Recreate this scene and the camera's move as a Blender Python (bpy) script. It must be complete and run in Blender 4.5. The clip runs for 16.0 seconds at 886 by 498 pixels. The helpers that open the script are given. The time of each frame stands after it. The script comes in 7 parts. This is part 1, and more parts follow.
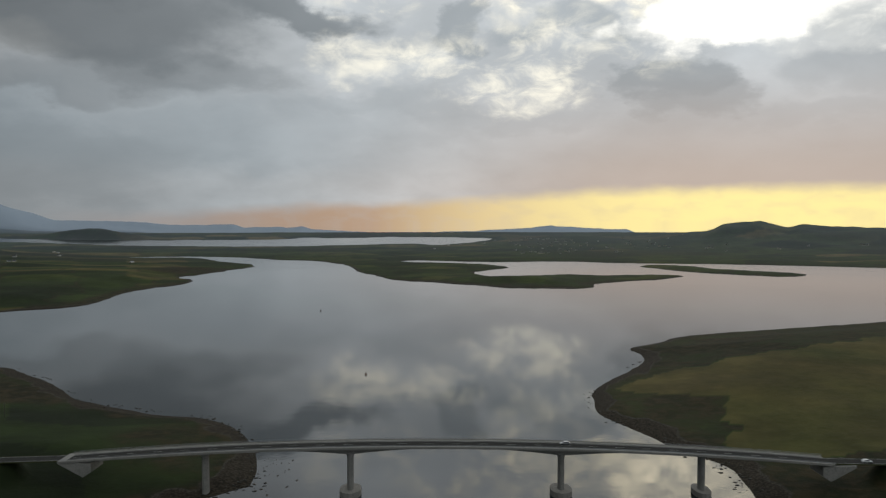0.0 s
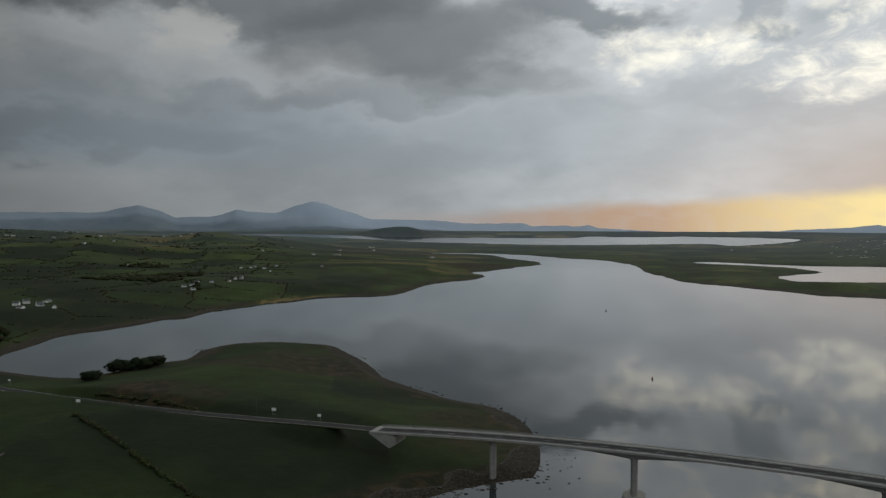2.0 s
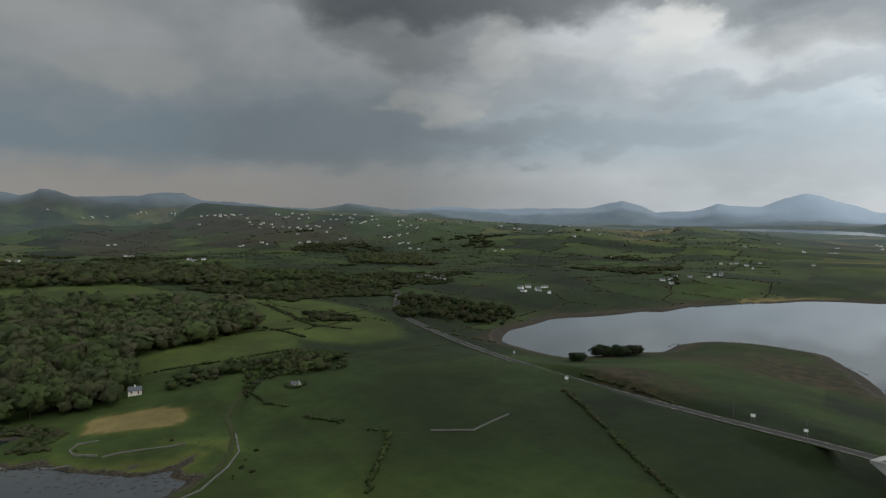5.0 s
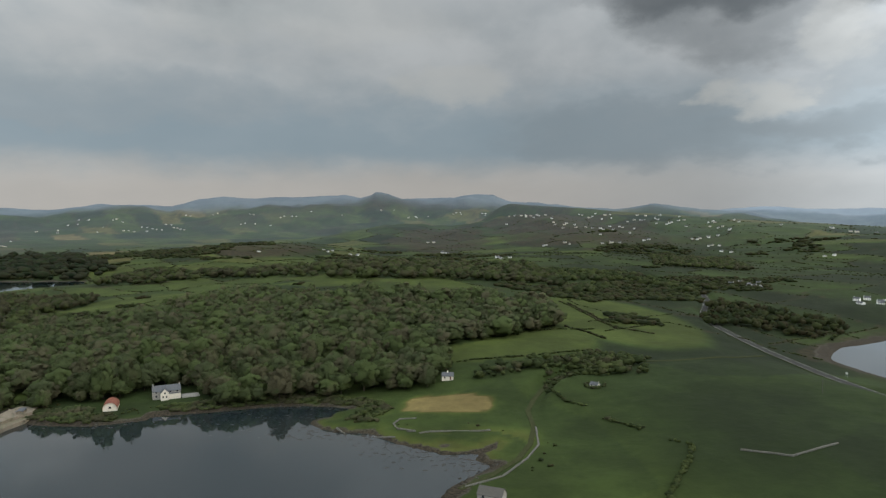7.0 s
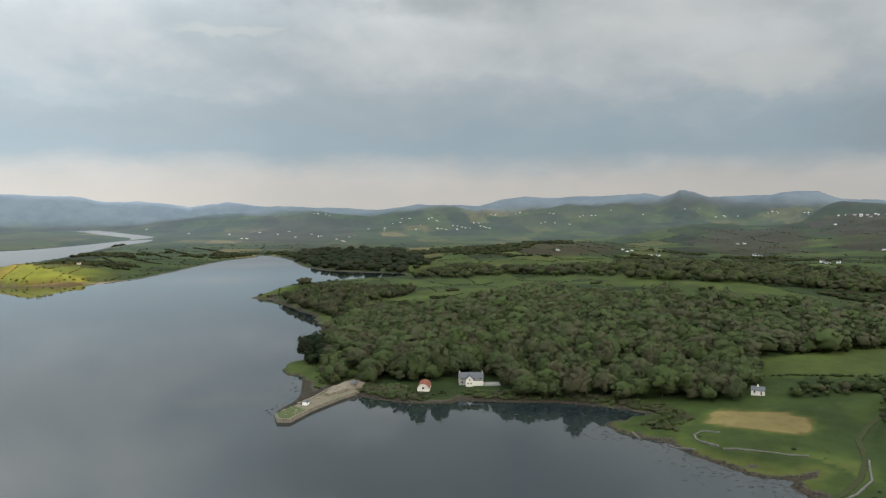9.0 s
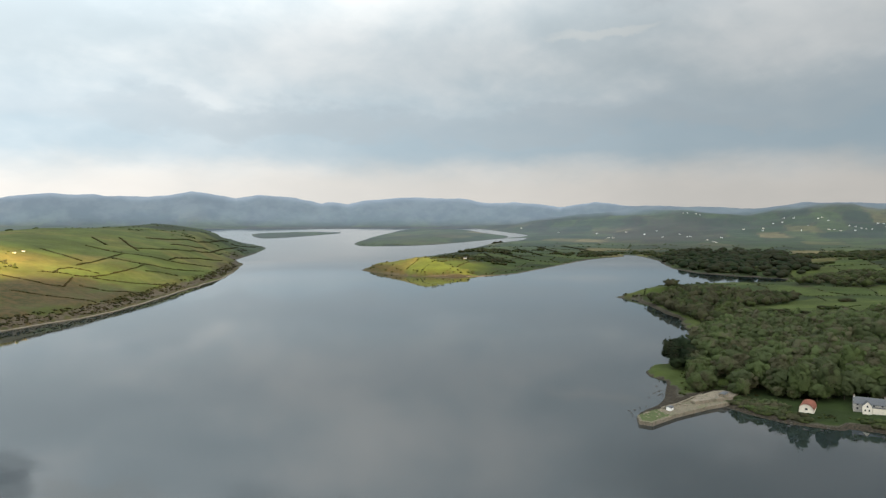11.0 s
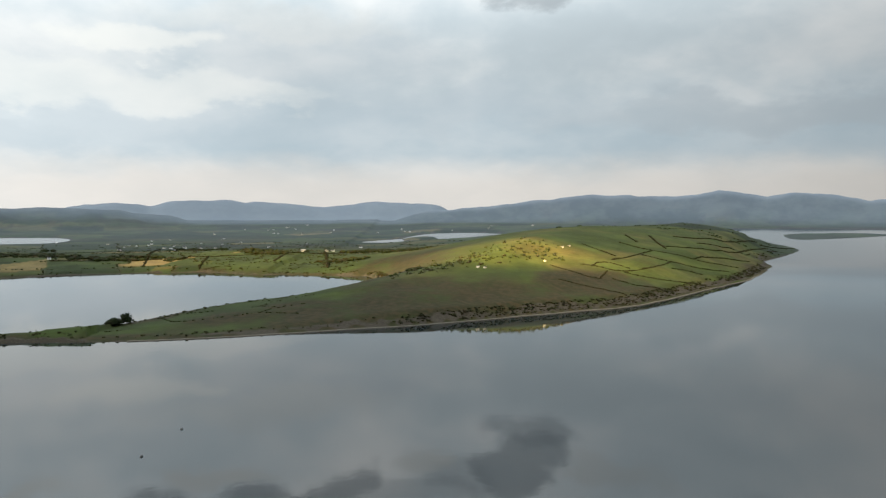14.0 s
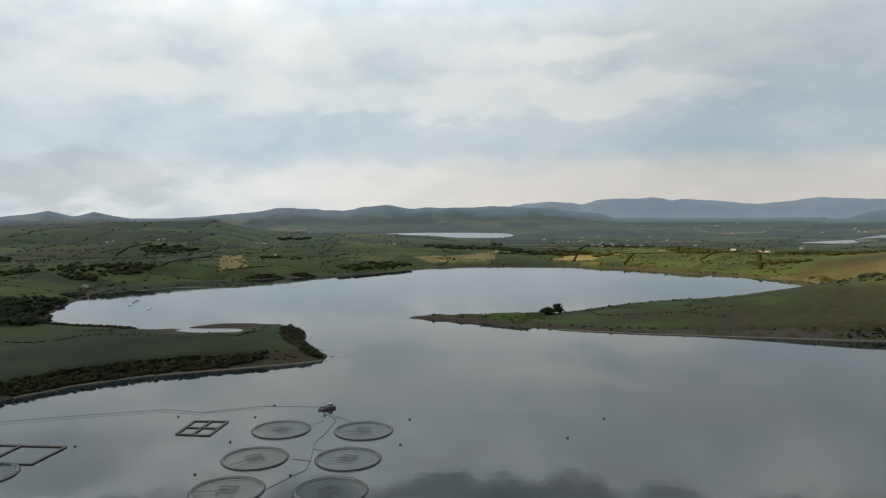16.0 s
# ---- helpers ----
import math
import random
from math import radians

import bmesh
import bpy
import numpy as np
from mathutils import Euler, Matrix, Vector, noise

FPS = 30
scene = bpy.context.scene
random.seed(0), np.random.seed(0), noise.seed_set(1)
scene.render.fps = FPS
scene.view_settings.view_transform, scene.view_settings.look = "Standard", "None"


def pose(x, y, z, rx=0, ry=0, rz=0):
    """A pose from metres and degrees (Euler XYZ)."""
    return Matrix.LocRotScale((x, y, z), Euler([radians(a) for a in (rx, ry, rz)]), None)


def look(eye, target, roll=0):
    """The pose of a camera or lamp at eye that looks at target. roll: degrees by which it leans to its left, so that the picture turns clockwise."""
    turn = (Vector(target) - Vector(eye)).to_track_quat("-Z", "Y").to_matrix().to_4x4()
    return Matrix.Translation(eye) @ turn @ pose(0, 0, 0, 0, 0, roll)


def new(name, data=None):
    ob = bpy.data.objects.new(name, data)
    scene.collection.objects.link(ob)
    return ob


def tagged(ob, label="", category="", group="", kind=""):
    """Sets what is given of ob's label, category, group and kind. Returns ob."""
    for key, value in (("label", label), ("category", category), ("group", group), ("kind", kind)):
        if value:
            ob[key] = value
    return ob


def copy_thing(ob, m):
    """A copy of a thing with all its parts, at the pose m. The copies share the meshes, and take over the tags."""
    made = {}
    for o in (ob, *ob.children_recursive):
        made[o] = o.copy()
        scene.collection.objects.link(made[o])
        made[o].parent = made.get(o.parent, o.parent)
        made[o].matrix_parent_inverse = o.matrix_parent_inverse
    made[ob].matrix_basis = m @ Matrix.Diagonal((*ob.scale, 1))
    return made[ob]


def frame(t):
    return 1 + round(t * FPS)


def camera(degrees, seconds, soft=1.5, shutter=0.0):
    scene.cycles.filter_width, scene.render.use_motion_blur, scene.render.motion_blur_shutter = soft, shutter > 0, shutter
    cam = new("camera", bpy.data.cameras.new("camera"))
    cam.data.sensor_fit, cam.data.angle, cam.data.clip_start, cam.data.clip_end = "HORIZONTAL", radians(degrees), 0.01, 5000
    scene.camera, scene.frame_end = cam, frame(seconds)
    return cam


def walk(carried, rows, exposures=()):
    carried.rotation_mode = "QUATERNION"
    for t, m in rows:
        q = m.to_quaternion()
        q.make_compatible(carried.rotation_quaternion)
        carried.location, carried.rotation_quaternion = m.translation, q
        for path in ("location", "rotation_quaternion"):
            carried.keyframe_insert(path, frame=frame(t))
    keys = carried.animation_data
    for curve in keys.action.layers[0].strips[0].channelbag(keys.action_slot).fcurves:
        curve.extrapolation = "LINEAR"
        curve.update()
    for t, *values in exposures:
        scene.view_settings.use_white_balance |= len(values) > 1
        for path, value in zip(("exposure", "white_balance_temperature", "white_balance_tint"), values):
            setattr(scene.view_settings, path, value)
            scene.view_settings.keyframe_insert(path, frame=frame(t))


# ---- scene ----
EYE = 120.0
cam = camera(64.4, 16.0, soft=1.3)
# seconds, turn to the left, tilt, roll: the aircraft hovers and turns on the spot
TURNS = [
    (0, 0.00, -2.15, -0.06),
    (0.5, 2.75, -2.08, -0.10),
    (1, 8.41, -2.11, -0.07),
    (1.5, 15.14, -2.16, -0.03),
    (2, 23.00, -2.23, 0.01),
    (2.5, 30.08, -2.29, 0.00),
    (3, 36.35, -2.32, 0.01),
    (3.5, 43.24, -2.38, -0.02),
    (4, 48.61, -2.40, -0.02),
    (4.2, 51.12, -2.43, -0.02),
    (6.3, 75.18, -2.53, -0.11),
    (6.5, 77.64, -2.47, 0.02),
    (7, 84.91, -2.52, -0.05),
    (7.5, 91.01, -2.55, -0.01),
    (8, 96.44, -2.51, -0.01),
    (8.2, 98.80, -2.53, -0.03),
    (10.3, 127.87, -2.61, -0.01),
    (10.5, 131.07, -2.60, -0.08),
    (11, 138.08, -2.62, -0.04),
    (11.5, 146.16, -2.63, -0.04),
    (12, 152.60, -2.63, -0.05),
    (12.5, 158.48, -2.62, -0.07),
    (13, 164.69, -2.62, -0.03),
    (13.5, 171.61, -2.64, -0.03),
    (14, 179.11, -2.68, 0.02),
    (14.5, 187.45, -2.71, -0.06),
    (15, 196.36, -2.75, 0.01),
    (15.5, 204.07, -2.78, 0.06),
    (16, 212.79, -2.86, -0.07),
]
EXPOSURE = [(0, -1.51), (1.5, -1.47), (2.5, -1.31), (3.5, -1.0), (4.2, -0.70), (5.2, -0.42), (6.3, -0.08), (8.2, 0.35), (10.3, 0.48), (11.5, 0.26), (13, 0.0), (14.5, -0.22), (16, -0.43)]
walk(cam, [(t, pose(0, 0, EYE, 90 + p, 0, a) @ pose(0, 0, 0, 0, 0, r)) for t, a, p, r in TURNS], EXPOSURE)

# ---- world: sunset sky under broken cloud ----
SUN_AZ, SUN_EL = -20.0, 31.0


class Nodes:
    """Short hand for building a node tree."""

    def __init__(self, tree):
        self.tree, self.links = tree, tree.links
        tree.nodes.clear()

    def add(self, kind):
        return self.tree.nodes.new(kind)

    def put(self, socket, value):
        if isinstance(value, bpy.types.NodeSocket):
            self.links.new(value, socket)
        else:
            socket.default_value = value

    def math(self, operation, a, b=0.0, c=0.0, clamp=False):
        node = self.add("ShaderNodeMath")
        node.operation, node.use_clamp = operation, clamp
        for socket, value in zip(node.inputs, (a, b, c)):
            self.put(socket, value)
        return node.outputs[0]

    def vec(self, operation, a, b=(0, 0, 0)):
        node = self.add("ShaderNodeVectorMath")
        node.operation = operation
        self.put(node.inputs[0], a)
        if operation == "SCALE":
            self.put(node.inputs["Scale"], b)
        else:
            self.put(node.inputs[1], b)
        return node.outputs["Value" if operation in ("DOT_PRODUCT", "LENGTH") else "Vector"]

    def mix(self, factor, a, b, mode="MIX"):
        node = self.add("ShaderNodeMix")
        node.data_type, node.blend_type = "RGBA", mode
        self.put(node.inputs[0], factor)
        for socket, value in ((node.inputs[6], a), (node.inputs[7], b)):
            self.put(socket, (*value, 1) if isinstance(value, tuple) and len(value) == 3 else value)
        return node.outputs[2]

    def smooth(self, x, low, high, to_low=0.0, to_high=1.0):
        node = self.add("ShaderNodeMapRange")
        node.interpolation_type = "SMOOTHSTEP"
        for socket, value in zip(node.inputs, (x, low, high, to_low, to_high)):
            self.put(socket, value)
        return node.outputs[0]

    def noise(self, vector, scale, detail=6.0, rough=0.55, warp=0.0, color=False):
        node = self.add("ShaderNodeTexNoise")
        for key, value in (("Vector", vector), ("Scale", scale), ("Detail", detail), ("Roughness", rough), ("Distortion", warp)):
            self.put(node.inputs[key], value)
        return node.outputs["Color" if color else "Fac"]

    def ramp(self, factor, stops, ease="LINEAR"):
        node = self.add("ShaderNodeValToRGB")
        node.color_ramp.interpolation = ease
        while len(node.color_ramp.elements) < len(stops):
            node.color_ramp.elements.new(0.5)
        for element, (place, color) in zip(node.color_ramp.elements, stops):
            element.position, element.color = place, (*color, 1)
        self.put(node.inputs[0], factor)
        return node.outputs[0]


def heading(az, el=0.0):
    a, e = radians(az), radians(el)
    return (-math.sin(a) * math.cos(e), math.cos(a) * math.cos(e), math.sin(e))


def build_world():
    world = bpy.data.worlds.new("evening_sky")
    scene.world = world
    world.use_nodes = True
    n = Nodes(world.node_tree)
    sky = n.add("ShaderNodeTexSky")
    sky.sky_type, sky.sun_disc, sky.sun_elevation, sky.sun_rotation = "NISHITA", False, radians(SUN_EL), radians(-SUN_AZ)
    d = n.vec("NORMALIZE", n.add("ShaderNodeTexCoord").outputs["Generated"])
    xyz = n.add("ShaderNodeSeparateXYZ")
    n.put(xyz.inputs[0], d)
    up = n.math("MAXIMUM", xyz.outputs[2], 0.0)
    # bearing to the left of north and height over the horizon, degrees; the seam lies at -75
    c, s = math.cos(radians(105)), math.sin(radians(105))
    ahead = n.math("ADD", n.math("MULTIPLY", xyz.outputs[0], -s), n.math("MULTIPLY", xyz.outputs[1], c))
    aside = n.math("ADD", n.math("MULTIPLY", xyz.outputs[0], -c), n.math("MULTIPLY", xyz.outputs[1], -s))
    bearing = n.math("ADD", n.math("MULTIPLY", n.math("ARCTAN2", aside, ahead), 57.2958), 105.0)
    rise = n.math("MULTIPLY", n.math("ARCSINE", up), 57.2958)
    # one layer of cloud, seen in perspective
    lift = n.math("ADD", up, 0.40)
    plane = n.add("ShaderNodeCombineXYZ")
    n.put(plane.inputs[0], n.math("DIVIDE", xyz.outputs[0], lift))
    n.put(plane.inputs[1], n.math("DIVIDE", xyz.outputs[1], lift))
    plane = plane.outputs[0]
    big = n.noise(plane, 1.5, 3, 0.45, 0.1)
    mid = n.noise(n.vec("ADD", plane, (7.3, 2.1, 0)), 3.6, 5, 0.5, 0.2)
    fine = n.noise(n.vec("ADD", plane, (1.3, 9.1, 0)), 9.5, 6, 0.55, 0.3)
    body = n.math("ADD", n.math("MULTIPLY", big, 0.5), n.math("ADD", n.math("MULTIPLY", mid, 0.36), n.math("MULTIPLY", fine, 0.14)))
    warp = n.add("ShaderNodeSeparateXYZ")
    n.put(warp.inputs[0], n.vec("SUBTRACT", n.noise(n.vec("ADD", plane, (3.3, 4.4, 0)), 5.0, 7, 0.55, 0.0, True), (0.5, 0.5, 0.5)))
    warp_a = n.math("ADD", bearing, n.math("MULTIPLY", warp.outputs[0], 15.0))
    warp_e = n.math("ADD", rise, n.math("MULTIPLY", warp.outputs[1], 7.0))

    def blob(az, el, wide, high, edge=0.55):
        """A soft cloud with a torn edge."""
        a = n.math("DIVIDE", n.math("SUBTRACT", warp_a, az), wide)
        e = n.math("DIVIDE", n.math("SUBTRACT", warp_e, el), high)
        q = n.math("ADD", n.math("MULTIPLY", a, a), n.math("MULTIPLY", e, e))
        return n.smooth(q, 1.0 - edge, 1.0 + edge, 1.0, 0.0)

    soft_e = n.math("ADD", rise, n.math("MULTIPLY", warp.outputs[1], 2.2))
    south = n.smooth(bearing, 20.0, 150.0)
    span = n.math("DIVIDE", n.math("ADD", bearing, 75.0), 360.0)
    level = n.ramp(span, [(0.000, (1.2,) * 3), (0.140, (1.79,) * 3), (0.220, (1.72,) * 3), (0.280, (1.11,) * 3), (0.335, (0.86,) * 3), (0.385, (0.40,) * 3), (0.430, (0.36,) * 3), (0.500, (0.387,) * 3), (0.542, (0.42,) * 3), (0.580, (0.505,) * 3), (0.625, (0.61,) * 3), (0.660, (0.715,) * 3), (0.697, (0.8,) * 3), (0.739, (0.82,) * 3), (0.792, (0.96,) * 3), (0.839, (1.03,) * 3), (0.900, (1.03,) * 3)])
    overhead = n.smooth(rise, 11.0, 26.0, 1.0, n.smooth(bearing, 90.0, 150.0, 1.45, 2.0))
    bright = n.smooth(body, 0.40, 0.60)
    grey = n.mix(south, (0.90, 0.96, 1.0), n.mix(bright, (0.82, 0.94, 1.0), (0.95, 0.985, 0.985)))
    cloud = n.vec("SCALE", grey, n.math("MULTIPLY", n.math("MULTIPLY", level, overhead), n.smooth(body, 0.36, 0.64, n.smooth(bearing, 60.0, 130.0, 0.8, 0.84), n.smooth(bearing, 60.0, 130.0, 1.16, 1.13))))
    # blue-grey shelf under the sheet, with a ragged lower edge
    shelf = n.math("MULTIPLY", n.smooth(soft_e, 2.8, 5.2), n.smooth(warp_e, 6.0, 12.5, 1.0, 0.0))
    shade = n.smooth(bearing, 5.0, 60.0, 0.25, 0.85)
    cloud = n.mix(n.math("MULTIPLY", shelf, n.math("MULTIPLY", shade, n.smooth(bearing, 120.0, 175.0, 1.0, 0.55))), cloud, n.vec("SCALE", (0.56, 0.72, 0.83), level))
    # pale clear band over the hills
    low = n.math("MULTIPLY", n.smooth(soft_e, 2.2, 5.4, 1.0, 0.0), n.smooth(bearing, 40.0, 75.0))
    cloud = n.mix(n.math("MULTIPLY", low, n.smooth(bearing, 205.0, 235.0, 0.8, 0.1)), cloud, n.vec("SCALE", (1.0, 0.945, 0.88), n.math("MULTIPLY", level, 1.03)))
    dim = n.math("MULTIPLY", n.smooth(rise, 1.0, 8.5, 1.0, 0.0), n.smooth(bearing, 2.0, 28.0, 0.0, 1.0))
    cloud = n.mix(n.math("MULTIPLY", dim, n.smooth(bearing, 60.0, 85.0, 0.6, 0.0)), cloud, n.vec("SCALE", (0.60, 0.66, 0.70), level))
    # heavy dark clouds of the north-west and overhead: bearing, height, half width, half height, edge, amount, tone against the sheet round them
    for az, el, wide, high, edge, amount, tone in (
            (27, 14.6, 11, 3.6, 0.7, 0.8, 0.36), (20, 11.4, 8, 1.8, 0.7, 0.55, 0.42), (11.5, 16.2, 7, 1.3, 0.6, 0.8, 0.38), (35, 17.5, 12, 2.6, 0.6, 0.7, 0.32), (-1.2, 15.4, 2.2, 1.5, 0.6, 0.6, 0.5), (-2.4, 14.2, 1.6, 0.8, 0.7, 0.5, 0.55),
            (-18, 11.0, 3.6, 2.0, 0.5, 0.8, 0.54), (-20.5, 8.8, 3.6, 1.8, 0.6, 0.7, 0.56), (-11, 15.2, 5, 0.9, 0.7, 0.5, 0.62), (-32, 10.5, 5, 1.8, 0.8, 0.45, 0.64), (-30, 7.4, 6, 1.0, 0.8, 0.35, 0.68), (-7, 8.6, 7, 1.0, 0.8, 0.4, 0.7), (12, 7, 13, 2.4, 0.8, 0.3, 0.62), (31, 4.0, 9, 3.0, 0.8, 0.4, 0.58), (4, 9.6, 9, 1.0, 0.8, 0.35, 0.66),
            (59, 17.2, 14, 2.8, 0.6, 0.85, 0.24), (61, 14.6, 8, 2.6, 0.75, 0.55, 0.30), (66, 6.6, 13, 2.4, 0.75, 0.36, 0.5), (50, 6.4, 12, 1.6, 0.8, 0.45, 0.5), (30, 9.6, 11, 1.2, 0.8, 0.45, 0.46), (54, 10.5, 7, 1.8, 0.8, 0.35, 0.5), (44, 9.0, 10, 1.4, 0.8, 0.3, 0.55),
            (82, 17, 10, 2.0, 0.8, 0.25, 0.66), (109, 19.5, 15, 3.4, 0.8, 0.6, 0.58), (100, 13, 9, 1.8, 0.8, 0.2, 0.74), (112, 8.5, 18, 1.8, 0.8, 0.35, 0.76), (135, 7.2, 22, 1.4, 0.7, 0.45, 0.74), (155, 7.4, 14, 1.5, 0.7, 0.45, 0.72), (146, 12.5, 12, 2.4, 0.8, 0.25, 0.8),
            (173, 17.2, 3.4, 1.5, 0.6, 0.65, 0.58), (173.5, 19.6, 3.0, 2.3, 0.6, 0.65, 0.46), (177.5, 20.6, 3.2, 1.7, 0.6, 0.4, 0.52), (181, 22.2, 5, 1.2, 0.6, 0.35, 0.55), (188, 21.0, 3.2, 1.4, 0.6, 0.7, 0.48), (193, 22.2, 4, 1.4, 0.6, 0.7, 0.46), (203, 22.4, 6, 1.8, 0.6, 0.8, 0.42), (212, 22.8, 6, 1.8, 0.6, 0.75, 0.42), (223, 23.0, 6, 1.8, 0.6, 0.7, 0.46), (238, 22.4, 6, 2.2, 0.6, 0.7, 0.5), (155, 22.8, 9, 2.0, 0.8, 0.3, 0.7),
            (190, 12.5, 11, 2.6, 0.8, 0.4, 0.80), (178, 8.5, 12, 1.6, 0.8, 0.35, 0.8), (243, 2.6, 10, 2.0, 0.8, 0.5, 0.6), (243, 16.5, 8, 2.4, 0.7, 0.5, 0.7), (214, 5.6, 8, 1.4, 0.8, 0.3, 0.78), (196, 6.6, 12, 1.2, 0.8, 0.25, 0.82)):
        cloud = n.mix(n.math("MULTIPLY", blob(az, el, wide, high, edge), amount), cloud, n.vec("SCALE", tuple(tone * v for v in (0.88, 1.0, 1.08)), level))
    # thin places where the sheet shines through
    for az, el, wide, high, amount, tone in (
            (43.5, 14.6, 2.4, 2.0, 0.7, 1.2), (37, 12.4, 8, 1.3, 0.25, 0.85), (50, 12.2, 4, 1.2, 0.2, 0.85), (61, 9.2, 3, 1.6, 0.6, 1.05), (55, 13.0, 2.8, 2.0, 0.32, 1.15), (84, 10.5, 4, 1.6, 0.45, 1.1), (97, 15.5, 12, 2.0, 0.3, 1.1),
            (203, 12.2, 5, 0.9, 0.6, 1.22), (206, 9.2, 16, 1.3, 0.5, 1.18), (222, 13.5, 9, 1.6, 0.4, 1.15), (232, 9.5, 8, 1.6, 0.5, 1.14), (192, 14.5, 9, 1.2, 0.3, 1.12), (181, 19.4, 2.4, 1.2, 0.6, 1.2), (197, 20.0, 4, 0.8, 0.6, 1.2), (212, 19.6, 5, 0.8, 0.6, 1.2), (229, 20.0, 5, 0.8, 0.5, 1.2), (166, 19.5, 4, 0.8, 0.4, 1.1), (126, 14.5, 5, 0.6, 0.4, 1.15)):
        cloud = n.mix(n.math("MULTIPLY", blob(az, el, wide, high, 0.8), amount), cloud, n.vec("SCALE", (tone * 0.985, tone, tone * 0.955), level))
    # sunset strip
    toward = n.smooth(bearing, 30.0, -22.0)
    top = n.math("ADD", n.math("MULTIPLY", toward, 1.9), 0.75)
    strip = n.math("MULTIPLY", n.smooth(n.math("SUBTRACT", n.math("ADD", rise, n.math("MULTIPLY", warp.outputs[1], 1.2)), top), -0.8, 0.5, 1.0, 0.0), n.smooth(bearing, 34.0, 10.0))
    glow = n.ramp(toward, [(0.0, (0.90, 0.68, 0.58)), (0.45, (1.4, 0.98, 0.68)), (0.72, (2.3, 1.8, 0.95)), (1.0, (3.1, 2.6, 1.1))])
    warm = n.math("MULTIPLY", n.smooth(rise, 2.0, 14.0, 1.0, 0.0), n.smooth(bearing, 18.0, -20.0, 0.0, 0.9))
    cloud = n.mix(warm, cloud, (1.52, 1.21, 1.01))
    cloud = n.mix(n.math("MULTIPLY", strip, n.smooth(fine, 0.3, 0.6, 0.8, 1.0)), cloud, glow)
    # broken bright cloud before the sun
    crisp = n.noise(n.vec("ADD", plane, (5.1, 0.7, 0)), 13.0, 9, 0.62, 0.5)
    torn_noise = n.smooth(n.math("ADD", n.math("MULTIPLY", mid, 0.5), n.math("MULTIPLY", crisp, 0.5)), 0.43, 0.64)
    torn = n.math("MULTIPLY", n.math("ADD", blob(-7, 12.6, 10, 3.0, 0.7), n.math("MULTIPLY", blob(6, 13.6, 4.0, 2.0, 0.7), 0.8), clamp=True), torn_noise)
    cloud = n.mix(n.math("MULTIPLY", torn, 0.75), cloud, (3.6, 3.4, 2.8))
    cloud = n.mix(n.math("MULTIPLY", n.math("MULTIPLY", blob(-21.5, 15.4, 7.0, 1.8, 0.6), n.smooth(rise, 17.4, 18.8, 1.0, 0.3)), n.math("ADD", n.math("MULTIPLY", torn_noise, 0.5), 0.5)), cloud, (5.5, 5.3, 4.8))
    cloud = n.mix(n.math("MULTIPLY", blob(-31, 14.5, 5, 2.4, 0.8), n.math("ADD", n.math("MULTIPLY", torn_noise, 0.5), 0.15)), cloud, (4.0, 3.9, 3.5))
    cloud = n.mix(n.math("MULTIPLY", blob(-9, 19.0, 17, 2.4, 0.8), n.math("ADD", n.math("MULTIPLY", torn_noise, 0.8), 0.0)), cloud, (5.2, 4.7, 3.5))
    cloud = n.mix(n.math("MULTIPLY", blob(-24, 20.6, 10, 3.0, 0.8), n.math("ADD", n.math("MULTIPLY", torn_noise, 0.7), 0.2)), cloud, (11.0, 9.8, 7.2))
    total = n.mix(0.97, n.vec("SCALE", sky.outputs[0], 0.08), cloud)
    background = n.add("ShaderNodeBackground")
    n.put(background.inputs[0], total)
    background.inputs[1].default_value = 1.0
    n.links.new(background.outputs[0], n.add("ShaderNodeOutputWorld").inputs[0])


build_world()
sun_data = bpy.data.lights.new("sun", "SUN")
sun_data.energy, sun_data.angle, sun_data.color = 0.25, radians(10), (1.0, 0.86, 0.68)
sun = new("sun", sun_data)
sun.matrix_world = look(Vector(heading(SUN_AZ, SUN_EL)) * 3000, (0, 0, 0))


# spot lamps added for sun through cloud gaps on the southern hill, the fields behind it and the point
# the first, wide and faint, is a fill added to brighten the hill
for name, target, radius, flat, power in (("sunbeam_spot", (-440, -1240, 30), 640, 0.78, 3.4e8), ("sunbeam_spot", (-50, -1222, 42), 420, 0.25, 1.75e9), ("sunbeam_spot", (300, -1800, 10), 520, 0.70, 0.9e9), ("sunbeam_spot", (-1020, -1180, 10), 150, 0.98, 1.2e9)):
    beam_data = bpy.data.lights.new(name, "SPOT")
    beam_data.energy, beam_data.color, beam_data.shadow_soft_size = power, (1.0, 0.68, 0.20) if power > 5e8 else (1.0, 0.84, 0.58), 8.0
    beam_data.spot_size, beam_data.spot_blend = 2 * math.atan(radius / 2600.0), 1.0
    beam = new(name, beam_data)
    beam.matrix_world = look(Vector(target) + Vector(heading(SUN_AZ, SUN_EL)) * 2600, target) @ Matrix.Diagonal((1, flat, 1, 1))


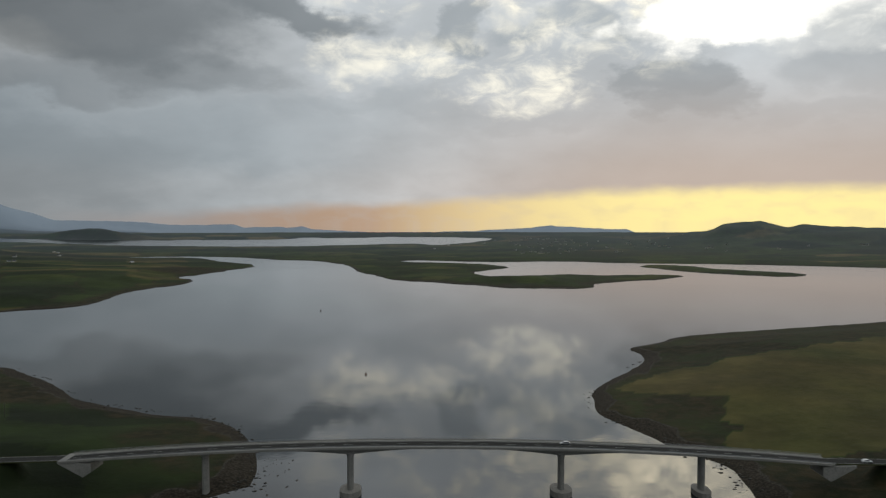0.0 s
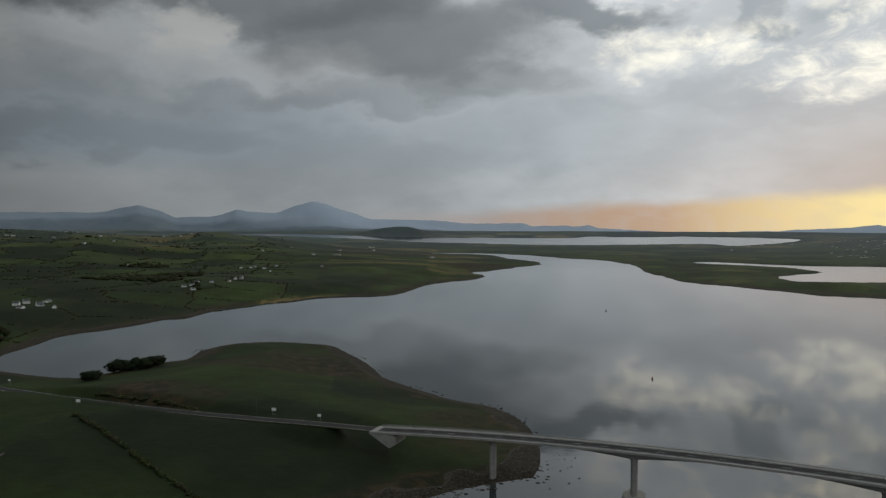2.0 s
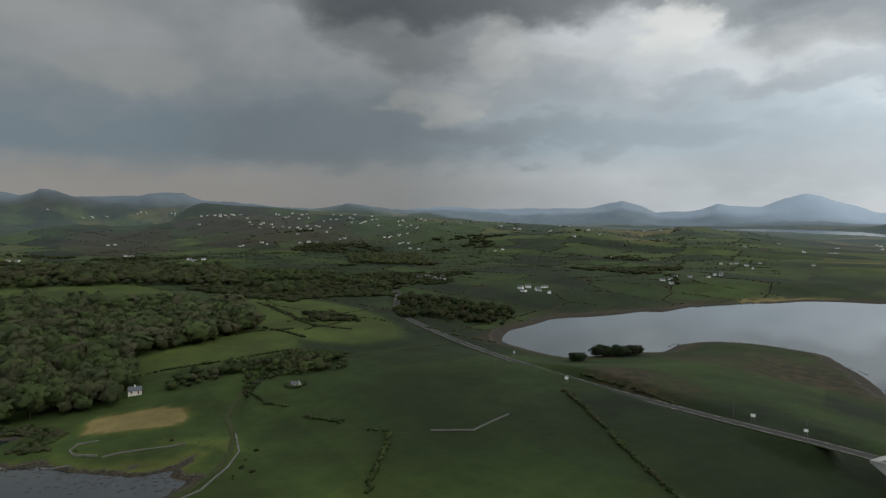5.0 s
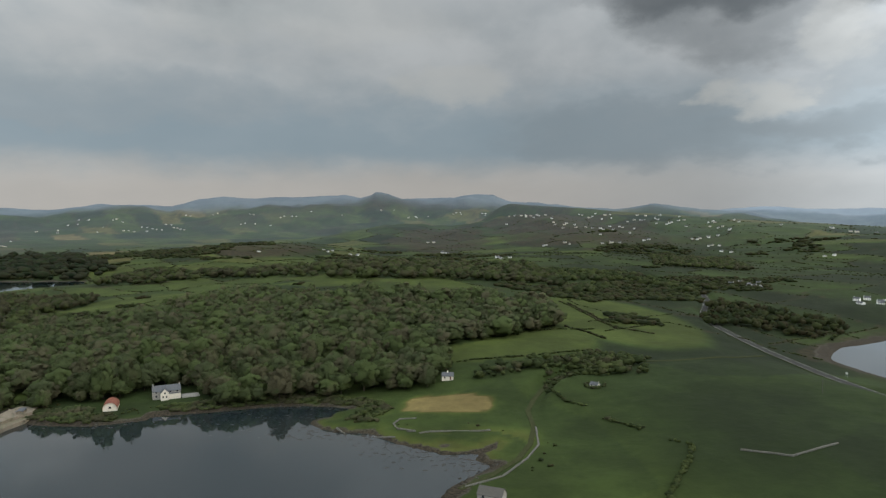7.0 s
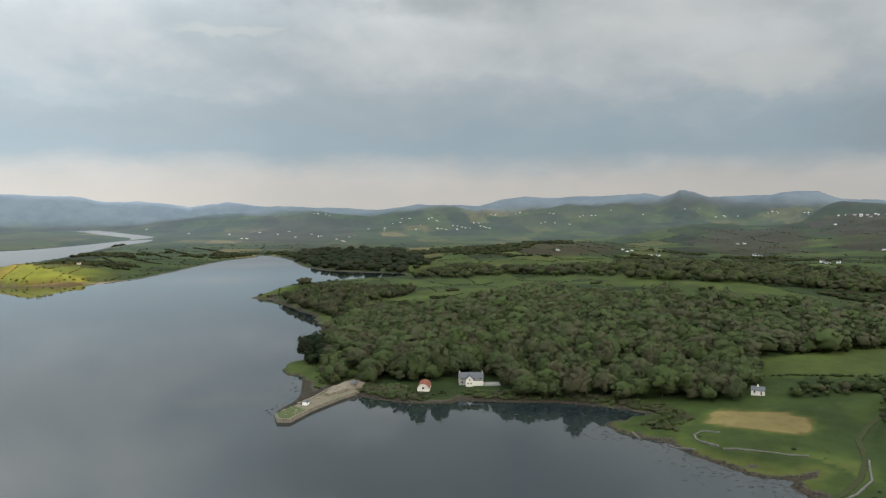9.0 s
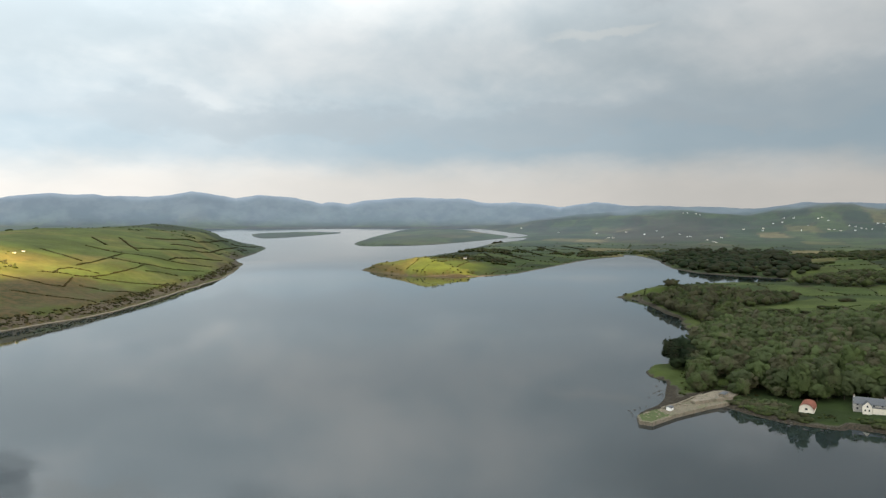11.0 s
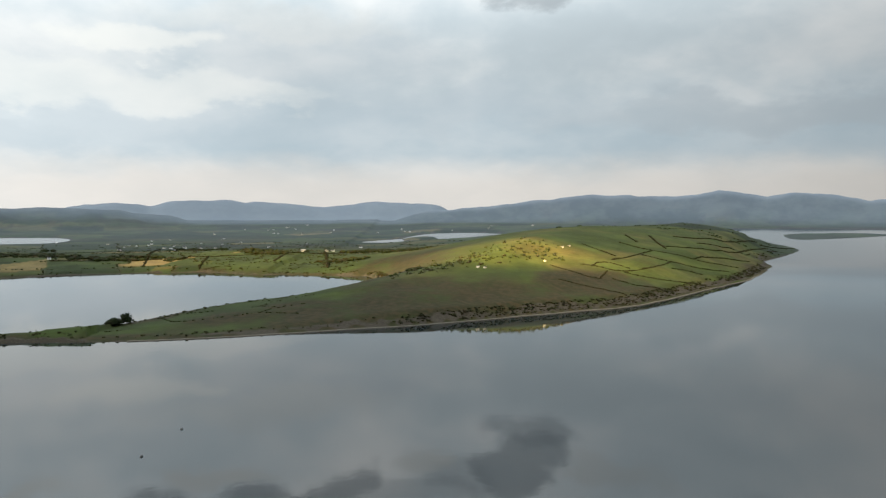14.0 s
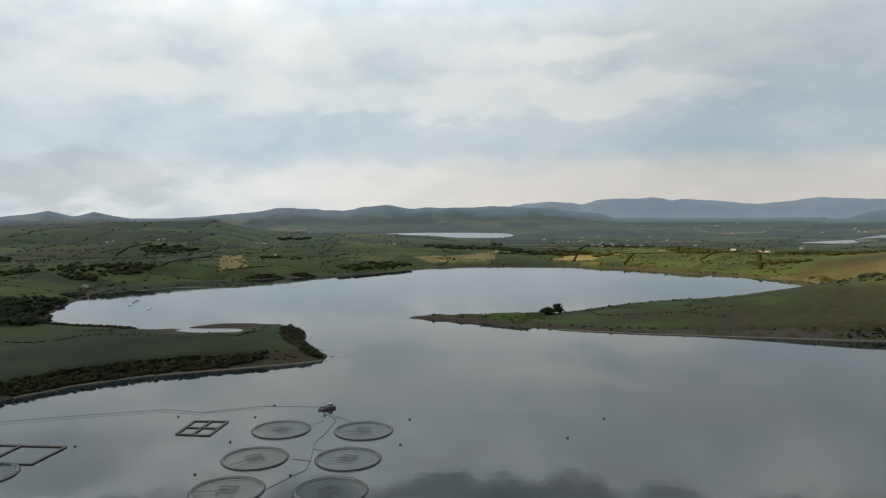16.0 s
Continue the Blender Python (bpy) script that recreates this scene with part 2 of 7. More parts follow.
# ---- plan of the shores, metres east and north of the hovering point ----
NEAR_POINT = [
    (-118, 286), (-104, 301), (-89, 316), (-88, 313), (-90, 336), (-98, 361), (-112, 392), (-126, 411), (-150, 430), (-174, 433), (-207, 450),
    (-251, 474), (-292, 520), (-329, 553), (-366, 584), (-424, 578), (-461, 552), (-462, 510), (-439, 471), (-458, 448), (-462, 390), (-469, 379),
    (-520, 375), (-565, 379),
]
LAGOON_SHORE = [
    (-612, 423), (-622, 455), (-655, 522), (-641, 591), (-649, 655), (-628, 674), (-649, 729), (-648, 814), (-612, 878), (-613, 942), (-523, 1005),
    (-523, 1067), (-547, 1199), (-534, 1321), (-509, 1383), (-525, 1479), (-581, 1523), (-551, 1741), (-494, 1906), (-586, 2067), (-708, 2177),
    (-808, 2360), (-884, 2400), (-1005, 2376), (-1131, 2306), (-1034, 2444), (-843, 2464), (-678, 2391), (-536, 2276),
]
LOW_ISLANDS = [
    (-416, 2212), (-284, 2030), (-156, 1560), (-99, 1467), (7, 1384), (80, 1310), (182, 1286), (263, 1274), (307, 1380), (403, 1446), (504, 1504),
    (540, 1567), (497, 1601), (378, 1586), (282, 1622), (153, 1572), (107, 1540), (63, 1700), (180, 1845), (154, 1994), (27, 2080), (-128, 2143),
    (-115, 2239), (45, 2171), (199, 2137), (376, 2164), (526, 2071), (834, 2009), (1154, 1829),
]
BAY_AND_WOOD_SHORE = [
    (-287, 22), (-300, 30), (-317, 41), (-332, 58), (-351, 68), (-362, 67), (-373, 56), (-372, 41), (-367, 23), (-381, 9), (-395, -18), (-401, -28),
    (-420, -20), (-435, -9), (-449, -36), (-451, -69), (-439, -112), (-434, -139), (-427, -137), (-417, -167), (-419, -190), (-427, -210),
    (-443, -225), (-455, -225), (-393, -230), (-362, -229), (-372, -237), (-405, -238), (-468, -273), (-502, -297), (-533, -305), (-633, -353),
    (-655, -354), (-680, -332), (-719, -371), (-754, -424), (-849, -533), (-886, -569),
]
INLET_SHORE = [
    (-886, -609), (-941, -608), (-1109, -653), (-1234, -602), (-1317, -536), (-1396, -561), (-1387, -626), (-1385, -738), (-1479, -857),
    (-1693, -1012), (-1893, -1212), (-1885, -1261), (-1820, -1203), (-1669, -1202), (-1533, -1161), (-1264, -1057), (-1072, -988), (-968, -1013),
    (-899, -1101), (-900, -1210), (-916, -1312), (-1199, -1513), (-1415, -1626), (-1713, -1792), (-2085, -2047), (-2381, -2124), (-2557, -2227),
    (-2356, -2277),
]
CHANNEL_HEAD = [
    (-2659, -2296), (-2727, -2472), (-2853, -2891), (-2831, -3007), (-2760, -3072), (-2368, -3383), (-2120, -3544), (-1875, -3680), (-1541, -3759),
]
HILL_SHORE = [
    (-1418, -3473), (-1336, -2499), (-1067, -2104), (-837, -1794), (-830, -1690), (-677, -1434), (-588, -1293), (-518, -1216), (-434, -1117),
    (-347, -1010), (-281, -936), (-233, -902), (-192, -881), (-155, -862), (-30, -789), (25, -761), (74, -746), (124, -722), (164, -709), (210, -692),
    (255, -679), (298, -669), (374, -667), (429, -660), (478, -655), (460, -685), (375, -723), (352, -765), (337, -797), (312, -888), (259, -992),
    (174, -1094), (110, -1194), (103, -1318), (130, -1406),
]
EAST_LAGOON = [
    (158, -1414), (256, -1421), (367, -1442), (480, -1508), (548, -1490), (614, -1487), (740, -1420), (866, -1325), (883, -1142), (944, -965),
    (992, -875), (1045, -799), (1062, -757), (1069, -711), (1061, -658), (1017, -605), (971, -554), (900, -485), (825, -430), (775, -406),
    (702, -425), (632, -456), (623, -507), (598, -532), (542, -544), (496, -518), (469, -486), (427, -457), (402, -446), (390, -423), (401, -402),
    (432, -356), (463, -314), (479, -268), (480, -222), (492, -193),
]
ISLAND_LONG = [
    (524, 1911), (565, 1773), (652, 1634), (759, 1531), (828, 1579), (818, 1650), (726, 1749), (656, 1959), (569, 1987),
]
ISLET = [
    (-1702, -2471), (-1596, -2265), (-1724, -2176), (-1844, -2153), (-2106, -2202), (-2544, -2306), (-2630, -2582), (-2751, -2877), (-2581, -3156),
    (-2128, -2857),
]
SPIT = [
    (-1664, -3343), (-1519, -2943), (-1797, -3001), (-2120, -3102), (-1974, -3297),
]
POND = [
    (629, -454), (621, -476), (572, -503), (559, -482), (590, -458),
]
LAKE_A = [
    (2121, -2583), (2087, -2804), (1873, -2990), (1621, -3088), (1499, -2970), (1466, -2714), (1594, -2639), (1832, -2727),
]
LAKE_B = [
    (152, -3224), (29, -3618), (-233, -3681), (-409, -3536), (-265, -3348), (-98, -3124), (94, -2986),
]
LAKE_C = [
    (336, -2971), (161, -3214), (33, -3289), (-62, -3182), (147, -2940),
]
RIGHT_HEADLAND = [
    (660, 893), (508, 833), (410, 798), (341, 773), (247, 735), (214, 694), (173, 666), (182, 634), (175, 603), (147, 558), (112, 510), (101, 476),
    (97, 434), (108, 410), (118, 388), (122, 371), (141, 342), (138, 310), (133, 291),
]
FAR_BAY = [
    (253, 3662), (126, 3421), (-36, 3222), (-120, 3384), (-429, 3254), (-711, 3116), (-1202, 3090), (-1420, 3080), (-1780, 3166), (-2122, 3153),
    (-2474, 3112), (-2686, 3000), (-2729, 3072), (-2239, 3327), (-1882, 3347), (-1317, 3446), (-1329, 3489), (-1011, 3553), (-784, 3627),
    (-766, 3753), (-493, 3740), (-289, 3835), (-74, 3839), (259, 3744),
]
SEA = (NEAR_POINT + LAGOON_SHORE + LOW_ISLANDS + [(1900, 1500), (1500, 600), (1300, 0), (800, -120)]
       + EAST_LAGOON[::-1] + HILL_SHORE[::-1] + [(-1150, -3600)] + CHANNEL_HEAD[::-1] + INLET_SHORE[::-1] + BAY_AND_WOOD_SHORE[::-1]
       + [(-240, 90), (-170, 190)])
HEADLAND = RIGHT_HEADLAND + [(180, 230), (420, 180), (1000, 350), (1100, 800), (860, 960)]

# crests of the hills round the bay: east, north, height
CREST_NORTH = [
    (-2528, 4021, 227), (-2386, 4107, 176), (-2286, 4164, 127), (-2154, 4234, 137), (-1930, 4340, 130), (-1658, 4451, 108), (-1366, 4549, 108),
    (-1299, 4569, 89), (-985, 4647, 92), (-931, 4658, 100), (-877, 4668, 81), (-620, 4709, 61), (-357, 4737, 49), (23, 4750, 56), (289, 4741, 71),
    (591, 4713, 86), (720, 4695, 105), (992, 4645, 79), (1203, 4595, 75), (1272, 4577, 39),
]
CREST_TOWN = [
    (144, 3897, 24), (362, 3883, 46), (667, 3843, 46), (1045, 3758, 41), (1182, 3717, 60), (1367, 3653, 72), (1443, 3623, 110), (1601, 3556, 130),
    (1718, 3501, 94), (1774, 3473, 108), (1882, 3416, 97), (2078, 3300, 95), (2311, 3141, 78),
]
CREST_NORTH_WEST = [
    (-2126, 4248, 129), (-2288, 4163, 133), (-2361, 4122, 152), (-2460, 4064, 201), (-2540, 4014, 239), (-2604, 3972, 250), (-2652, 3941, 243),
    (-2714, 3898, 224), (-2807, 3832, 182), (-2897, 3765, 178), (-3013, 3672, 200), (-3126, 3576, 151), (-3287, 3429, 147), (-3351, 3367, 191),
    (-3437, 3278, 216), (-3578, 3125, 179), (-3748, 2918, 177), (-3935, 2661, 169), (-4049, 2483, 181), (-4137, 2334, 190), (-4204, 2212, 182),
]
CREST_WEST = [
    (-4165, 1952, 169), (-4280, 1687, 207), (-4355, 1481, 171), (-4416, 1288, 179), (-4485, 1020, 216), (-4523, 840, 227), (-4541, 732, 271),
    (-4567, 552, 271), (-4575, 480, 252), (-4598, 126, 244), (-4600, -29, 275), (-4598, -132, 249), (-4594, -233, 266), (-4578, -446, 254),
    (-4532, -789, 244), (-4498, -965, 249), (-4465, -1105, 234), (-4422, -1267, 194), (-4302, -1630, 204), (-4195, -1888, 167), (-4046, -2188, 177),
    (-3885, -2463, 185),
]
CREST_SOUTH = [
    (-3885, -2463, 185), (-3725, -2699, 213), (-3595, -2870, 185), (-3599, -2865, 180), (-3458, -3034, 210), (-3283, -3222, 209), (-3154, -3348, 238),
    (-2887, -3581, 247), (-2695, -3728, 224), (-2584, -3806, 199), (-2502, -3860, 215), (-2446, -3896, 205), (-2309, -3978, 238), (-2119, -4083, 259),
    (-1985, -4150, 240), (-1853, -4210, 264), (-1737, -4259, 278), (-1573, -4323, 249), (-1472, -4358, 241), (-1019, -4486, 258), (-657, -4553, 221),
    (-364, -4586, 181), (0, -4600, 162),
]
CREST_VILLAGE = [
    (-3440, 646, 190), (-3168, 924, 165), (-3020, 1058, 147), (-2792, 1229, 131), (-2615, 1366, 117), (-2433, 1485, 105), (-2253, 1577, 94), (-2148, 1635, 88), (-2003, 1657, 80),
]
CREST_SOUTH_FAR = [
    (0, -4850, 203), (375, -4836, 221), (735, -4794, 178), (976, -4751, 196), (1173, -4706, 216), (1237, -4690, 205), (1362, -4655, 225),
    (1686, -4548, 215), (1797, -4505, 183), (1788, -4508, 183), (1979, -4428, 210), (2169, -4338, 184),
]
CREST_SOUTH_EAST = [
    (1691, -4170, 129), (1820, -4116, 158), (2171, -3942, 166), (2628, -3653, 156), (2714, -3589, 177), (2855, -3479, 170), (2936, -3410, 141),
    (3042, -3316, 145), (3168, -3196, 159), (3287, -3073, 145), (3421, -2923, 117), (3730, -2517, 85), (3788, -2429, 102), (3865, -2305, 132),
    (3916, -2217, 109), (3976, -2108, 141), (4007, -2047, 125), (4077, -1904, 104), (4158, -1720, 90),
]
CREST_EAST = [
    (1925, -2033, 47), (2088, -1865, 64), (2168, -1771, 97), (2266, -1645, 94), (2419, -1410, 89), (2537, -1184, 82),
]


# ---- land form ----
def smoothstep(a, b, x):
    t = np.clip((x - a) / (b - a), 0, 1)
    return t * t * (3 - 2 * t)


def lattice(ix, iy, seed):
    h = (ix.astype(np.int64) * 374761393 + iy.astype(np.int64) * 668265263 + seed * 1442695041) & 0xFFFFFFFF
    h = ((h ^ (h >> 13)) * 1274126177) & 0xFFFFFFFF
    return ((h ^ (h >> 16)) & 0xFFFF) / 65535.0


def value_noise(x, y, seed=0):
    ix, iy = np.floor(x), np.floor(y)
    fx, fy = x - ix, y - iy
    fx, fy = fx * fx * (3 - 2 * fx), fy * fy * (3 - 2 * fy)
    a, b = lattice(ix, iy, seed), lattice(ix + 1, iy, seed)
    c, d = lattice(ix, iy + 1, seed), lattice(ix + 1, iy + 1, seed)
    return (a + (b - a) * fx) * (1 - fy) + (c + (d - c) * fx) * fy - 0.5


def fbm(x, y, size, octaves=4, seed=0):
    total, gain = 0 * x, 1.0
    for k in range(octaves):
        total = total + gain * value_noise(x / size + 17.3 * k, y / size - 9.1 * k, seed + k)
        size, gain = size / 2, gain / 2
    return total


def rounded(points, times=2):
    """Corner cutting of a closed outline."""
    p = np.array(points, float)
    for _ in range(times):
        q = np.roll(p, -1, 0)
        p = np.stack([0.8 * p + 0.2 * q, 0.2 * p + 0.8 * q], 1).reshape(-1, 2)
    return p


SHORES = [rounded(s) for s in (SEA, HEADLAND, ISLAND_LONG, ISLET, SPIT, POND, LAKE_A, LAKE_B, LAKE_C, FAR_BAY)]


def shore_distance(x, y):
    """Metres inland from the nearest shore; negative over water."""
    x, y = np.ravel(x).astype(np.float32), np.ravel(y).astype(np.float32)
    best = np.full(x.shape, 1e12, np.float32)
    wet = np.zeros(x.shape, bool)
    for ring in SHORES:
        nxt = np.roll(ring, -1, 0)
        for (ax, ay), (bx, by) in zip(ring.astype(np.float32), nxt.astype(np.float32)):
            dx, dy = bx - ax, by - ay
            px, py = x - ax, y - ay
            s = np.clip((px * dx + py * dy) / (dx * dx + dy * dy + 1e-6), 0, 1)
            best = np.minimum(best, (px - s * dx) ** 2 + (py - s * dy) ** 2)
            if dy != 0:
                wet ^= ((ay > y) != (by > y)) & (px < dx * py / dy)
    return np.where(wet, -1, 1) * np.sqrt(best)


def shore_gap(x, y):
    """Metres from the little pond, which keeps low banks."""
    return np.hypot(x - 592, y + 476) - 45


def bowl(r):
    """The far country is drawn in to within five kilometres and lifted a little, so that it keeps its height against the sky."""
    return np.minimum(1.72e-5 * (np.maximum(r, 2300) - 2300) ** 2, np.maximum(EYE - r * 0.0148, 0)) * (r > 2300)


# low hills: east, north, height, half length, half width, turn
KNOLLS = [
    (-230, 380, 9, 260, 110, 20), (-420, 200, 5, 260, 160, 0), (-400, 510, 8, 120, 90, 0), (330, 560, 11, 230, 190, 10), (600, 600, 12, 260, 200, 0), (205, 312, 7, 60, 60, 0),
    (-380, -1750, 78, 620, 330, 63), (-70, -1150, 44, 330, 220, 40), (-880, -2330, 66, 420, 230, 62),
    (-1010, -1170, 17, 170, 90, 25), (-1400, -1430, 12, 420, 150, 35), (-720, -60, 12, 230, 220, 0), (-1200, -30, 26, 380, 210, 0), (-900, 230, 8, 300, 200, 0),
    (-900, 900, 14, 330, 240, 70), (-2100, -350, 40, 600, 300, 0), (-1500, 500, 30, 600, 400, 0),
    (480, -420, 5, 90, 60, 60), (1250, -800, 20, 420, 330, 40), (1300, -1500, 24, 420, 260, 40), (620, -1900, 14, 400, 250, 0),
    (150, 1400, 6, 260, 80, -10), (-850, 1500, 14, 330, 300, 0),
    (-2300, -2600, 9, 350, 200, 40),
]
CREST_ISLAND = [(-2142, 3235, 45), (-2068, 3283, 57), (-1958, 3349, 69), (-1832, 3420, 99), (-1744, 3466, 103), (-1663, 3505, 93), (-1606, 3532, 74), (-1393, 3621, 35)]
CREST_ISLET = [(-1002, 3624, 35), (-947, 3639, 46), (-836, 3666, 44), (-789, 3676, 33)]
# crest, reach to the near side
CRESTS = [(CREST_ISLAND, 120), (CREST_ISLET, 70), (CREST_NORTH, 230), (CREST_TOWN, 700), (CREST_NORTH_WEST, 360), (CREST_WEST, 700), (CREST_SOUTH, 270), (CREST_VILLAGE, 900),
          (CREST_SOUTH_FAR, 230), (CREST_SOUTH_EAST, 380), (CREST_EAST, 700)]
ROAD = [(-165, 307, 16.4), (-196, 307, 15.5), (-240, 307, 13.6), (-280, 308, 11.8), (-330, 309, 10.2), (-400, 310, 9.4), (-470, 312, 9.2), (-540, 318, 9.4),
        (-600, 326, 9.5), (-680, 338, 10.5), (-760, 362, 13), (-850, 410, 16), (-930, 440, 18), (-1040, 420, 20), (-1200, 440, 26)]
ROAD_EAST = [(169, 307, 14.7), (200, 307, 14.2), (230, 308, 13.6), (300, 312, 13), (420, 322, 16)]
TRACK = [(-300, 34, 2.2), (-314, 50, 2.5), (-333, 66, 2.7), (-355, 77, 3), (-382, 85, 3.5), (-413, 88, 4), (-434, 96, 5), (-463, 111, 7), (-482, 132, 9)]


def along(points, x, y):
    """Distance to a line of plan points and the height there."""
    best, height = np.full(np.shape(x), 1e9), np.zeros(np.shape(x))
    for (ax, ay, az), (bx, by, bz) in zip(points, points[1:]):
        dx, dy = bx - ax, by - ay
        s = np.clip(((x - ax) * dx + (y - ay) * dy) / (dx * dx + dy * dy), 0, 1)
        d = np.hypot(x - ax - s * dx, y - ay - s * dy)
        height = np.where(d < best, az + s * (bz - az), height)
        best = np.minimum(best, d)
    return best, height


def patches(x, y, spots):
    """How far inside any of the round-ended spots: east, north, half length, half width, turn."""
    m = 0 * x
    for cx, cy, a, b, turn in spots:
        c, s = math.cos(radians(turn)), math.sin(radians(turn))
        u, v = ((x - cx) * c + (y - cy) * s) / a, (-(x - cx) * s + (y - cy) * c) / b
        m = np.maximum(m, 1 - np.hypot(u, v))
    return m


def land_height(x, y):
    """Height of the ground and metres inland, for arrays of plan places."""
    shape = np.shape(x)
    x, y = np.ravel(np.asarray(x, float)), np.ravel(np.asarray(y, float))
    r = np.hypot(x, y)
    inland = shore_distance(x, y) + fbm(x, y, 26, 3, 3) * np.clip(r / 220, 1.5, 6) + fbm(x, y, 75, 3, 9) * 22 * smoothstep(1150, 1350, y)
    # tidal mud in the small bay
    mud = smoothstep(0.0, 0.5, patches(x, y, [(-372, 46, 56, 40, 60), (-415, -10, 26, 46, 0), (-712, -379, 75, 30, 40), (-488, -285, 30, 24, 40)]))
    inland = np.where(inland < 8, inland + mud * (21 + 26 * fbm(x, y, 16, 4, 61)), inland)
    z = np.where(inland > 0, 0.25 * np.minimum(inland, 5) + 1.1 * smoothstep(5, 14, inland) + 3.0 * smoothstep(10, 120, inland), 0.18 * np.maximum(inland, -30))
    bank = np.where((x > 340) & (y < -100), np.where(x > 600, 3.5, 6.5), np.where((y < -560) & (x > -1000) & (x < 430), 10.0 * smoothstep(250, -20, x), 0.0))
    z = z + bank * smoothstep(6, 32, inland) * smoothstep(-5, 60, shore_gap(x, y))
    rise = smoothstep(0, 130, inland)
    for cx, cy, h, a, b, turn in KNOLLS:
        c, s = math.cos(radians(turn)), math.sin(radians(turn))
        u, v = ((x - cx) * c + (y - cy) * s) / a, (-(x - cx) * s + (y - cy) * c) / b
        z = z + h * np.exp(-(u * u + v * v)) * (rise if h != 44 else smoothstep(0, 400, inland))
    z = z + rise * (fbm(x, y, 160, 3, 11) * 3.5 * smoothstep(300, 1200, r) + fbm(x, y, 40, 3, 5) * 0.8)
    z = z + bowl(r)
    # the southern plain runs on to the foot of the mountains
    z = z + smoothstep(0.2, -0.3, y / np.maximum(r, 1)) * (np.minimum(1.72e-5 * (np.maximum(r, 2300) - 2300) ** 2, EYE - r * 0.0075) - bowl(r)) * (r > 3900)
    far = r > 1300
    for crest, reach in CRESTS:
        d, h = along(crest, x[far], y[far])
        near_side = r[far] < np.hypot(*np.array(crest)[:, :2].T).mean()
        rough = fbm(x[far], y[far], 330, 5, 31)
        lift = np.exp(-(d / np.where(near_side, reach, 200)) ** 2 * 1.2) * (h - bowl(r[far])) * (1 + 0.5 * rough * smoothstep(30, 400, d)) + bowl(r[far]) + rough * 3 + 11 * fbm(x[far], y[far], 110, 3, 37) * smoothstep(3300, 3700, r[far])
        z[far] = np.where(inland[far] > 0, np.maximum(z[far], bowl(r[far]) + (lift - bowl(r[far])) * smoothstep(0, 160, inland[far])), z[far])
    for line, half in ((ROAD[1:], 5), (ROAD_EAST[1:], 5), (TRACK, 4)):
        d, h = along(line, x, y)
        z = z + (h - 0.35 - z) * smoothstep(half * 2.6, half, d) * (inland > -2)
    return z.reshape(shape), inland.reshape(shape)


def height_at(x, y):
    return float(land_height(np.array([x]), np.array([y]))[0][0])


# ---- materials of land and water ----
def material(name, build):
    mat = bpy.data.materials.new(name)
    mat.use_nodes = True
    n = Nodes(mat.node_tree)
    surface = build(n)
    n.links.new(surface, n.add("ShaderNodeOutputMaterial").inputs[0])
    return mat


def surface(n, color, rough=0.8, metal=0.0, bump=None, strength=0.3, distance=0.1, specular=0.3):
    shader = n.add("ShaderNodeBsdfPrincipled")
    n.put(shader.inputs["Base Color"], (*color, 1) if isinstance(color, tuple) and len(color) == 3 else color)
    n.put(shader.inputs["Roughness"], rough)
    n.put(shader.inputs["Metallic"], metal)
    n.put(shader.inputs["Specular IOR Level"], specular)
    if bump is not None:
        node = n.add("ShaderNodeBump")
        n.put(node.inputs["Height"], bump)
        node.inputs["Strength"].default_value, node.inputs["Distance"].default_value = strength, distance
        n.links.new(node.outputs[0], shader.inputs["Normal"])
    return shader.outputs[0]


def place_of(n):
    return n.add("ShaderNodeNewGeometry").outputs["Position"]


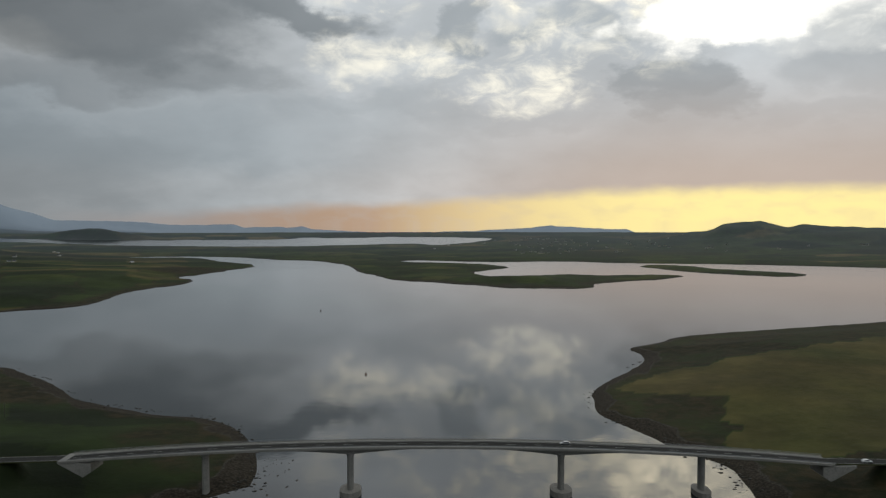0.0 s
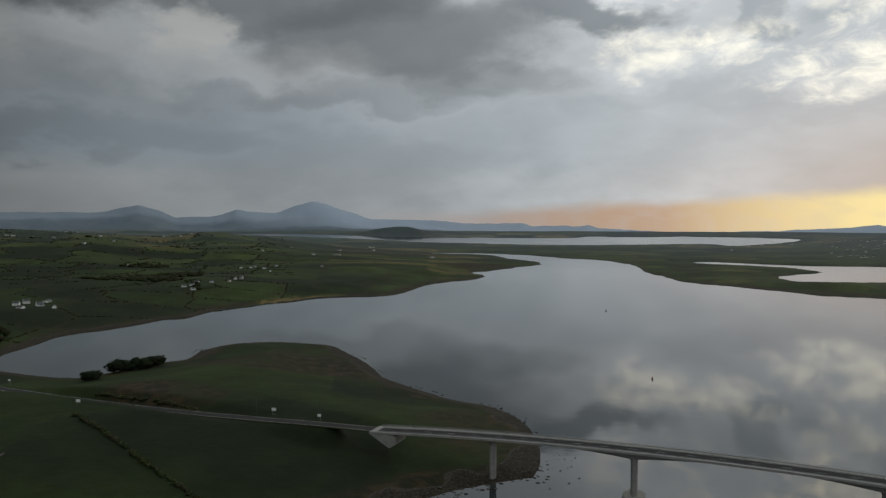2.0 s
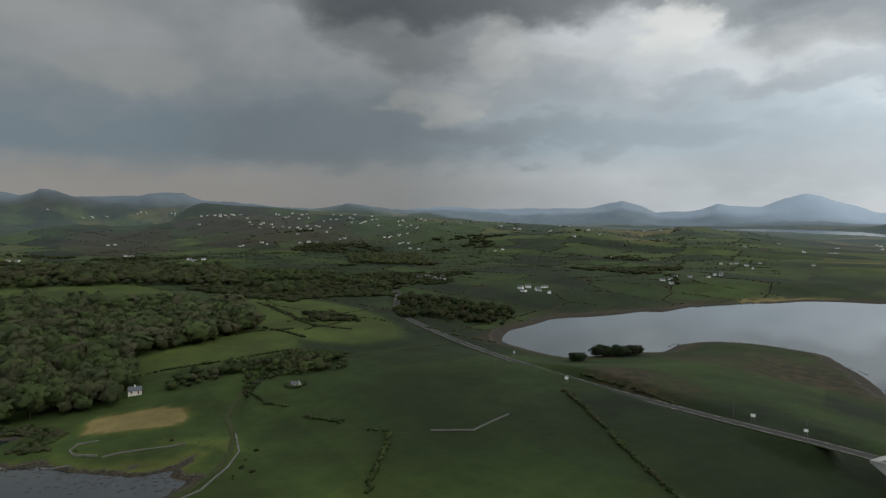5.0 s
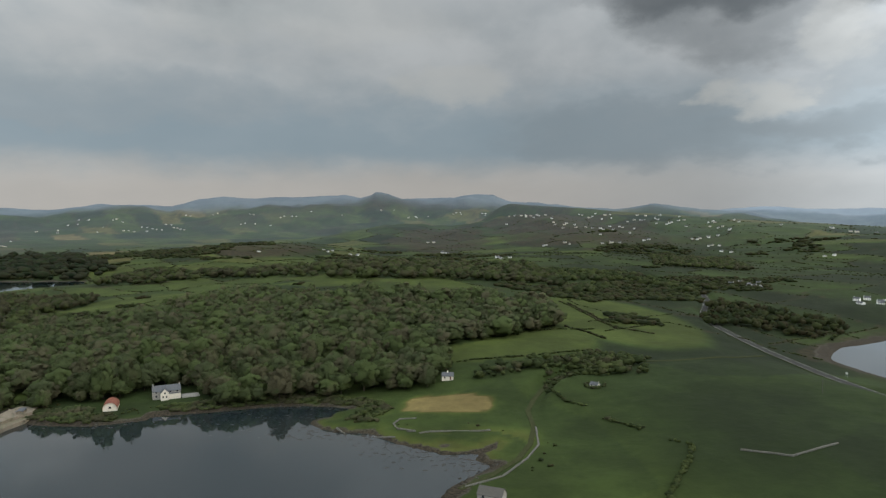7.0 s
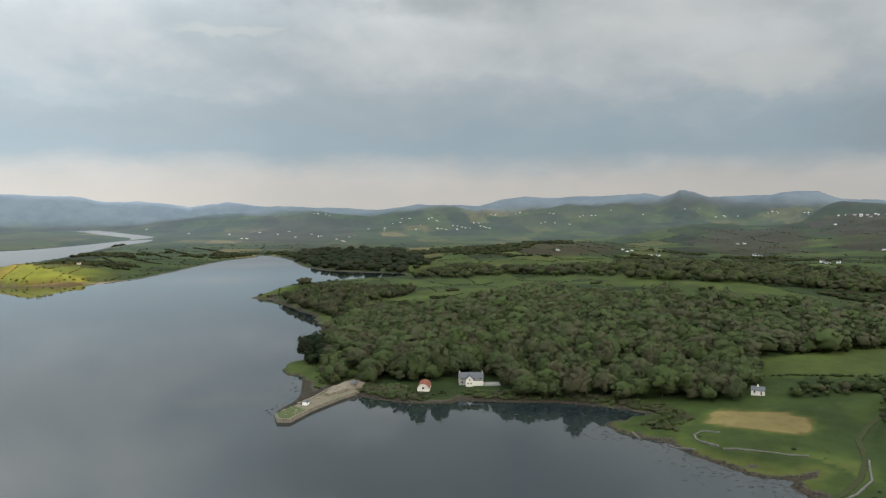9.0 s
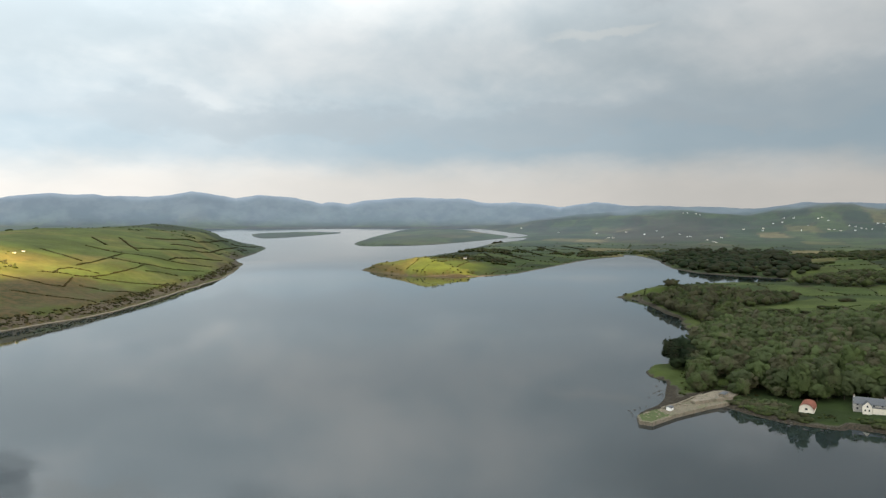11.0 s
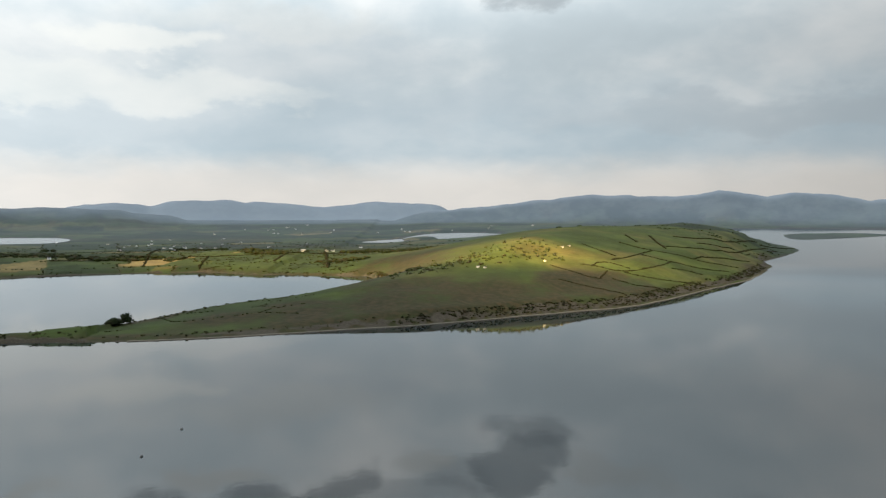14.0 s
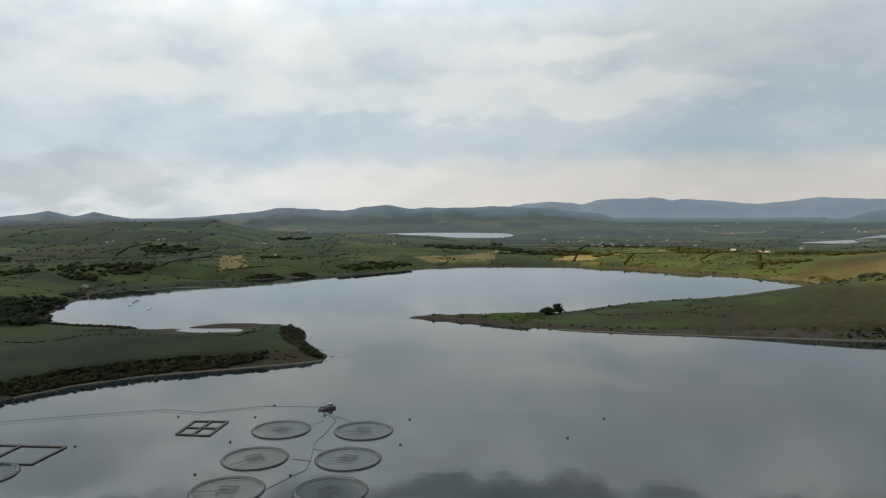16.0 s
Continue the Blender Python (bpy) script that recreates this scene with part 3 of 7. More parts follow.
def build_ground_material(n):
    cover = n.add("ShaderNodeAttribute")
    cover.attribute_name = "cover"
    sep = n.add("ShaderNodeSeparateColor")
    n.put(sep.inputs[0], cover.outputs["Color"])
    field, moor, shore = sep.outputs[0], sep.outputs[1], sep.outputs[2]
    distance = cover.outputs["Alpha"]
    p = place_of(n)
    blotch, grain, tuft = n.noise(p, 0.018, 5, 0.6), n.noise(p, 0.12, 5, 0.65), n.noise(p, 0.9, 4, 0.6)
    grass = n.ramp(field, [(0.0, (0.0130, 0.0196, 0.0068)), (0.25, (0.0204, 0.0322, 0.0082)), (0.5, (0.0325, 0.0486, 0.0106)), (0.72, (0.0490, 0.0640, 0.0138)),
                           (0.88, (0.0880, 0.0740, 0.0230)), (1.0, (0.2000, 0.1500, 0.062))])
    grass = n.mix(n.smooth(blotch, 0.35, 0.7), n.vec("SCALE", grass, 0.72), n.vec("SCALE", grass, 1.2))
    grass = n.mix(n.smooth(grain, 0.35, 0.68, 0, 0.5), grass, n.vec("MULTIPLY", grass, (0.62, 0.66, 0.6)))
    heath = n.mix(n.smooth(grain, 0.38, 0.62), (0.015, 0.014, 0.008), (0.043, 0.031, 0.015))
    heath = n.mix(n.smooth(blotch, 0.5, 0.66), heath, (0.023, 0.029, 0.010))
    color = n.mix(n.math("ADD", n.math("MULTIPLY", moor, 0.85), n.math("MULTIPLY", n.math("SUBTRACT", grain, 0.5), n.math("MULTIPLY", moor, 0.8)), clamp=True), grass, heath)
    weed = n.mix(n.smooth(tuft, 0.4, 0.62), (0.014, 0.012, 0.008), (0.050, 0.040, 0.027))
    stone = n.mix(n.smooth(tuft, 0.35, 0.65), (0.026, 0.023, 0.017), (0.068, 0.059, 0.046))
    beach = n.mix(n.smooth(n.math("ADD", shore, n.math("MULTIPLY", n.math("SUBTRACT", blotch, 0.5), 0.9)), 0.42, 0.6), stone, weed)
    color = n.mix(n.smooth(n.math("ADD", shore, n.math("MULTIPLY", n.math("SUBTRACT", grain, 0.5), 0.35)), 0.22, 0.42), color, beach)
    # aerial haze painted into the base colour: blue-grey, stronger with distance
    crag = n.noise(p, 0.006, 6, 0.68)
    haze_tone = n.mix(n.smooth(crag, 0.38, 0.62), (0.122, 0.153, 0.187), (0.148, 0.180, 0.212))
    haze_tone = n.mix(n.smooth(distance, 0.86, 1.0), haze_tone, (0.30, 0.355, 0.42))
    color = n.mix(distance, color, haze_tone)
    return surface(n, color, 0.9, bump=n.math("ADD", n.math("MULTIPLY", grain, 2.0), n.math("MULTIPLY", tuft, 0.5)), strength=0.45, distance=0.6, specular=0.12)


def build_water_material(n):
    p = place_of(n)
    swell = n.noise(n.vec("MULTIPLY", p, (1, 1, 0)), 0.11, 3, 0.5)
    patch = n.smooth(n.noise(p, 0.006, 4, 0.6), 0.42, 0.66)
    level = n.vec("MULTIPLY", p, (1, 1, 0))
    ruffled = n.smooth(n.vec("LENGTH", level), 1350.0, 2300.0)
    rough = n.math("ADD", n.math("ADD", 0.012, n.math("MULTIPLY", ruffled, 0.1)), n.math("MULTIPLY", patch, 0.035))
    shader = n.add("ShaderNodeBsdfPrincipled")
    n.put(shader.inputs["Base Color"], (0.012, 0.018, 0.020, 1))
    n.put(shader.inputs["Roughness"], rough)
    # IOR raised on the far water to brighten its reflection
    n.put(shader.inputs["IOR"], n.math("ADD", 1.5, n.math("MULTIPLY", ruffled, 1.6)))
    bump = n.add("ShaderNodeBump")
    n.put(bump.inputs["Height"], n.math("ADD", swell, n.math("MULTIPLY", n.noise(level, 0.55, 2, 0.5), 0.22)))
    bump.inputs["Strength"].default_value, bump.inputs["Distance"].default_value = 0.17, 0.12
    # wind-ruffled far water: wavelet normals lean to the middle of the bay, to mirror higher, brighter sky
    parts = n.add("ShaderNodeSeparateXYZ")
    n.put(parts.inputs[0], level)
    # less lean in the north, which keeps the reflection dimmer there
    lean_amount = n.smooth(parts.outputs[1], 300.0, -600.0, 0.025, 0.10)
    lean = n.vec("SCALE", n.vec("NORMALIZE", level), n.math("MULTIPLY", ruffled, n.math("MULTIPLY", lean_amount, -1.0)))
    n.links.new(n.vec("NORMALIZE", n.vec("ADD", bump.outputs[0], lean)), shader.inputs["Normal"])
    return shader.outputs[0]


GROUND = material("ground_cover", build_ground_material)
WATER = material("calm_sea_water", build_water_material)


# ---- ground and water sheets ----
def sheet(name, az, radii, heights, mat, colors=None):
    """A round sheet of quads about the middle, one column for each bearing."""
    a, r = len(az), len(radii)
    gx, gy = -np.sin(az)[:, None] * radii[None], np.cos(az)[:, None] * radii[None]
    co = np.stack([gx, gy, heights], -1).reshape(-1, 3)
    i, j = np.meshgrid(np.arange(a), np.arange(r - 1), indexing="ij")
    k = (i + 1) % a
    quads = np.stack([i * r + j, i * r + j + 1, k * r + j + 1, k * r + j], -1).reshape(-1, 4)[:, ::-1]
    mesh = bpy.data.meshes.new(name)
    mesh.vertices.add(len(co))
    mesh.vertices.foreach_set("co", co.ravel().astype(np.float32))
    mesh.loops.add(quads.size)
    mesh.loops.foreach_set("vertex_index", quads.ravel().astype(np.int32))
    mesh.polygons.add(len(quads))
    mesh.polygons.foreach_set("loop_start", np.arange(0, quads.size, 4, dtype=np.int32))
    mesh.update(calc_edges=True)
    mesh.polygons.foreach_set("use_smooth", np.ones(len(quads), bool))
    if colors is not None:
        layer = mesh.attributes.new("cover", "FLOAT_COLOR", "POINT")
        layer.data.foreach_set("color", colors.reshape(-1, 4).ravel().astype(np.float32))
    mesh.materials.append(mat)
    return new(name, mesh)


# fields: scattered seeds, drawn out along the strips of the old holdings
def field_cells(x, y):
    """Number of the field and metres to its hedge."""
    shape = np.shape(x)
    x, y = np.ravel(x), np.ravel(y)
    hill = np.hypot((x + 300) / 900, (y + 1500) / 800) < 1
    size = np.where(hill, 62.0, 95.0) * np.clip(np.hypot(x, y) / 1500, 1, 1.7)
    size = np.where(np.hypot(x, y) < 700, 175.0, size)
    size = np.round(size / 20) * 20
    c, s = math.cos(radians(28)), math.sin(radians(28))
    u, v = (x * c + y * s) / size * np.where(hill, 0.55, 0.8), (-x * s + y * c) / size * 1.25
    iu, iv = np.floor(u), np.floor(v)
    best = np.full(x.shape, 9.0)
    second, which = best.copy(), np.zeros(x.shape)
    for du in (-1, 0, 1):
        for dv in (-1, 0, 1):
            cu, cv = iu + du, iv + dv
            su, sv = cu + 0.5 + 0.62 * (lattice(cu, cv, 41) - 0.5), cv + 0.5 + 0.62 * (lattice(cu, cv, 42) - 0.5)
            d = np.maximum(np.abs(u - su), np.abs(v - sv)) * 0.75 + 0.25 * np.hypot(u - su, v - sv)
            closer = d < best
            second = np.where(closer, best, np.minimum(second, d))
            which = np.where(closer, lattice(cu, cv, 43), which)
            best = np.where(closer, d, best)
    return which.reshape(shape), ((second - best) * size / 2).reshape(shape)


AZ = np.radians(np.concatenate([np.arange(-40, 250, 0.2), np.arange(250, 320, 2.5)]))
RADII = np.concatenate([[60, 130, 190, 225], 240 * np.exp(np.linspace(0, math.log(4900 / 240.0), 262))])
MOORS = [(2700, -1600, 800, 420, 125), (150, 432, 62, 44, 60), (360, 715, 230, 42, 22), (300, 345, 170, 36, 5), (-80, -900, 180, 60, 20), (10, -800, 290, 170, 12), (1750, -950, 220, 130, 130), (-230, -1000, 140, 90, 30), (-330, 330, 60, 30, 0), (-300, 500, 140, 60, 30), (-120, 370, 70, 60, 0),
         (-2600, 700, 700, 300, 0), (-500, 1700, 260, 140, 0), (-1900, -300, 300, 150, 0), (-3000, -1800, 700, 300, 30), (-2500, 200, 400, 200, 0)]
STRAW = [(-431, 42, 40, 23, 78), (-600, 880, 110, 60, 80), (905, -2000, 60, 200, 20)]


def inside(outline, x, y):
    hit = np.zeros(np.shape(x), bool)
    for (ax, ay), (bx, by) in zip(outline, outline[1:] + outline[:1]):
        if ay != by:
            hit ^= ((ay > y) != (by > y)) & (x < (bx - ax) * (y - ay) / (by - ay) + ax)
    return hit


MEADOWS = [
    [(-831, -404), (-914, -376), (-1023, -375), (-1047, -305), (-988, -197), (-970, -253), (-887, -265), (-827, -297), (-798, -323), (-805, -379)],
    [(-1509, -450), (-1605, -319), (-1686, -158), (-1253, -113), (-1315, -251), (-1363, -386)],
    [(-1029, -165), (-1005, -27), (-956, -18), (-952, -86)],
    [(-567, 53), (-596, 110), (-636, 162), (-579, 184), (-550, 166), (-515, 95), (-514, 50)],
]
STUBBLE = [
    [(1336, -1106), (1322, -1159), (1044, -933), (1059, -874)],
    [(978, -1374), (951, -1481), (891, -1339)],
    [(937, -1415), (898, -1655), (803, -1472), (891, -1344)],
]
OLIVE_FIELD = [(131, 504), (177, 553), (324, 582), (520, 640), (620, 420), (400, 330), (221, 334), (155, 340), (150, 374), (183, 439), (156, 463), (126, 476)]


def build_land():
    gx, gy = -np.sin(AZ)[:, None] * RADII[None], np.cos(AZ)[:, None] * RADII[None]
    z, inland = land_height(gx, gy)
    r = np.hypot(gx, gy)
    which, edge = field_cells(gx, gy)
    tone = 0.25 + 0.52 * which ** 1.2
    wide = fbm(gx, gy, 700, 3, 77)
    tone = tone + 0.15 * wide - 0.16 * smoothstep(0, 0.4, patches(gx, gy, [(-420, 290, 380, 190, 0)]))
    tone = tone - 0.28 * smoothstep(0.0, 0.3, patches(gx, gy, [(520, -350, 240, 140, 120)])) - 0.05 * smoothstep(0, 0.3, patches(gx, gy, [(1350, -950, 800, 460, 125)])) - 0.16 * smoothstep(0, 0.4, patches(gx, gy, [(-190, 350, 190, 130, 0)])) - 0.14 * smoothstep(0, 0.4, patches(gx, gy, [(-260, 240, 190, 130, 0)]))
    tone = tone - 0.2 * smoothstep(0, 0.4, patches(gx, gy, [(-1450, 750, 700, 480, 150)])) + 0.14 * smoothstep(0, 0.4, patches(gx, gy, [(-330, -1350, 560, 330, 60)]))
    tone = tone - 0.10 * smoothstep(0, 0.3, patches(gx, gy, [(-1700, 500, 1500, 1100, 0), (-450, 230, 260, 190, 0), (-220, 380, 220, 160, 20)])) + 0.2 * smoothstep(0, 0.4, patches(gx, gy, [(560, -1850, 620, 420, 0)]))
    marsh = smoothstep(26, 8, inland + 16 * fbm(gx, gy, 20, 3, 86)) * smoothstep(0, 0.25, patches(gx, gy, [(-395, 15, 90, 80, 60)]))
    tone = tone - 0.16 * smoothstep(0, 0.4, patches(gx, gy, [(-900, 950, 900, 450, 135), (500, -260, 200, 130, 120)])) - 0.10 * smoothstep(0, 0.4, patches(gx, gy, [(-620, 330, 420, 240, 150)]))
    tone = tone + (0.84 - tone) * 0.8 * marsh
    straw = patches(gx, gy, STRAW)
    blend = smoothstep(0.0, 0.3, straw + 0.35 * fbm(gx, gy, 14, 3, 29)) * smoothstep(0.0, 0.08, straw)
    tone = tone + (np.maximum(tone, 0.95) - tone) * blend
    olive = inside(OLIVE_FIELD, gx + 20 * fbm(gx, gy, 26, 3, 67), gy + 20 * fbm(gx, gy, 26, 3, 68))
    tone = np.where(olive, 0.86 + 0.1 * fbm(gx, gy, 60, 3, 69), tone)
    meadow = smoothstep(0.0, 0.2, patches(gx, gy, [(-620, 120, 110, 60, 20), (-690, 235, 170, 80, 0)]))
    for outline in MEADOWS:
        meadow = np.maximum(meadow, inside(outline, gx + 6 * fbm(gx, gy, 20, 2, 81), gy + 6 * fbm(gx, gy, 20, 2, 82)))
    stubble = np.zeros(gx.shape)
    for outline in STUBBLE:
        stubble = np.maximum(stubble, inside(outline, gx, gy))
    tone = tone + (0.7 - tone) * meadow + 0.3 * (which - 0.5) * smoothstep(1200, 2000, r)
    on_hill = (gy < -560) & (gx > -1000) & (gx < 500) & (gy > -2000)
    tone = np.where(on_hill, 0.74 - 0.24 * smoothstep(40, 180, gx) + 0.10 * (which - 0.5) + 0.16 * fbm(gx, gy, 90, 3, 84), tone)
    tone = tone + (0.95 - tone) * stubble
    moor = smoothstep(-0.05, 0.35, patches(gx, gy, MOORS) + 0.5 * fbm(gx, gy, 60, 3, 8)) * (patches(gx, gy, MOORS) > 0)
    moor = np.maximum(moor, smoothstep(0.15, 0.45, fbm(gx, gy, 420, 4, 19)) * smoothstep(1400, 2400, r) * 0.6)
    moor = np.maximum(moor, 0.85 * smoothstep(np.maximum(3.0, r / 420), 0.5, edge) * (r > 650) * ~on_hill)
    north = (gy > 150) & (r < 1500)
    moor = np.where(olive, 0, np.maximum(moor, 0.92 * smoothstep(30, 16, inland + 14 * fbm(gx, gy, 24, 3, 70)) * north))
    moor = np.maximum(moor, 0.8 * ((gx > 60) & (gy > 200) & (gy < 1000) & (r < 1100) & ~olive))
    front = 30 + 170 * smoothstep(-230, -40, gx) * smoothstep(190, 90, gx)
    moor = np.maximum(moor, 0.9 * smoothstep(front, front * 0.55, inland + 40 * fbm(gx, gy, 60, 3, 85)) * on_hill)
    moor = np.maximum(moor, smoothstep(27, 19, inland) * (gx > 340) * (gy < -100) * (gy > -640))
    moor = moor * (1 - blend) * (1 - np.maximum(meadow, stubble))
    steep = smoothstep(140, 210, z)
    moor = np.maximum(moor, steep)
    ragged = inland + 5.0 * fbm(gx, gy, 9, 2, 51) * (r < 900)
    shore = smoothstep(4 + 20 * np.clip(fbm(gx, gy, 110, 3, 23) + 0.22, 0, 0.7), 0, ragged) * np.where(r < 900, 1, 0.8)
    shore = np.maximum(shore, 0.9 * smoothstep(15, 6, inland + 12 * fbm(gx, gy, 18, 3, 72)) * ((gy > 150) & (r < 1000)))
    hill_front = (gy < -560) & (gx > -900) & (gx < 330)
    bank_band = 0.9 * smoothstep(6, 9, inland) * smoothstep(26, 15, inland + 9 * fbm(gx, gy, 30, 3, 74))
    shore = np.where(hill_front, np.maximum(0.38 * smoothstep(7, 2, inland), 0.5 * bank_band * (gx < 230)), shore)
    shore = np.where((gx > 340) & (gx < 620) & (gy < -180) & (gy > -560), np.maximum(shore, bank_band), shore)
    # how much painted haze the ground colour takes, most on the northern ridges
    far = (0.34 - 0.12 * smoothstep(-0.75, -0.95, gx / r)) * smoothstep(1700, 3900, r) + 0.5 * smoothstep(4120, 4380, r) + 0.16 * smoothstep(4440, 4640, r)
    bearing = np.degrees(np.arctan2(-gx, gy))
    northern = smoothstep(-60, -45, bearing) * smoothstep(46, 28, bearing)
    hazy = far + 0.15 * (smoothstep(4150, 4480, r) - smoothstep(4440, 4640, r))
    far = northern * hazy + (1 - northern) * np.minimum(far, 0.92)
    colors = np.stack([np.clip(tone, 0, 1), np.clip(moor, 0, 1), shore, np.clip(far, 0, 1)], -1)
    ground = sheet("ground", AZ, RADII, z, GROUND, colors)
    tagged(ground, "green pasture, heath and stony shore round the bay", "ground", kind="structure")
    water_radii = np.concatenate([[0.5], np.geomspace(100, 4900, 60)])
    az = np.radians(np.arange(0, 360, 3.0))
    water = sheet("water", az, water_radii, np.tile(bowl(water_radii), (len(az), 1)), WATER)
    tagged(water, "calm grey sea water mirroring the cloudy sky", "water", kind="structure")


build_land()


# ---- places of houses, woods and field lines ----
FARMS_NORTH_WEST = [
    (-790, 597), (-790, 572), (-766, 598), (-950, 519), (-972, 519), (-926, 520), (-780, 829), (-784, 850), (-793, 904), (-801, 973), (-810, 1000),
    (-777, 928), (-1038, 1280), (-1037, 1330), (-962, 1264), (-994, 1351), (-1112, 1684), (-873, 1354), (-1101, 1782), (-906, 1210), (-1648, 276),
    (-1977, 956), (-1599, 1435), (-1895, 1934), (-1847, 1976), (-1831, 1431), (-1257, 1166), (-1858, 2151), (-2393, 1886), (-2341, 1755),
    (-2718, 2643), (-1374, 2481),
]
FARMS_WEST = [
    (-2141, 504), (-2154, 517), (-2169, 578), (-2135, 584), (-2060, 687), (-2070, 720), (-2108, 811), (-2118, 830), (-1973, 987), (-1794, 902),
    (-1768, 916), (-1603, 268), (-1550, 270), (-2153, 189), (-2115, 200), (-1768, 266), (-981, 523), (-947, 515), (-933, 517), (-923, 521),
    (-814, 584), (-819, 601), (-788, 597), (-1496, 1017), (-1797, -305), (-1912, -141), (-1969, -132), (-1831, -78), (-1854, -58), (-2128, 188),
    (-2115, 201),
]
VILLAGE_UPPER = [
    (-3993, 415), (-3939, 574), (-2915, 562), (-2835, 593), (-2866, 654), (-2702, 667), (-2593, 653), (-2599, 698), (-2518, 712), (-3070, 897),
    (-2836, 870), (-2754, 885), (-2813, 937), (-2473, 735), (-2430, 775), (-2584, 861), (-2565, 892), (-2676, 963), (-2785, 1042), (-2750, 1063),
    (-2506, 1011), (-2484, 1039), (-2666, 1167), (-2454, 1099), (-2518, 1215), (-2503, 1232), (-2315, 1192), (-2440, 1292), (-2474, 915),
    (-2141, 981), (-2182, 1053), (-2790, 505), (-2044, 1441), (-1963, 1464), (-3971, 158), (-4000, 270),
]
VILLAGE_LOWER = [
    (-3968, 458), (-3943, 593), (-2873, 581), (-2863, 619), (-2896, 688), (-2626, 655), (-2517, 664), (-2590, 726), (-3085, 887), (-2815, 850),
    (-3044, 948), (-2808, 915), (-2750, 923), (-2446, 751), (-2398, 776), (-2373, 803), (-2534, 894), (-2700, 998), (-2685, 1018), (-2689, 1079),
    (-2756, 1125), (-2513, 1070), (-2599, 1157), (-3808, 1742), (-2453, 1189), (-2384, 1186), (-2525, 1318), (-2305, 836), (-2256, 720), (-2129, 991),
    (-2193, 1091), (-2153, 1451), (-2024, 1447), (-4053, 78), (-3985, 205), (-2501, 169),
]
FARMS_FAR_WEST = [
    (-4112, -777), (-3917, -689), (-4064, -705), (-3898, -522), (-3906, -479), (-4036, -387), (-3949, -210), (-4023, -14), (-3423, -1495),
    (-3576, -1515), (-3597, -1479), (-3691, -1509), (-3679, -1458), (-3525, -1330), (-3672, -1338), (-3649, -1283), (-3486, -1174), (-3601, -1174),
    (-3501, -1119), (-3592, -1102), (-3753, -1078), (-3643, -1015), (-3992, -1068), (-4042, -967), (-4043, -906), (-3772, -705), (-3754, -652),
    (-2717, -1375),
]
FARMS_SOUTH_WEST = [
    (-1166, -1220), (-1887, -1226), (-2742, -1400), (-2857, -1487), (-3072, -1736), (-3007, -1646), (-1794, -301), (-3511, -1208), (-3370, -1475),
    (-3425, -1320), (-2866, -2300), (-2711, -1887), (-3143, -1903), (-3006, -1987), (-3610, -1996), (-3620, -1928), (-3370, -1567), (-3622, -996),
    (-3756, -574), (-2941, -2118), (-3014, -1890), (-2998, -1493), (-3593, -1123), (-2885, -2574), (-2926, -1740),
]
FARMS_SOUTH = [
    (340, -2237), (369, -2020), (258, -2545), (-67, -1024), (-77, -1023), (-175, -1086), (-223, -1201), (-240, -1227), (694, -1762), (1079, -2521), (1061, -2440), (1041, -2493),
    (1013, -2531), (915, -2505), (869, -2476), (1018, -3307), (791, -3840), (-941, -3857), (-821, -3899), (-1888, -3727), (-573, -3971), (506, -3648),
    (980, -3703), (-2158, -3606), (-1306, -3863),
]
FARMS_EAST = [
    (1248, -1196), (1034, -833), (1851, -1843), (1643, -1530), (1662, -1393), (358, -1940), (332, -2223), (883, -2389), (847, -2433), (785, -2401),
    (740, -2415), (1118, -2823), (1843, -1318), (1909, -1196), (1001, -2266), (749, -3444), (2349, -2481), (1064, -618), (889, -1645), (760, -2811),
    (256, -2560), (1204, -1617),
]
TOWN_NORTH = [
    (266, 3561), (318, 3324), (324, 3119), (386, 3443), (439, 3517), (380, 2950), (434, 3215), (407, 2876), (526, 3517), (464, 3016), (529, 3263),
    (479, 2882), (541, 3101), (608, 3326), (519, 2741), (592, 3030), (647, 3174), (609, 2869), (717, 3255), (688, 2953), (652, 2659), (673, 2653),
    (824, 3098), (855, 2936), (917, 3062), (937, 2967), (1073, 2836), (1072, 2803), (1168, 2897), (1275, 2666), (1629, 2740), (1629, 2721),
    (180, 3609), (193, 3318), (80, 3215), (291, 2803), (293, 2611), (336, 2689), (353, 2568), (393, 2622), (423, 2542), (476, 2661), (27, 3191),
    (1420, 2733),
]
HILL_HEDGES = [
    [(-273, -1277), (-294, -1251), (-320, -1215)],
    [(-299, -1171), (-342, -1224), (-378, -1275), (-389, -1293), (-423, -1341), (-459, -1336), (-508, -1339), (-553, -1359), (-618, -1405)],
    [(-371, -1386), (-402, -1354), (-423, -1341)],
    [(-380, -1270), (-411, -1259), (-435, -1266), (-499, -1284), (-558, -1310)],
    [(-233, -1104), (-255, -1106), (-285, -1099), (-306, -1110), (-338, -1142), (-376, -1185), (-415, -1237), (-437, -1271)],
    [(-251, -1100), (-265, -1130), (-283, -1148), (-297, -1146), (-321, -1133)],
    [(-180, -1067), (-211, -1039), (-229, -1027), (-248, -1030), (-273, -1088)],
    [(-178, -989), (-213, -976), (-243, -970), (-268, -960)],
    [(-271, -1045), (-301, -1032), (-347, -1038)],
]
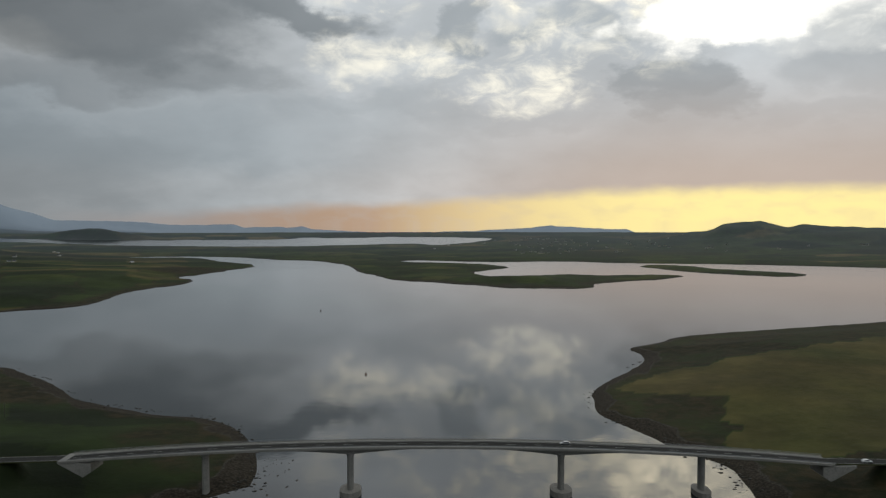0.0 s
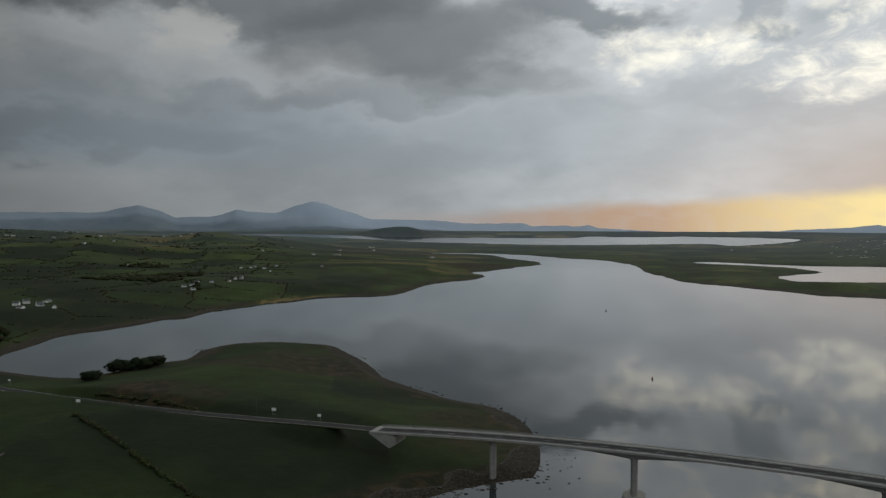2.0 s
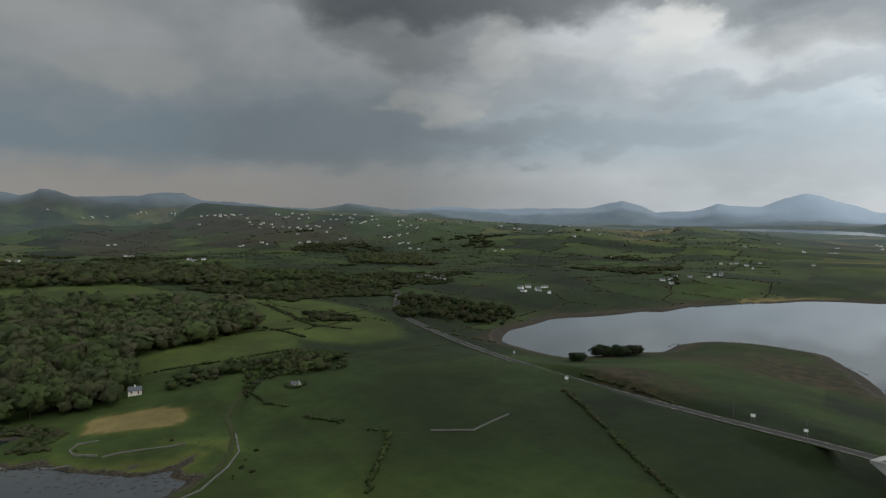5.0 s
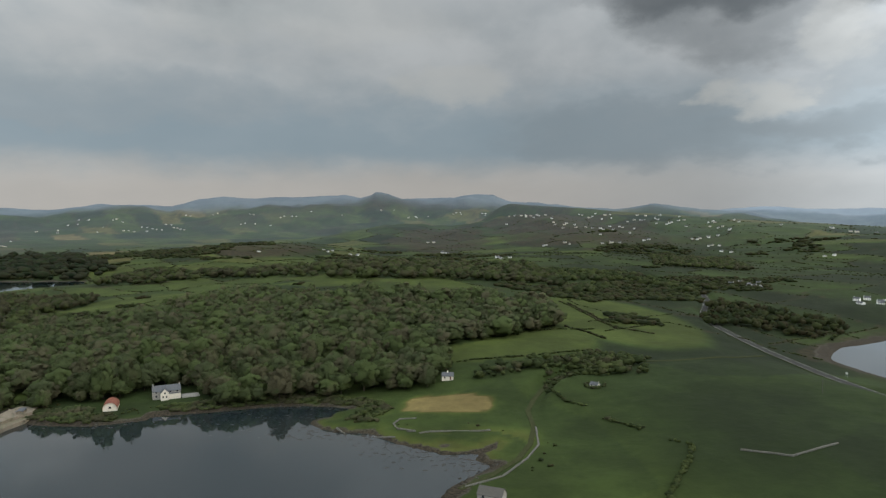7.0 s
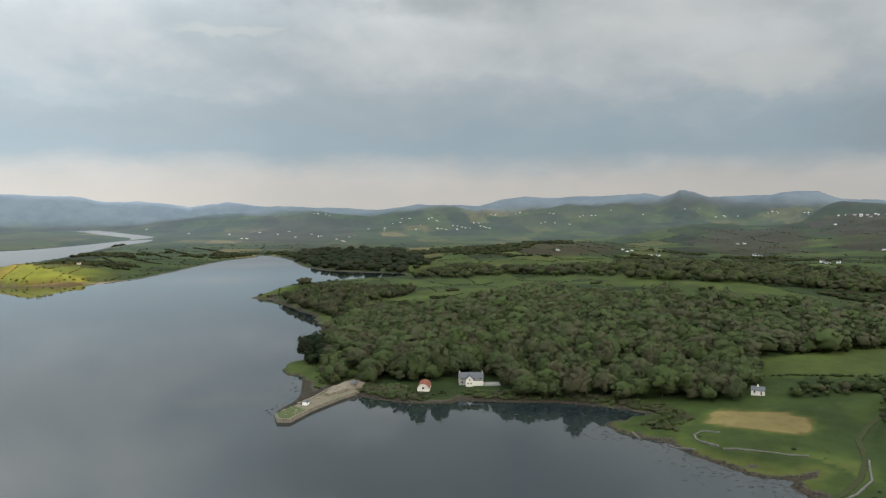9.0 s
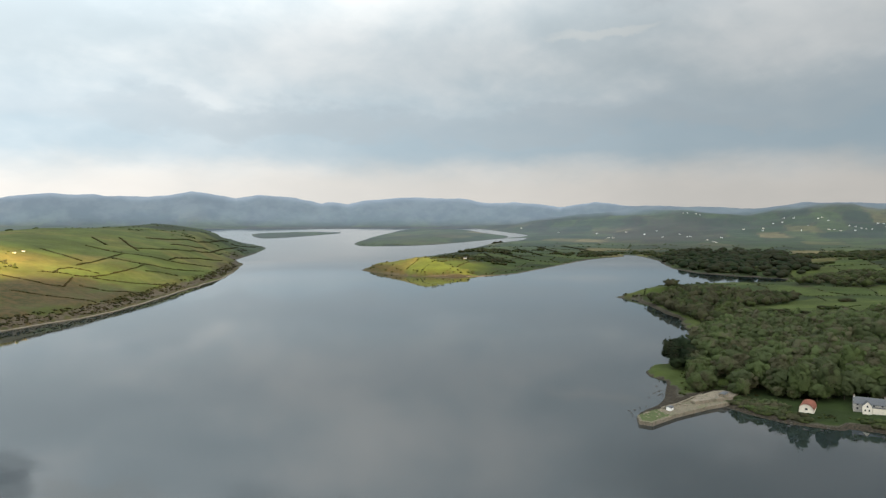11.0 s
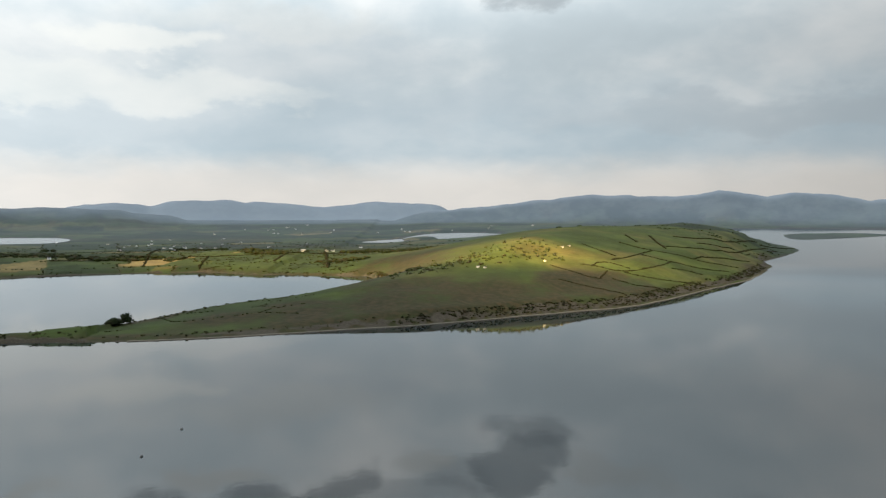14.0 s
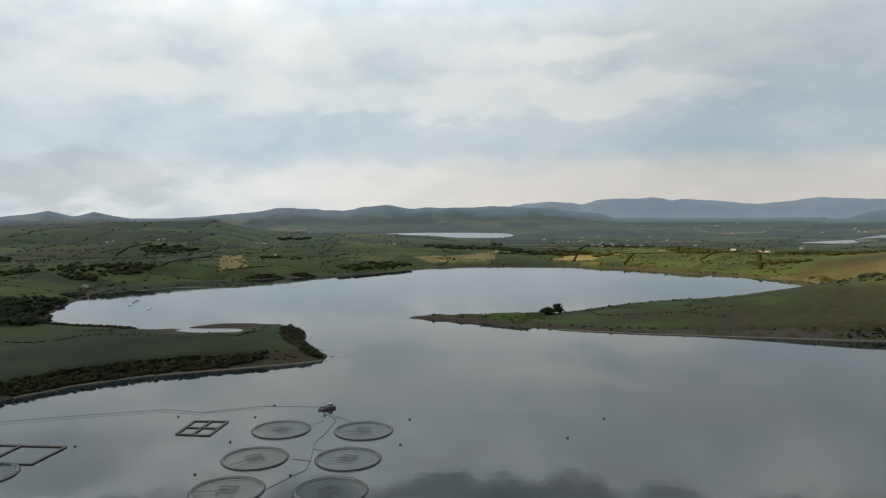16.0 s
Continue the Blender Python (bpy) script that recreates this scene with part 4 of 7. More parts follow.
HILL_HEDGES_SOUTH = [
    [(-304, -1103), (-342, -1107), (-405, -1121), (-451, -1161)],
    [(-471, -1425), (-526, -1454), (-604, -1519), (-722, -1658), (-849, -1866)],
    [(-580, -1684), (-671, -1767), (-784, -1881), (-1049, -2212), (-1301, -2490)],
    [(-505, -1346), (-543, -1396), (-613, -1472), (-714, -1569)],
    [(-493, -1592), (-471, -1463), (-465, -1393)],
    [(-420, -1523), (-418, -1428)],
    [(-417, -1214), (-445, -1230), (-477, -1228)],
    [(-603, -1587), (-696, -1669), (-886, -1949), (-1086, -2199)],
]
HILL_LANE = [(46, -966), (1, -991), (-40, -1017), (-82, -1037), (-126, -1055), (-175, -1090), (-206, -1112)]
FIELD_HEDGES = [
    [(-1392, -1378), (-1237, -1173), (-1242, -1152)],
    [(-1497, -1420), (-1438, -1316), (-1376, -1190)],
    [(-1801, -1624), (-1551, -1304)],
    [(-1988, -1695), (-1705, -1338)],
    [(-2090, -1663), (-1927, -1413)],
    [(-788, 214), (-702, 218), (-630, 219)],
    [(-647, 173), (-618, 186), (-584, 191)],
    [(-871, 240), (-911, 313), (-889, 335)],
    [(1159, -720), (1144, -817), (1361, -1103)],
    [(1061, -872), (1048, -925), (1029, -977)],
    [(1633, -1029), (1753, -1144), (1795, -1248)],
    [(1645, -1175), (1707, -1272)],
]
FIELD_HEDGES_SOUTH = [
    [(634, -1550), (907, -2361)],
    [(545, -1721), (502, -1519)],
    [(409, -1788), (340, -1938), (259, -2124)],
    [(362, -1614), (383, -1842)],
    [(333, -2189), (221, -1495)],
    [(871, -1614), (715, -1664), (551, -1715), (415, -1817)],
]
POINT_TREES = [(-1459, -1738), (-1658, -1863), (-1916, -1998), (-2084, -2020), (-2278, -2100)]
STREAM_FIELD_BELTS = [
    [(-1189, 248), (-1172, 333), (-1065, 393), (-958, 444), (-889, 404), (-1023, 360), (-1040, 226)],
    [(-1541, 607), (-1550, 798), (-1172, 645), (-1198, 565), (-1277, 514)],
    [(-950, 250), (-976, 310), (-922, 320), (-878, 301), (-870, 232)],
]
OAK_WOOD = [
    (-514, -285), (-433, -232), (-436, -151), (-455, -53), (-470, -6), (-466, 36), (-505, 49), (-555, 52), (-624, 158), (-694, 181), (-760, 164),
    (-785, 105), (-810, -49), (-866, -151), (-873, -204), (-740, -256), (-759, -350), (-685, -335), (-634, -342),
]
POINT_WOOD = [
    (-852, -531), (-762, -421), (-704, -344), (-778, -359), (-811, -308), (-971, -378), (-1029, -502), (-988, -573),
]
BACK_WOOD = [
    (-1188, -472), (-1227, -276), (-1010, -21), (-1004, 172), (-934, 250), (-1298, 270), (-1297, -79), (-1425, -442),
]
INLET_WOOD = [
    (-1614, -958), (-1407, -750), (-1394, -579), (-1466, -531), (-2290, -950), (-2087, -1208),
]
STREAM_BELT = [
    (-469, 53), (-472, 82), (-489, 117), (-458, 147), (-461, 180), (-489, 191), (-504, 161), (-511, 126), (-495, 78),
]
EAST_BANK = [
    (796, -336), (723, -366), (810, -448), (869, -504), (929, -571), (973, -644), (984, -606), (957, -516), (947, -401),
]
ROAD_WOOD = [
    (-691, 324), (-623, 429), (-698, 493), (-753, 442), (-822, 400),
]
HEDGE_LINES = [
    [(-336, 273), (-296, 258), (-255, 241), (-227, 232), (-194, 222)],
    [(-339, 145), (-329, 153), (-307, 140), (-288, 126), (-269, 114)],
    [(-801, 208), (-723, 214), (-674, 215), (-637, 221), (-605, 244)],
    [(-450, 108), (-418, 113), (-404, 124)],
    [(-383, 126), (-360, 139)],
    [(-605, 58), (-611, 106), (-633, 160), (-632, 197)],
    [(-516, 50), (-527, 111), (-541, 169)],
    [(-372, 318), (-319, 317), (-284, 314)],
]
STONE_WALLS = [
    [(-315, 170), (-303, 188), (-307, 200), (-314, 218)],
    [(-382, 60), (-382, 38), (-381, 20), (-388, 9), (-398, 7), (-406, 11), (-406, 21)],
    [(-302, 37), (-312, 55), (-334, 71), (-353, 81), (-382, 86)],
    [(-396, -25), (-385, -14), (-383, -4), (-376, 8)],
]
LANE = [(-512, 168), (-496, 179), (-496, 218), (-508, 267), (-536, 306)]
SIGNS = [(-235, 316), (-246, 315), (-209, 321), (-346, 284), (-470, 331)]
POLES = [(-395, 263), (-247, 316), (-210, 323), (-248, 394)]


# ---- small kit ----
def part(name, bm, mat, parent=None, label="", smooth=False):
    mesh = bpy.data.meshes.new(name)
    bm.normal_update()
    bm.to_mesh(mesh)
    bm.free()
    mesh.materials.append(mat)
    if smooth:
        mesh.polygons.foreach_set("use_smooth", np.ones(len(mesh.polygons), bool))
    ob = new(name, mesh)
    ob.parent = parent
    if label:
        tagged(ob, label)
    return ob


def thing(name, x, y, z, turn=0.0, label="", category="", group=""):
    ob = new(name)
    ob.empty_display_size = 0.5
    ob.matrix_basis = pose(x, y, z, 0, 0, turn)
    return tagged(ob, label, category, group)


def add_box(bm, x0, x1, y0, y1, z0, z1, bevel=0.0):
    made = bmesh.ops.create_cube(bm, size=1.0, matrix=Matrix.Translation(((x0 + x1) / 2, (y0 + y1) / 2, (z0 + z1) / 2)) @ Matrix.Diagonal((x1 - x0, y1 - y0, z1 - z0, 1)))
    if bevel:
        edges = list({e for v in made["verts"] for e in v.link_edges})
        bmesh.ops.bevel(bm, geom=edges, offset=bevel, segments=1, affect="EDGES")
    return bm


def box(*size, bevel=0.0):
    return add_box(bmesh.new(), *size, bevel=bevel)


def add_tube(bm, points, radius, sides=6, closed=False):
    pts = [Vector(p) for p in points]
    rings = []
    count = len(pts)
    for i, p in enumerate(pts):
        a = pts[(i - 1) % count] if closed or i else p
        b = pts[(i + 1) % count] if closed or i < count - 1 else p
        way = (b - a).normalized()
        side = way.cross(Vector((0, 0, 1)))
        side = side.normalized() if side.length > 1e-4 else Vector((1, 0, 0))
        over = side.cross(way)
        rings.append([bm.verts.new(p + radius * (math.cos(t) * side + math.sin(t) * over)) for t in (2 * math.pi * k / sides for k in range(sides))])
    for i in range(count if closed else count - 1):
        lo, hi = rings[i], rings[(i + 1) % count]
        for k in range(sides):
            bm.faces.new((lo[k], lo[(k + 1) % sides], hi[(k + 1) % sides], hi[k]))
    if not closed:
        bm.faces.new(rings[0][::-1])
        bm.faces.new(rings[-1])
    return bm


def tube(points, radius, sides=6, closed=False):
    return add_tube(bmesh.new(), points, radius, sides, closed)


def ring_points(radius, z, count=48):
    return [(radius * math.cos(2 * math.pi * k / count), radius * math.sin(2 * math.pi * k / count), z) for k in range(count)]


def extrude_outline(points, z0, z1):
    """An upright prism over a closed plan outline."""
    bm = bmesh.new()
    low, high = [bm.verts.new((x, y, z0)) for x, y in points], [bm.verts.new((x, y, z1)) for x, y in points]
    for i in range(len(points)):
        j = (i + 1) % len(points)
        bm.faces.new((low[i], low[j], high[j], high[i]))
    bm.faces.new(low[::-1])
    bm.faces.new(high)
    bmesh.ops.recalc_face_normals(bm, faces=bm.faces)
    return bm


def ribbon(points, half, lift=0.0, thick=0.25, step=6.0, offset=0.0):
    """A strip with thickness along plan points with heights."""
    line = []
    for a, b in zip(points, points[1:]):
        count = max(1, int(math.hypot(b[0] - a[0], b[1] - a[1]) / step))
        line += [tuple(a[k] + (b[k] - a[k]) * i / count for k in range(3)) for i in range(count)]
    line.append(tuple(points[-1]))
    bm = bmesh.new()
    rows = []
    for i, p in enumerate(line):
        a, b = Vector(line[max(i - 2, 0)]), Vector(line[min(i + 2, len(line) - 1)])
        side = (b - a).cross(Vector((0, 0, 1))).normalized()
        c = Vector(p) + Vector((0, 0, lift)) + side * offset
        rows.append([bm.verts.new(c + side * half), bm.verts.new(c - side * half), bm.verts.new(c - side * half - Vector((0, 0, thick))), bm.verts.new(c + side * half - Vector((0, 0, thick)))])
    for lo, hi in zip(rows, rows[1:]):
        for k in range(4):
            bm.faces.new((lo[k], lo[(k + 1) % 4], hi[(k + 1) % 4], hi[k]))
    bm.faces.new(rows[0])
    bm.faces.new(rows[-1][::-1])
    bmesh.ops.recalc_face_normals(bm, faces=bm.faces)
    return bm


def plain(name, color, rough=0.7, metal=0.0, vary=0.25, scale=1.5, bump=0.2, dirt=(0.1, 0.09, 0.07), dirt_amount=0.25, specular=0.3):
    """A weathered surface: colour with fine grain and larger stains."""
    def build(n):
        p = place_of(n)
        grain, stain = n.noise(p, scale * 3, 5, 0.6), n.noise(p, scale * 0.35, 5, 0.65)
        c = n.mix(n.smooth(grain, 0.3, 0.7), tuple(v * (1 - vary) for v in color), tuple(min(1, v * (1 + vary * 0.6)) for v in color))
        c = n.mix(n.smooth(stain, 0.45, 0.75, 0, dirt_amount), c, dirt)
        return surface(n, c, rough, metal, bump=grain, strength=bump, distance=0.05, specular=specular)
    return material(name, build)


def build_leaves(low, high, brown):
    def build(n):
        p = place_of(n)
        tint = n.add("ShaderNodeAttribute")
        tint.attribute_name = "tint"
        info = n.add("ShaderNodeObjectInfo")
        stand = n.noise(n.vec("MULTIPLY", p, (1, 1, 0.3)), 0.075, 2, 0.5)
        pick = n.math("ADD", n.math("MULTIPLY", tint.outputs["Fac"], 0.3), n.math("ADD", n.math("MULTIPLY", info.outputs["Random"], 0.35), n.math("MULTIPLY", n.smooth(stand, 0.3, 0.7), 0.6)))
        grain, fine = n.noise(p, 0.10, 3, 0.6), n.noise(p, 1.3, 4, 0.7)
        own = n.math("FRACT", n.math("ADD", n.math("MULTIPLY", tint.outputs["Fac"], 3.7), n.math("MULTIPLY", info.outputs["Random"], 7.3)))
        c = n.mix(n.smooth(n.math("ADD", n.math("MULTIPLY", own, 0.6), n.math("MULTIPLY", grain, 0.4)), 0.2, 0.75), low, high)
        c = n.mix(n.smooth(pick, 0.55, 0.95, 0, 0.75), c, brown)
        c = n.mix(n.smooth(fine, 0.36, 0.62), n.vec("SCALE", c, 0.84), n.vec("SCALE", c, 1.14))
        glow = n.add("ShaderNodeBsdfTranslucent")
        n.put(glow.inputs[0], n.vec("SCALE", c, 1.3))
        both = n.add("ShaderNodeMixShader")
        both.inputs[0].default_value = 0.5
        n.links.new(surface(n, c, 0.75, bump=fine, strength=0.4, distance=0.5, specular=0.12), both.inputs[1])
        n.links.new(glow.outputs[0], both.inputs[2])
        return both.outputs[0]
    return build


LEAVES = material("spring_leaves", build_leaves((0.0680, 0.0840, 0.0370), (0.0840, 0.1120, 0.0390), (0.1040, 0.0900, 0.0560)))
DARK_LEAVES = material("conifer_needles", build_leaves((0.0135, 0.0243, 0.0108), (0.0297, 0.0432, 0.0175), (0.0351, 0.0338, 0.0189)))
HEDGE_LEAVES = material("hedge_leaves", build_leaves((0.0238, 0.0336, 0.0126), (0.0476, 0.0588, 0.0196), (0.0532, 0.0434, 0.0224)))
OLIVE_LEAVES = material("olive_leaves", build_leaves((0.0390, 0.0540, 0.0195), (0.0720, 0.0900, 0.0300), (0.0720, 0.0630, 0.0390)))
DARK_SCRUB = material("heather_scrub", build_leaves((0.0182, 0.0224, 0.0098), (0.0364, 0.0392, 0.0154), (0.0448, 0.0336, 0.0182)))
BARK = plain("bark", (0.075, 0.062, 0.048), 0.9, vary=0.4, scale=2)
CONCRETE = plain("bridge_concrete", (0.27, 0.26, 0.24), 0.9, specular=0.15, scale=0.6, dirt=(0.13, 0.13, 0.12), dirt_amount=0.5)
ASPHALT = plain("asphalt", (0.042, 0.042, 0.040), 1.0, scale=1.0, vary=0.3, specular=0.05)
GRAVEL = plain("gravel", (0.036, 0.040, 0.018), 1.0, scale=1.2, vary=0.35, dirt=(0.06, 0.07, 0.03), dirt_amount=0.5, specular=0.05)
PAINT_WHITE = plain("road_paint", (0.5, 0.5, 0.48), 0.7)
STEEL = plain("galvanised_steel", (0.33, 0.34, 0.35), 0.45, 0.8)
LIMEWASH = plain("white_render", (0.66, 0.65, 0.62), 0.85, vary=0.08, scale=0.8, dirt=(0.5, 0.49, 0.45), dirt_amount=0.3)
CREAM = plain("cream_render", (0.62, 0.57, 0.48), 0.85, vary=0.12, scale=0.8)
STONE = plain("grey_stone", (0.27, 0.255, 0.23), 0.9, vary=0.4, scale=1.2, bump=0.5)
PALE_STONE = plain("pale_stone", (0.42, 0.40, 0.35), 0.9, vary=0.35, scale=1.0, bump=0.5)
SLATE = plain("roof_slate", (0.075, 0.08, 0.088), 0.6, scale=1.5, vary=0.3)
RUST = plain("rusty_red_iron", (0.19, 0.065, 0.042), 0.7, scale=0.8, vary=0.35, dirt=(0.12, 0.05, 0.03), dirt_amount=0.6)
TIMBER = plain("weathered_timber", (0.075, 0.07, 0.062), 0.85)
DOOR_PAINT = plain("door_paint", (0.12, 0.05, 0.04), 0.5)
DARK_STONE = plain("dark_field_stone", (0.13, 0.125, 0.11), 0.9, vary=0.4, scale=1.2)
BLACK_PIPE = plain("black_plastic_pipe", (0.018, 0.019, 0.02), 0.45, vary=0.3)
ROPE = plain("wet_rope", (0.06, 0.06, 0.055), 0.8)


def build_glass(n):
    return surface(n, (0.02, 0.024, 0.028), 0.08, specular=0.6)


def build_net(n):
    p = place_of(n)
    weave = n.noise(p, 0.8, 4, 0.6)
    clear = n.add("ShaderNodeBsdfTransparent")
    cloth = surface(n, (0.055, 0.085, 0.065), 0.8)
    mix = n.add("ShaderNodeMixShader")
    n.put(mix.inputs[0], n.smooth(weave, 0.3, 0.7, 0.10, 0.24))
    n.links.new(clear.outputs[0], mix.inputs[1])
    n.links.new(cloth, mix.inputs[2])
    return mix.outputs[0]


GLASS = material("window_glass", build_glass)
NET = material("green_netting", build_net)


# ---- road bridge ----
def deck_z(x):
    return 22.5 - 2.5e-4 * (x + 8) ** 2


PIERS = (-105, -41, 52, 114)
BRIDGE_Y = 307.0


def girder_depth(x):
    """Haunched over the two sea piers, slim at midspan."""
    depth = 1.5
    for px in (-41, 52):
        depth = max(depth, 1.4 + 2.2 * max(0.0, 1 - abs(x - px) / 32.0) ** 1.6)
    return depth


def build_bridge():
    bridge = thing("road_bridge", 0, BRIDGE_Y, 0, label="long grey concrete road bridge with haunched main span", category="bridge")
    stations = [-166 + 4 * k for k in range(85)]
    bm = bmesh.new()
    rows = []
    for x in stations:
        z, d = deck_z(x), girder_depth(x)
        shape = ((-5.9, z - 0.15), (-5.9, z - 0.55), (-3.3, z - 0.8), (-2.9, z - d), (2.9, z - d), (3.3, z - 0.8), (5.9, z - 0.55), (5.9, z - 0.15))
        rows.append([bm.verts.new((x, y, h)) for y, h in shape])
    for a, b in zip(rows, rows[1:]):
        for k in range(8):
            bm.faces.new((a[k], a[(k + 1) % 8], b[(k + 1) % 8], b[k]))
    bm.faces.new(rows[0])
    bm.faces.new(rows[-1][::-1])
    bmesh.ops.recalc_face_normals(bm, faces=bm.faces)
    part("girder", bm, CONCRETE, bridge)
    line = [(x, 0, deck_z(x)) for x in stations]
    part("carriageway", ribbon(line, 3.7, 0.0, 0.14), ASPHALT, bridge, "dark asphalt carriageway")
    for s in (-1, 1):
        part("footway", ribbon(line, 0.95, 0.14, 0.28, offset=s * 4.66), CONCRETE, bridge, "raised concrete footway")
        part("edge_beam", ribbon(line, 0.16, 0.45, 0.95, offset=s * 5.78), CONCRETE, bridge)
        rail = bmesh.new()
        for h in (0.75, 1.1):
            add_tube(rail, [(x, s * 5.78, deck_z(x) + h) for x in stations], 0.05, 5)
        for x in stations[::1]:
            add_box(rail, x - 0.05, x + 0.05, s * 5.78 - 0.05, s * 5.78 + 0.05, deck_z(x) + 0.4, deck_z(x) + 1.12)
        part("railing", rail, STEEL, bridge, "galvanised steel railing")
        part("edge_line", ribbon(line, 0.07, 0.02, 0.02, offset=s * 3.3), PAINT_WHITE, bridge, "white edge line")
    for x in range(-164, 160, 12):
        dash = [(x, 0, deck_z(x)), (x + 4, 0, deck_z(x + 4))]
        part("lane_dash", ribbon(dash, 0.07, 0.02, 0.02), PAINT_WHITE, bridge)
    for px in PIERS:
        base = height_at(px, BRIDGE_Y)
        wet = px in (-41, 52, 114)
        top = deck_z(px) - girder_depth(px) + 0.1
        bm = bmesh.new()
        for z0, z1, w in ((min(base, 2.0) - 4, top - 1.2, 1.45), (top - 1.2, top, 1.7)):
            outline = [(px + w * math.cos(t), 2.6 * math.sin(t)) for t in (2 * math.pi * k / 16 for k in range(16))]
            made = extrude_outline([(x if abs(x - px) < w else x, y) for x, y in outline], z0, z1)
            temp = bpy.data.meshes.new("temp")
            made.to_mesh(temp)
            made.free()
            bm.from_mesh(temp)
            bpy.data.meshes.remove(temp)
        pier = part("pier", bm, CONCRETE, bridge)
        if wet:
            wide = 5.0 if px != 114 else 4.0
            outline = [(px + wide * math.cos(t) * (1 if abs(math.cos(t)) < 0.9 else 0.96), 6.5 * math.sin(t)) for t in (2 * math.pi * (k + 0.5) / 14 for k in range(14))]
            cap = extrude_outline(outline, -4, 2.6 if px != 114 else 2.3)
            part("pile_cap", cap, STONE, pier, "weathered round concrete pile cap")
    for s, px in ((-1, -156), (1, 168)):
        z = deck_z(px)
        bm = bmesh.new()
        low, high = [], []
        for y in (-5.6, 5.6):
            low.append([bm.verts.new(v) for v in ((px - s * 3, y, z - 1.2), (px + s * 11.5, y, z - 0.5), (px + s * 11.5, y, z - 1.4), (px + s * 0.5, y, z - 7.4), (px - s * 3, y, z - 5.2))])
        a, b = low
        for k in range(5):
            bm.faces.new((a[k], a[(k + 1) % 5], b[(k + 1) % 5], b[k]))
        bm.faces.new(a[::-1])
        bm.faces.new(b)
        bmesh.ops.recalc_face_normals(bm, faces=bm.faces)
        part("abutment", bm, CONCRETE, bridge, "pale concrete abutment with a sloping wing wall")


build_bridge()


def build_road(name, points, half, mat, label, lines=True):
    road = part(name, ribbon(points, half, 0.0, 0.4), mat, None)
    tagged(road, label, "road", kind="structure")
    if lines:
        for s in (-1, 1):
            part("edge_line", ribbon(points, 0.06, 0.015, 0.02, offset=s * (half - 0.5)), PAINT_WHITE, road)
        for s in (-1, 1):
            part("verge", ribbon(points, 0.4, -0.03, 0.3, offset=s * (half + 0.4)), GRAVEL, road, "pale gravel verge")
    return road


def draped(points, step=8.0, lift=0.25):
    """Plan points laid on the ground."""
    line = []
    for a, b in zip(points, points[1:]):
        count = max(1, int(math.hypot(b[0] - a[0], b[1] - a[1]) / step))
        line += [(a[0] + (b[0] - a[0]) * i / count, a[1] + (b[1] - a[1]) * i / count) for i in range(count)]
    line.append(points[-1][:2])
    arr = np.array(line, float)
    z = land_height(arr[:, 0], arr[:, 1])[0]
    return [(x, y, h + lift) for (x, y), h in zip(line, z)]


build_road("road_west", ROAD, 3.6, ASPHALT, "two-lane asphalt road with white edge lines")
build_road("road_east", ROAD_EAST, 3.6, ASPHALT, "two-lane asphalt road leaving the bridge")
build_road("track_shore", draped([p[:2] for p in TRACK]), 1.45, GRAVEL, "narrow gravel track beside the bay", False)
build_road("lane_farm", draped(LANE), 1.8, GRAVEL, "pale farm lane between pastures", False)


def build_signs():
    data = [(2.4, 1.6), (0, 0), (2.0, 1.4), (2.6, 1.8), (1.6, 1.6)]
    for (x, y), (w, h) in zip(SIGNS, data):
        if not w:
            continue
        z = height_at(x, y)
        sign = thing("road_sign", x, y, z, 20, "pale road sign board on two grey posts beside the road", "sign", "road signs")
        for s in (-0.6, 0.6):
            part("post", tube([(s, 0, -0.5), (s, 0, 2.6 + h)], 0.06), STEEL, sign)
        part("board", box(-w / 2, w / 2, -0.12, -0.07, 2.4, 2.4 + h, bevel=0.02), LIMEWASH, sign, "pale flat board")
    for x, y in POLES:
        z = height_at(x, y)
        pole = thing("utility_pole", x, y, z, 35, "weathered timber utility pole with a crossarm", "pole", "utility poles")
        part("shaft", tube([(0, 0, -0.5), (0, 0, 8.5)], 0.14), TIMBER, pole)
        part("crossarm", box(-0.9, 0.9, -0.06, 0.06, 7.9, 8.05), TIMBER, pole)


build_signs()


def build_car(x, y, z, turn, paint, label):
    car = thing("car", x, y, z, turn, label, "car", "cars on the road")
    side = [(-2.1, 0.35), (2.1, 0.35), (2.15, 0.75), (1.1, 0.9), (0.45, 1.42), (-1.1, 1.45), (-1.9, 0.98), (-2.15, 0.9)]
    bm = bmesh.new()
    a, b = [bm.verts.new((u, -0.85, v)) for u, v in side], [bm.verts.new((u, 0.85, v)) for u, v in side]
    for k in range(len(side)):
        bm.faces.new((a[k], a[(k + 1) % 8], b[(k + 1) % 8], b[k]))
    bm.faces.new(a[::-1])
    bm.faces.new(b)
    bmesh.ops.recalc_face_normals(bm, faces=bm.faces)
    bmesh.ops.bevel(bm, geom=list(bm.edges), offset=0.08, segments=2, affect="EDGES")
    part("body", bm, paint, car)
    part("windscreen", box(0.5, 1.0, -0.7, 0.7, 0.98, 1.3), GLASS, car, "dark windscreen")
    part("side_window", box(-1.2, 0.4, -0.875, -0.855, 1.0, 1.36), GLASS, car)
    part("side_window", box(-1.2, 0.4, 0.855, 0.875, 1.0, 1.36), GLASS, car)
    for u in (-1.3, 1.35):
        for v in (-0.8, 0.8):
            part("wheel", tube([(u, v - 0.1, 0.32), (u, v + 0.1, 0.32)], 0.32, 14), BLACK_PIPE, car)
    return car


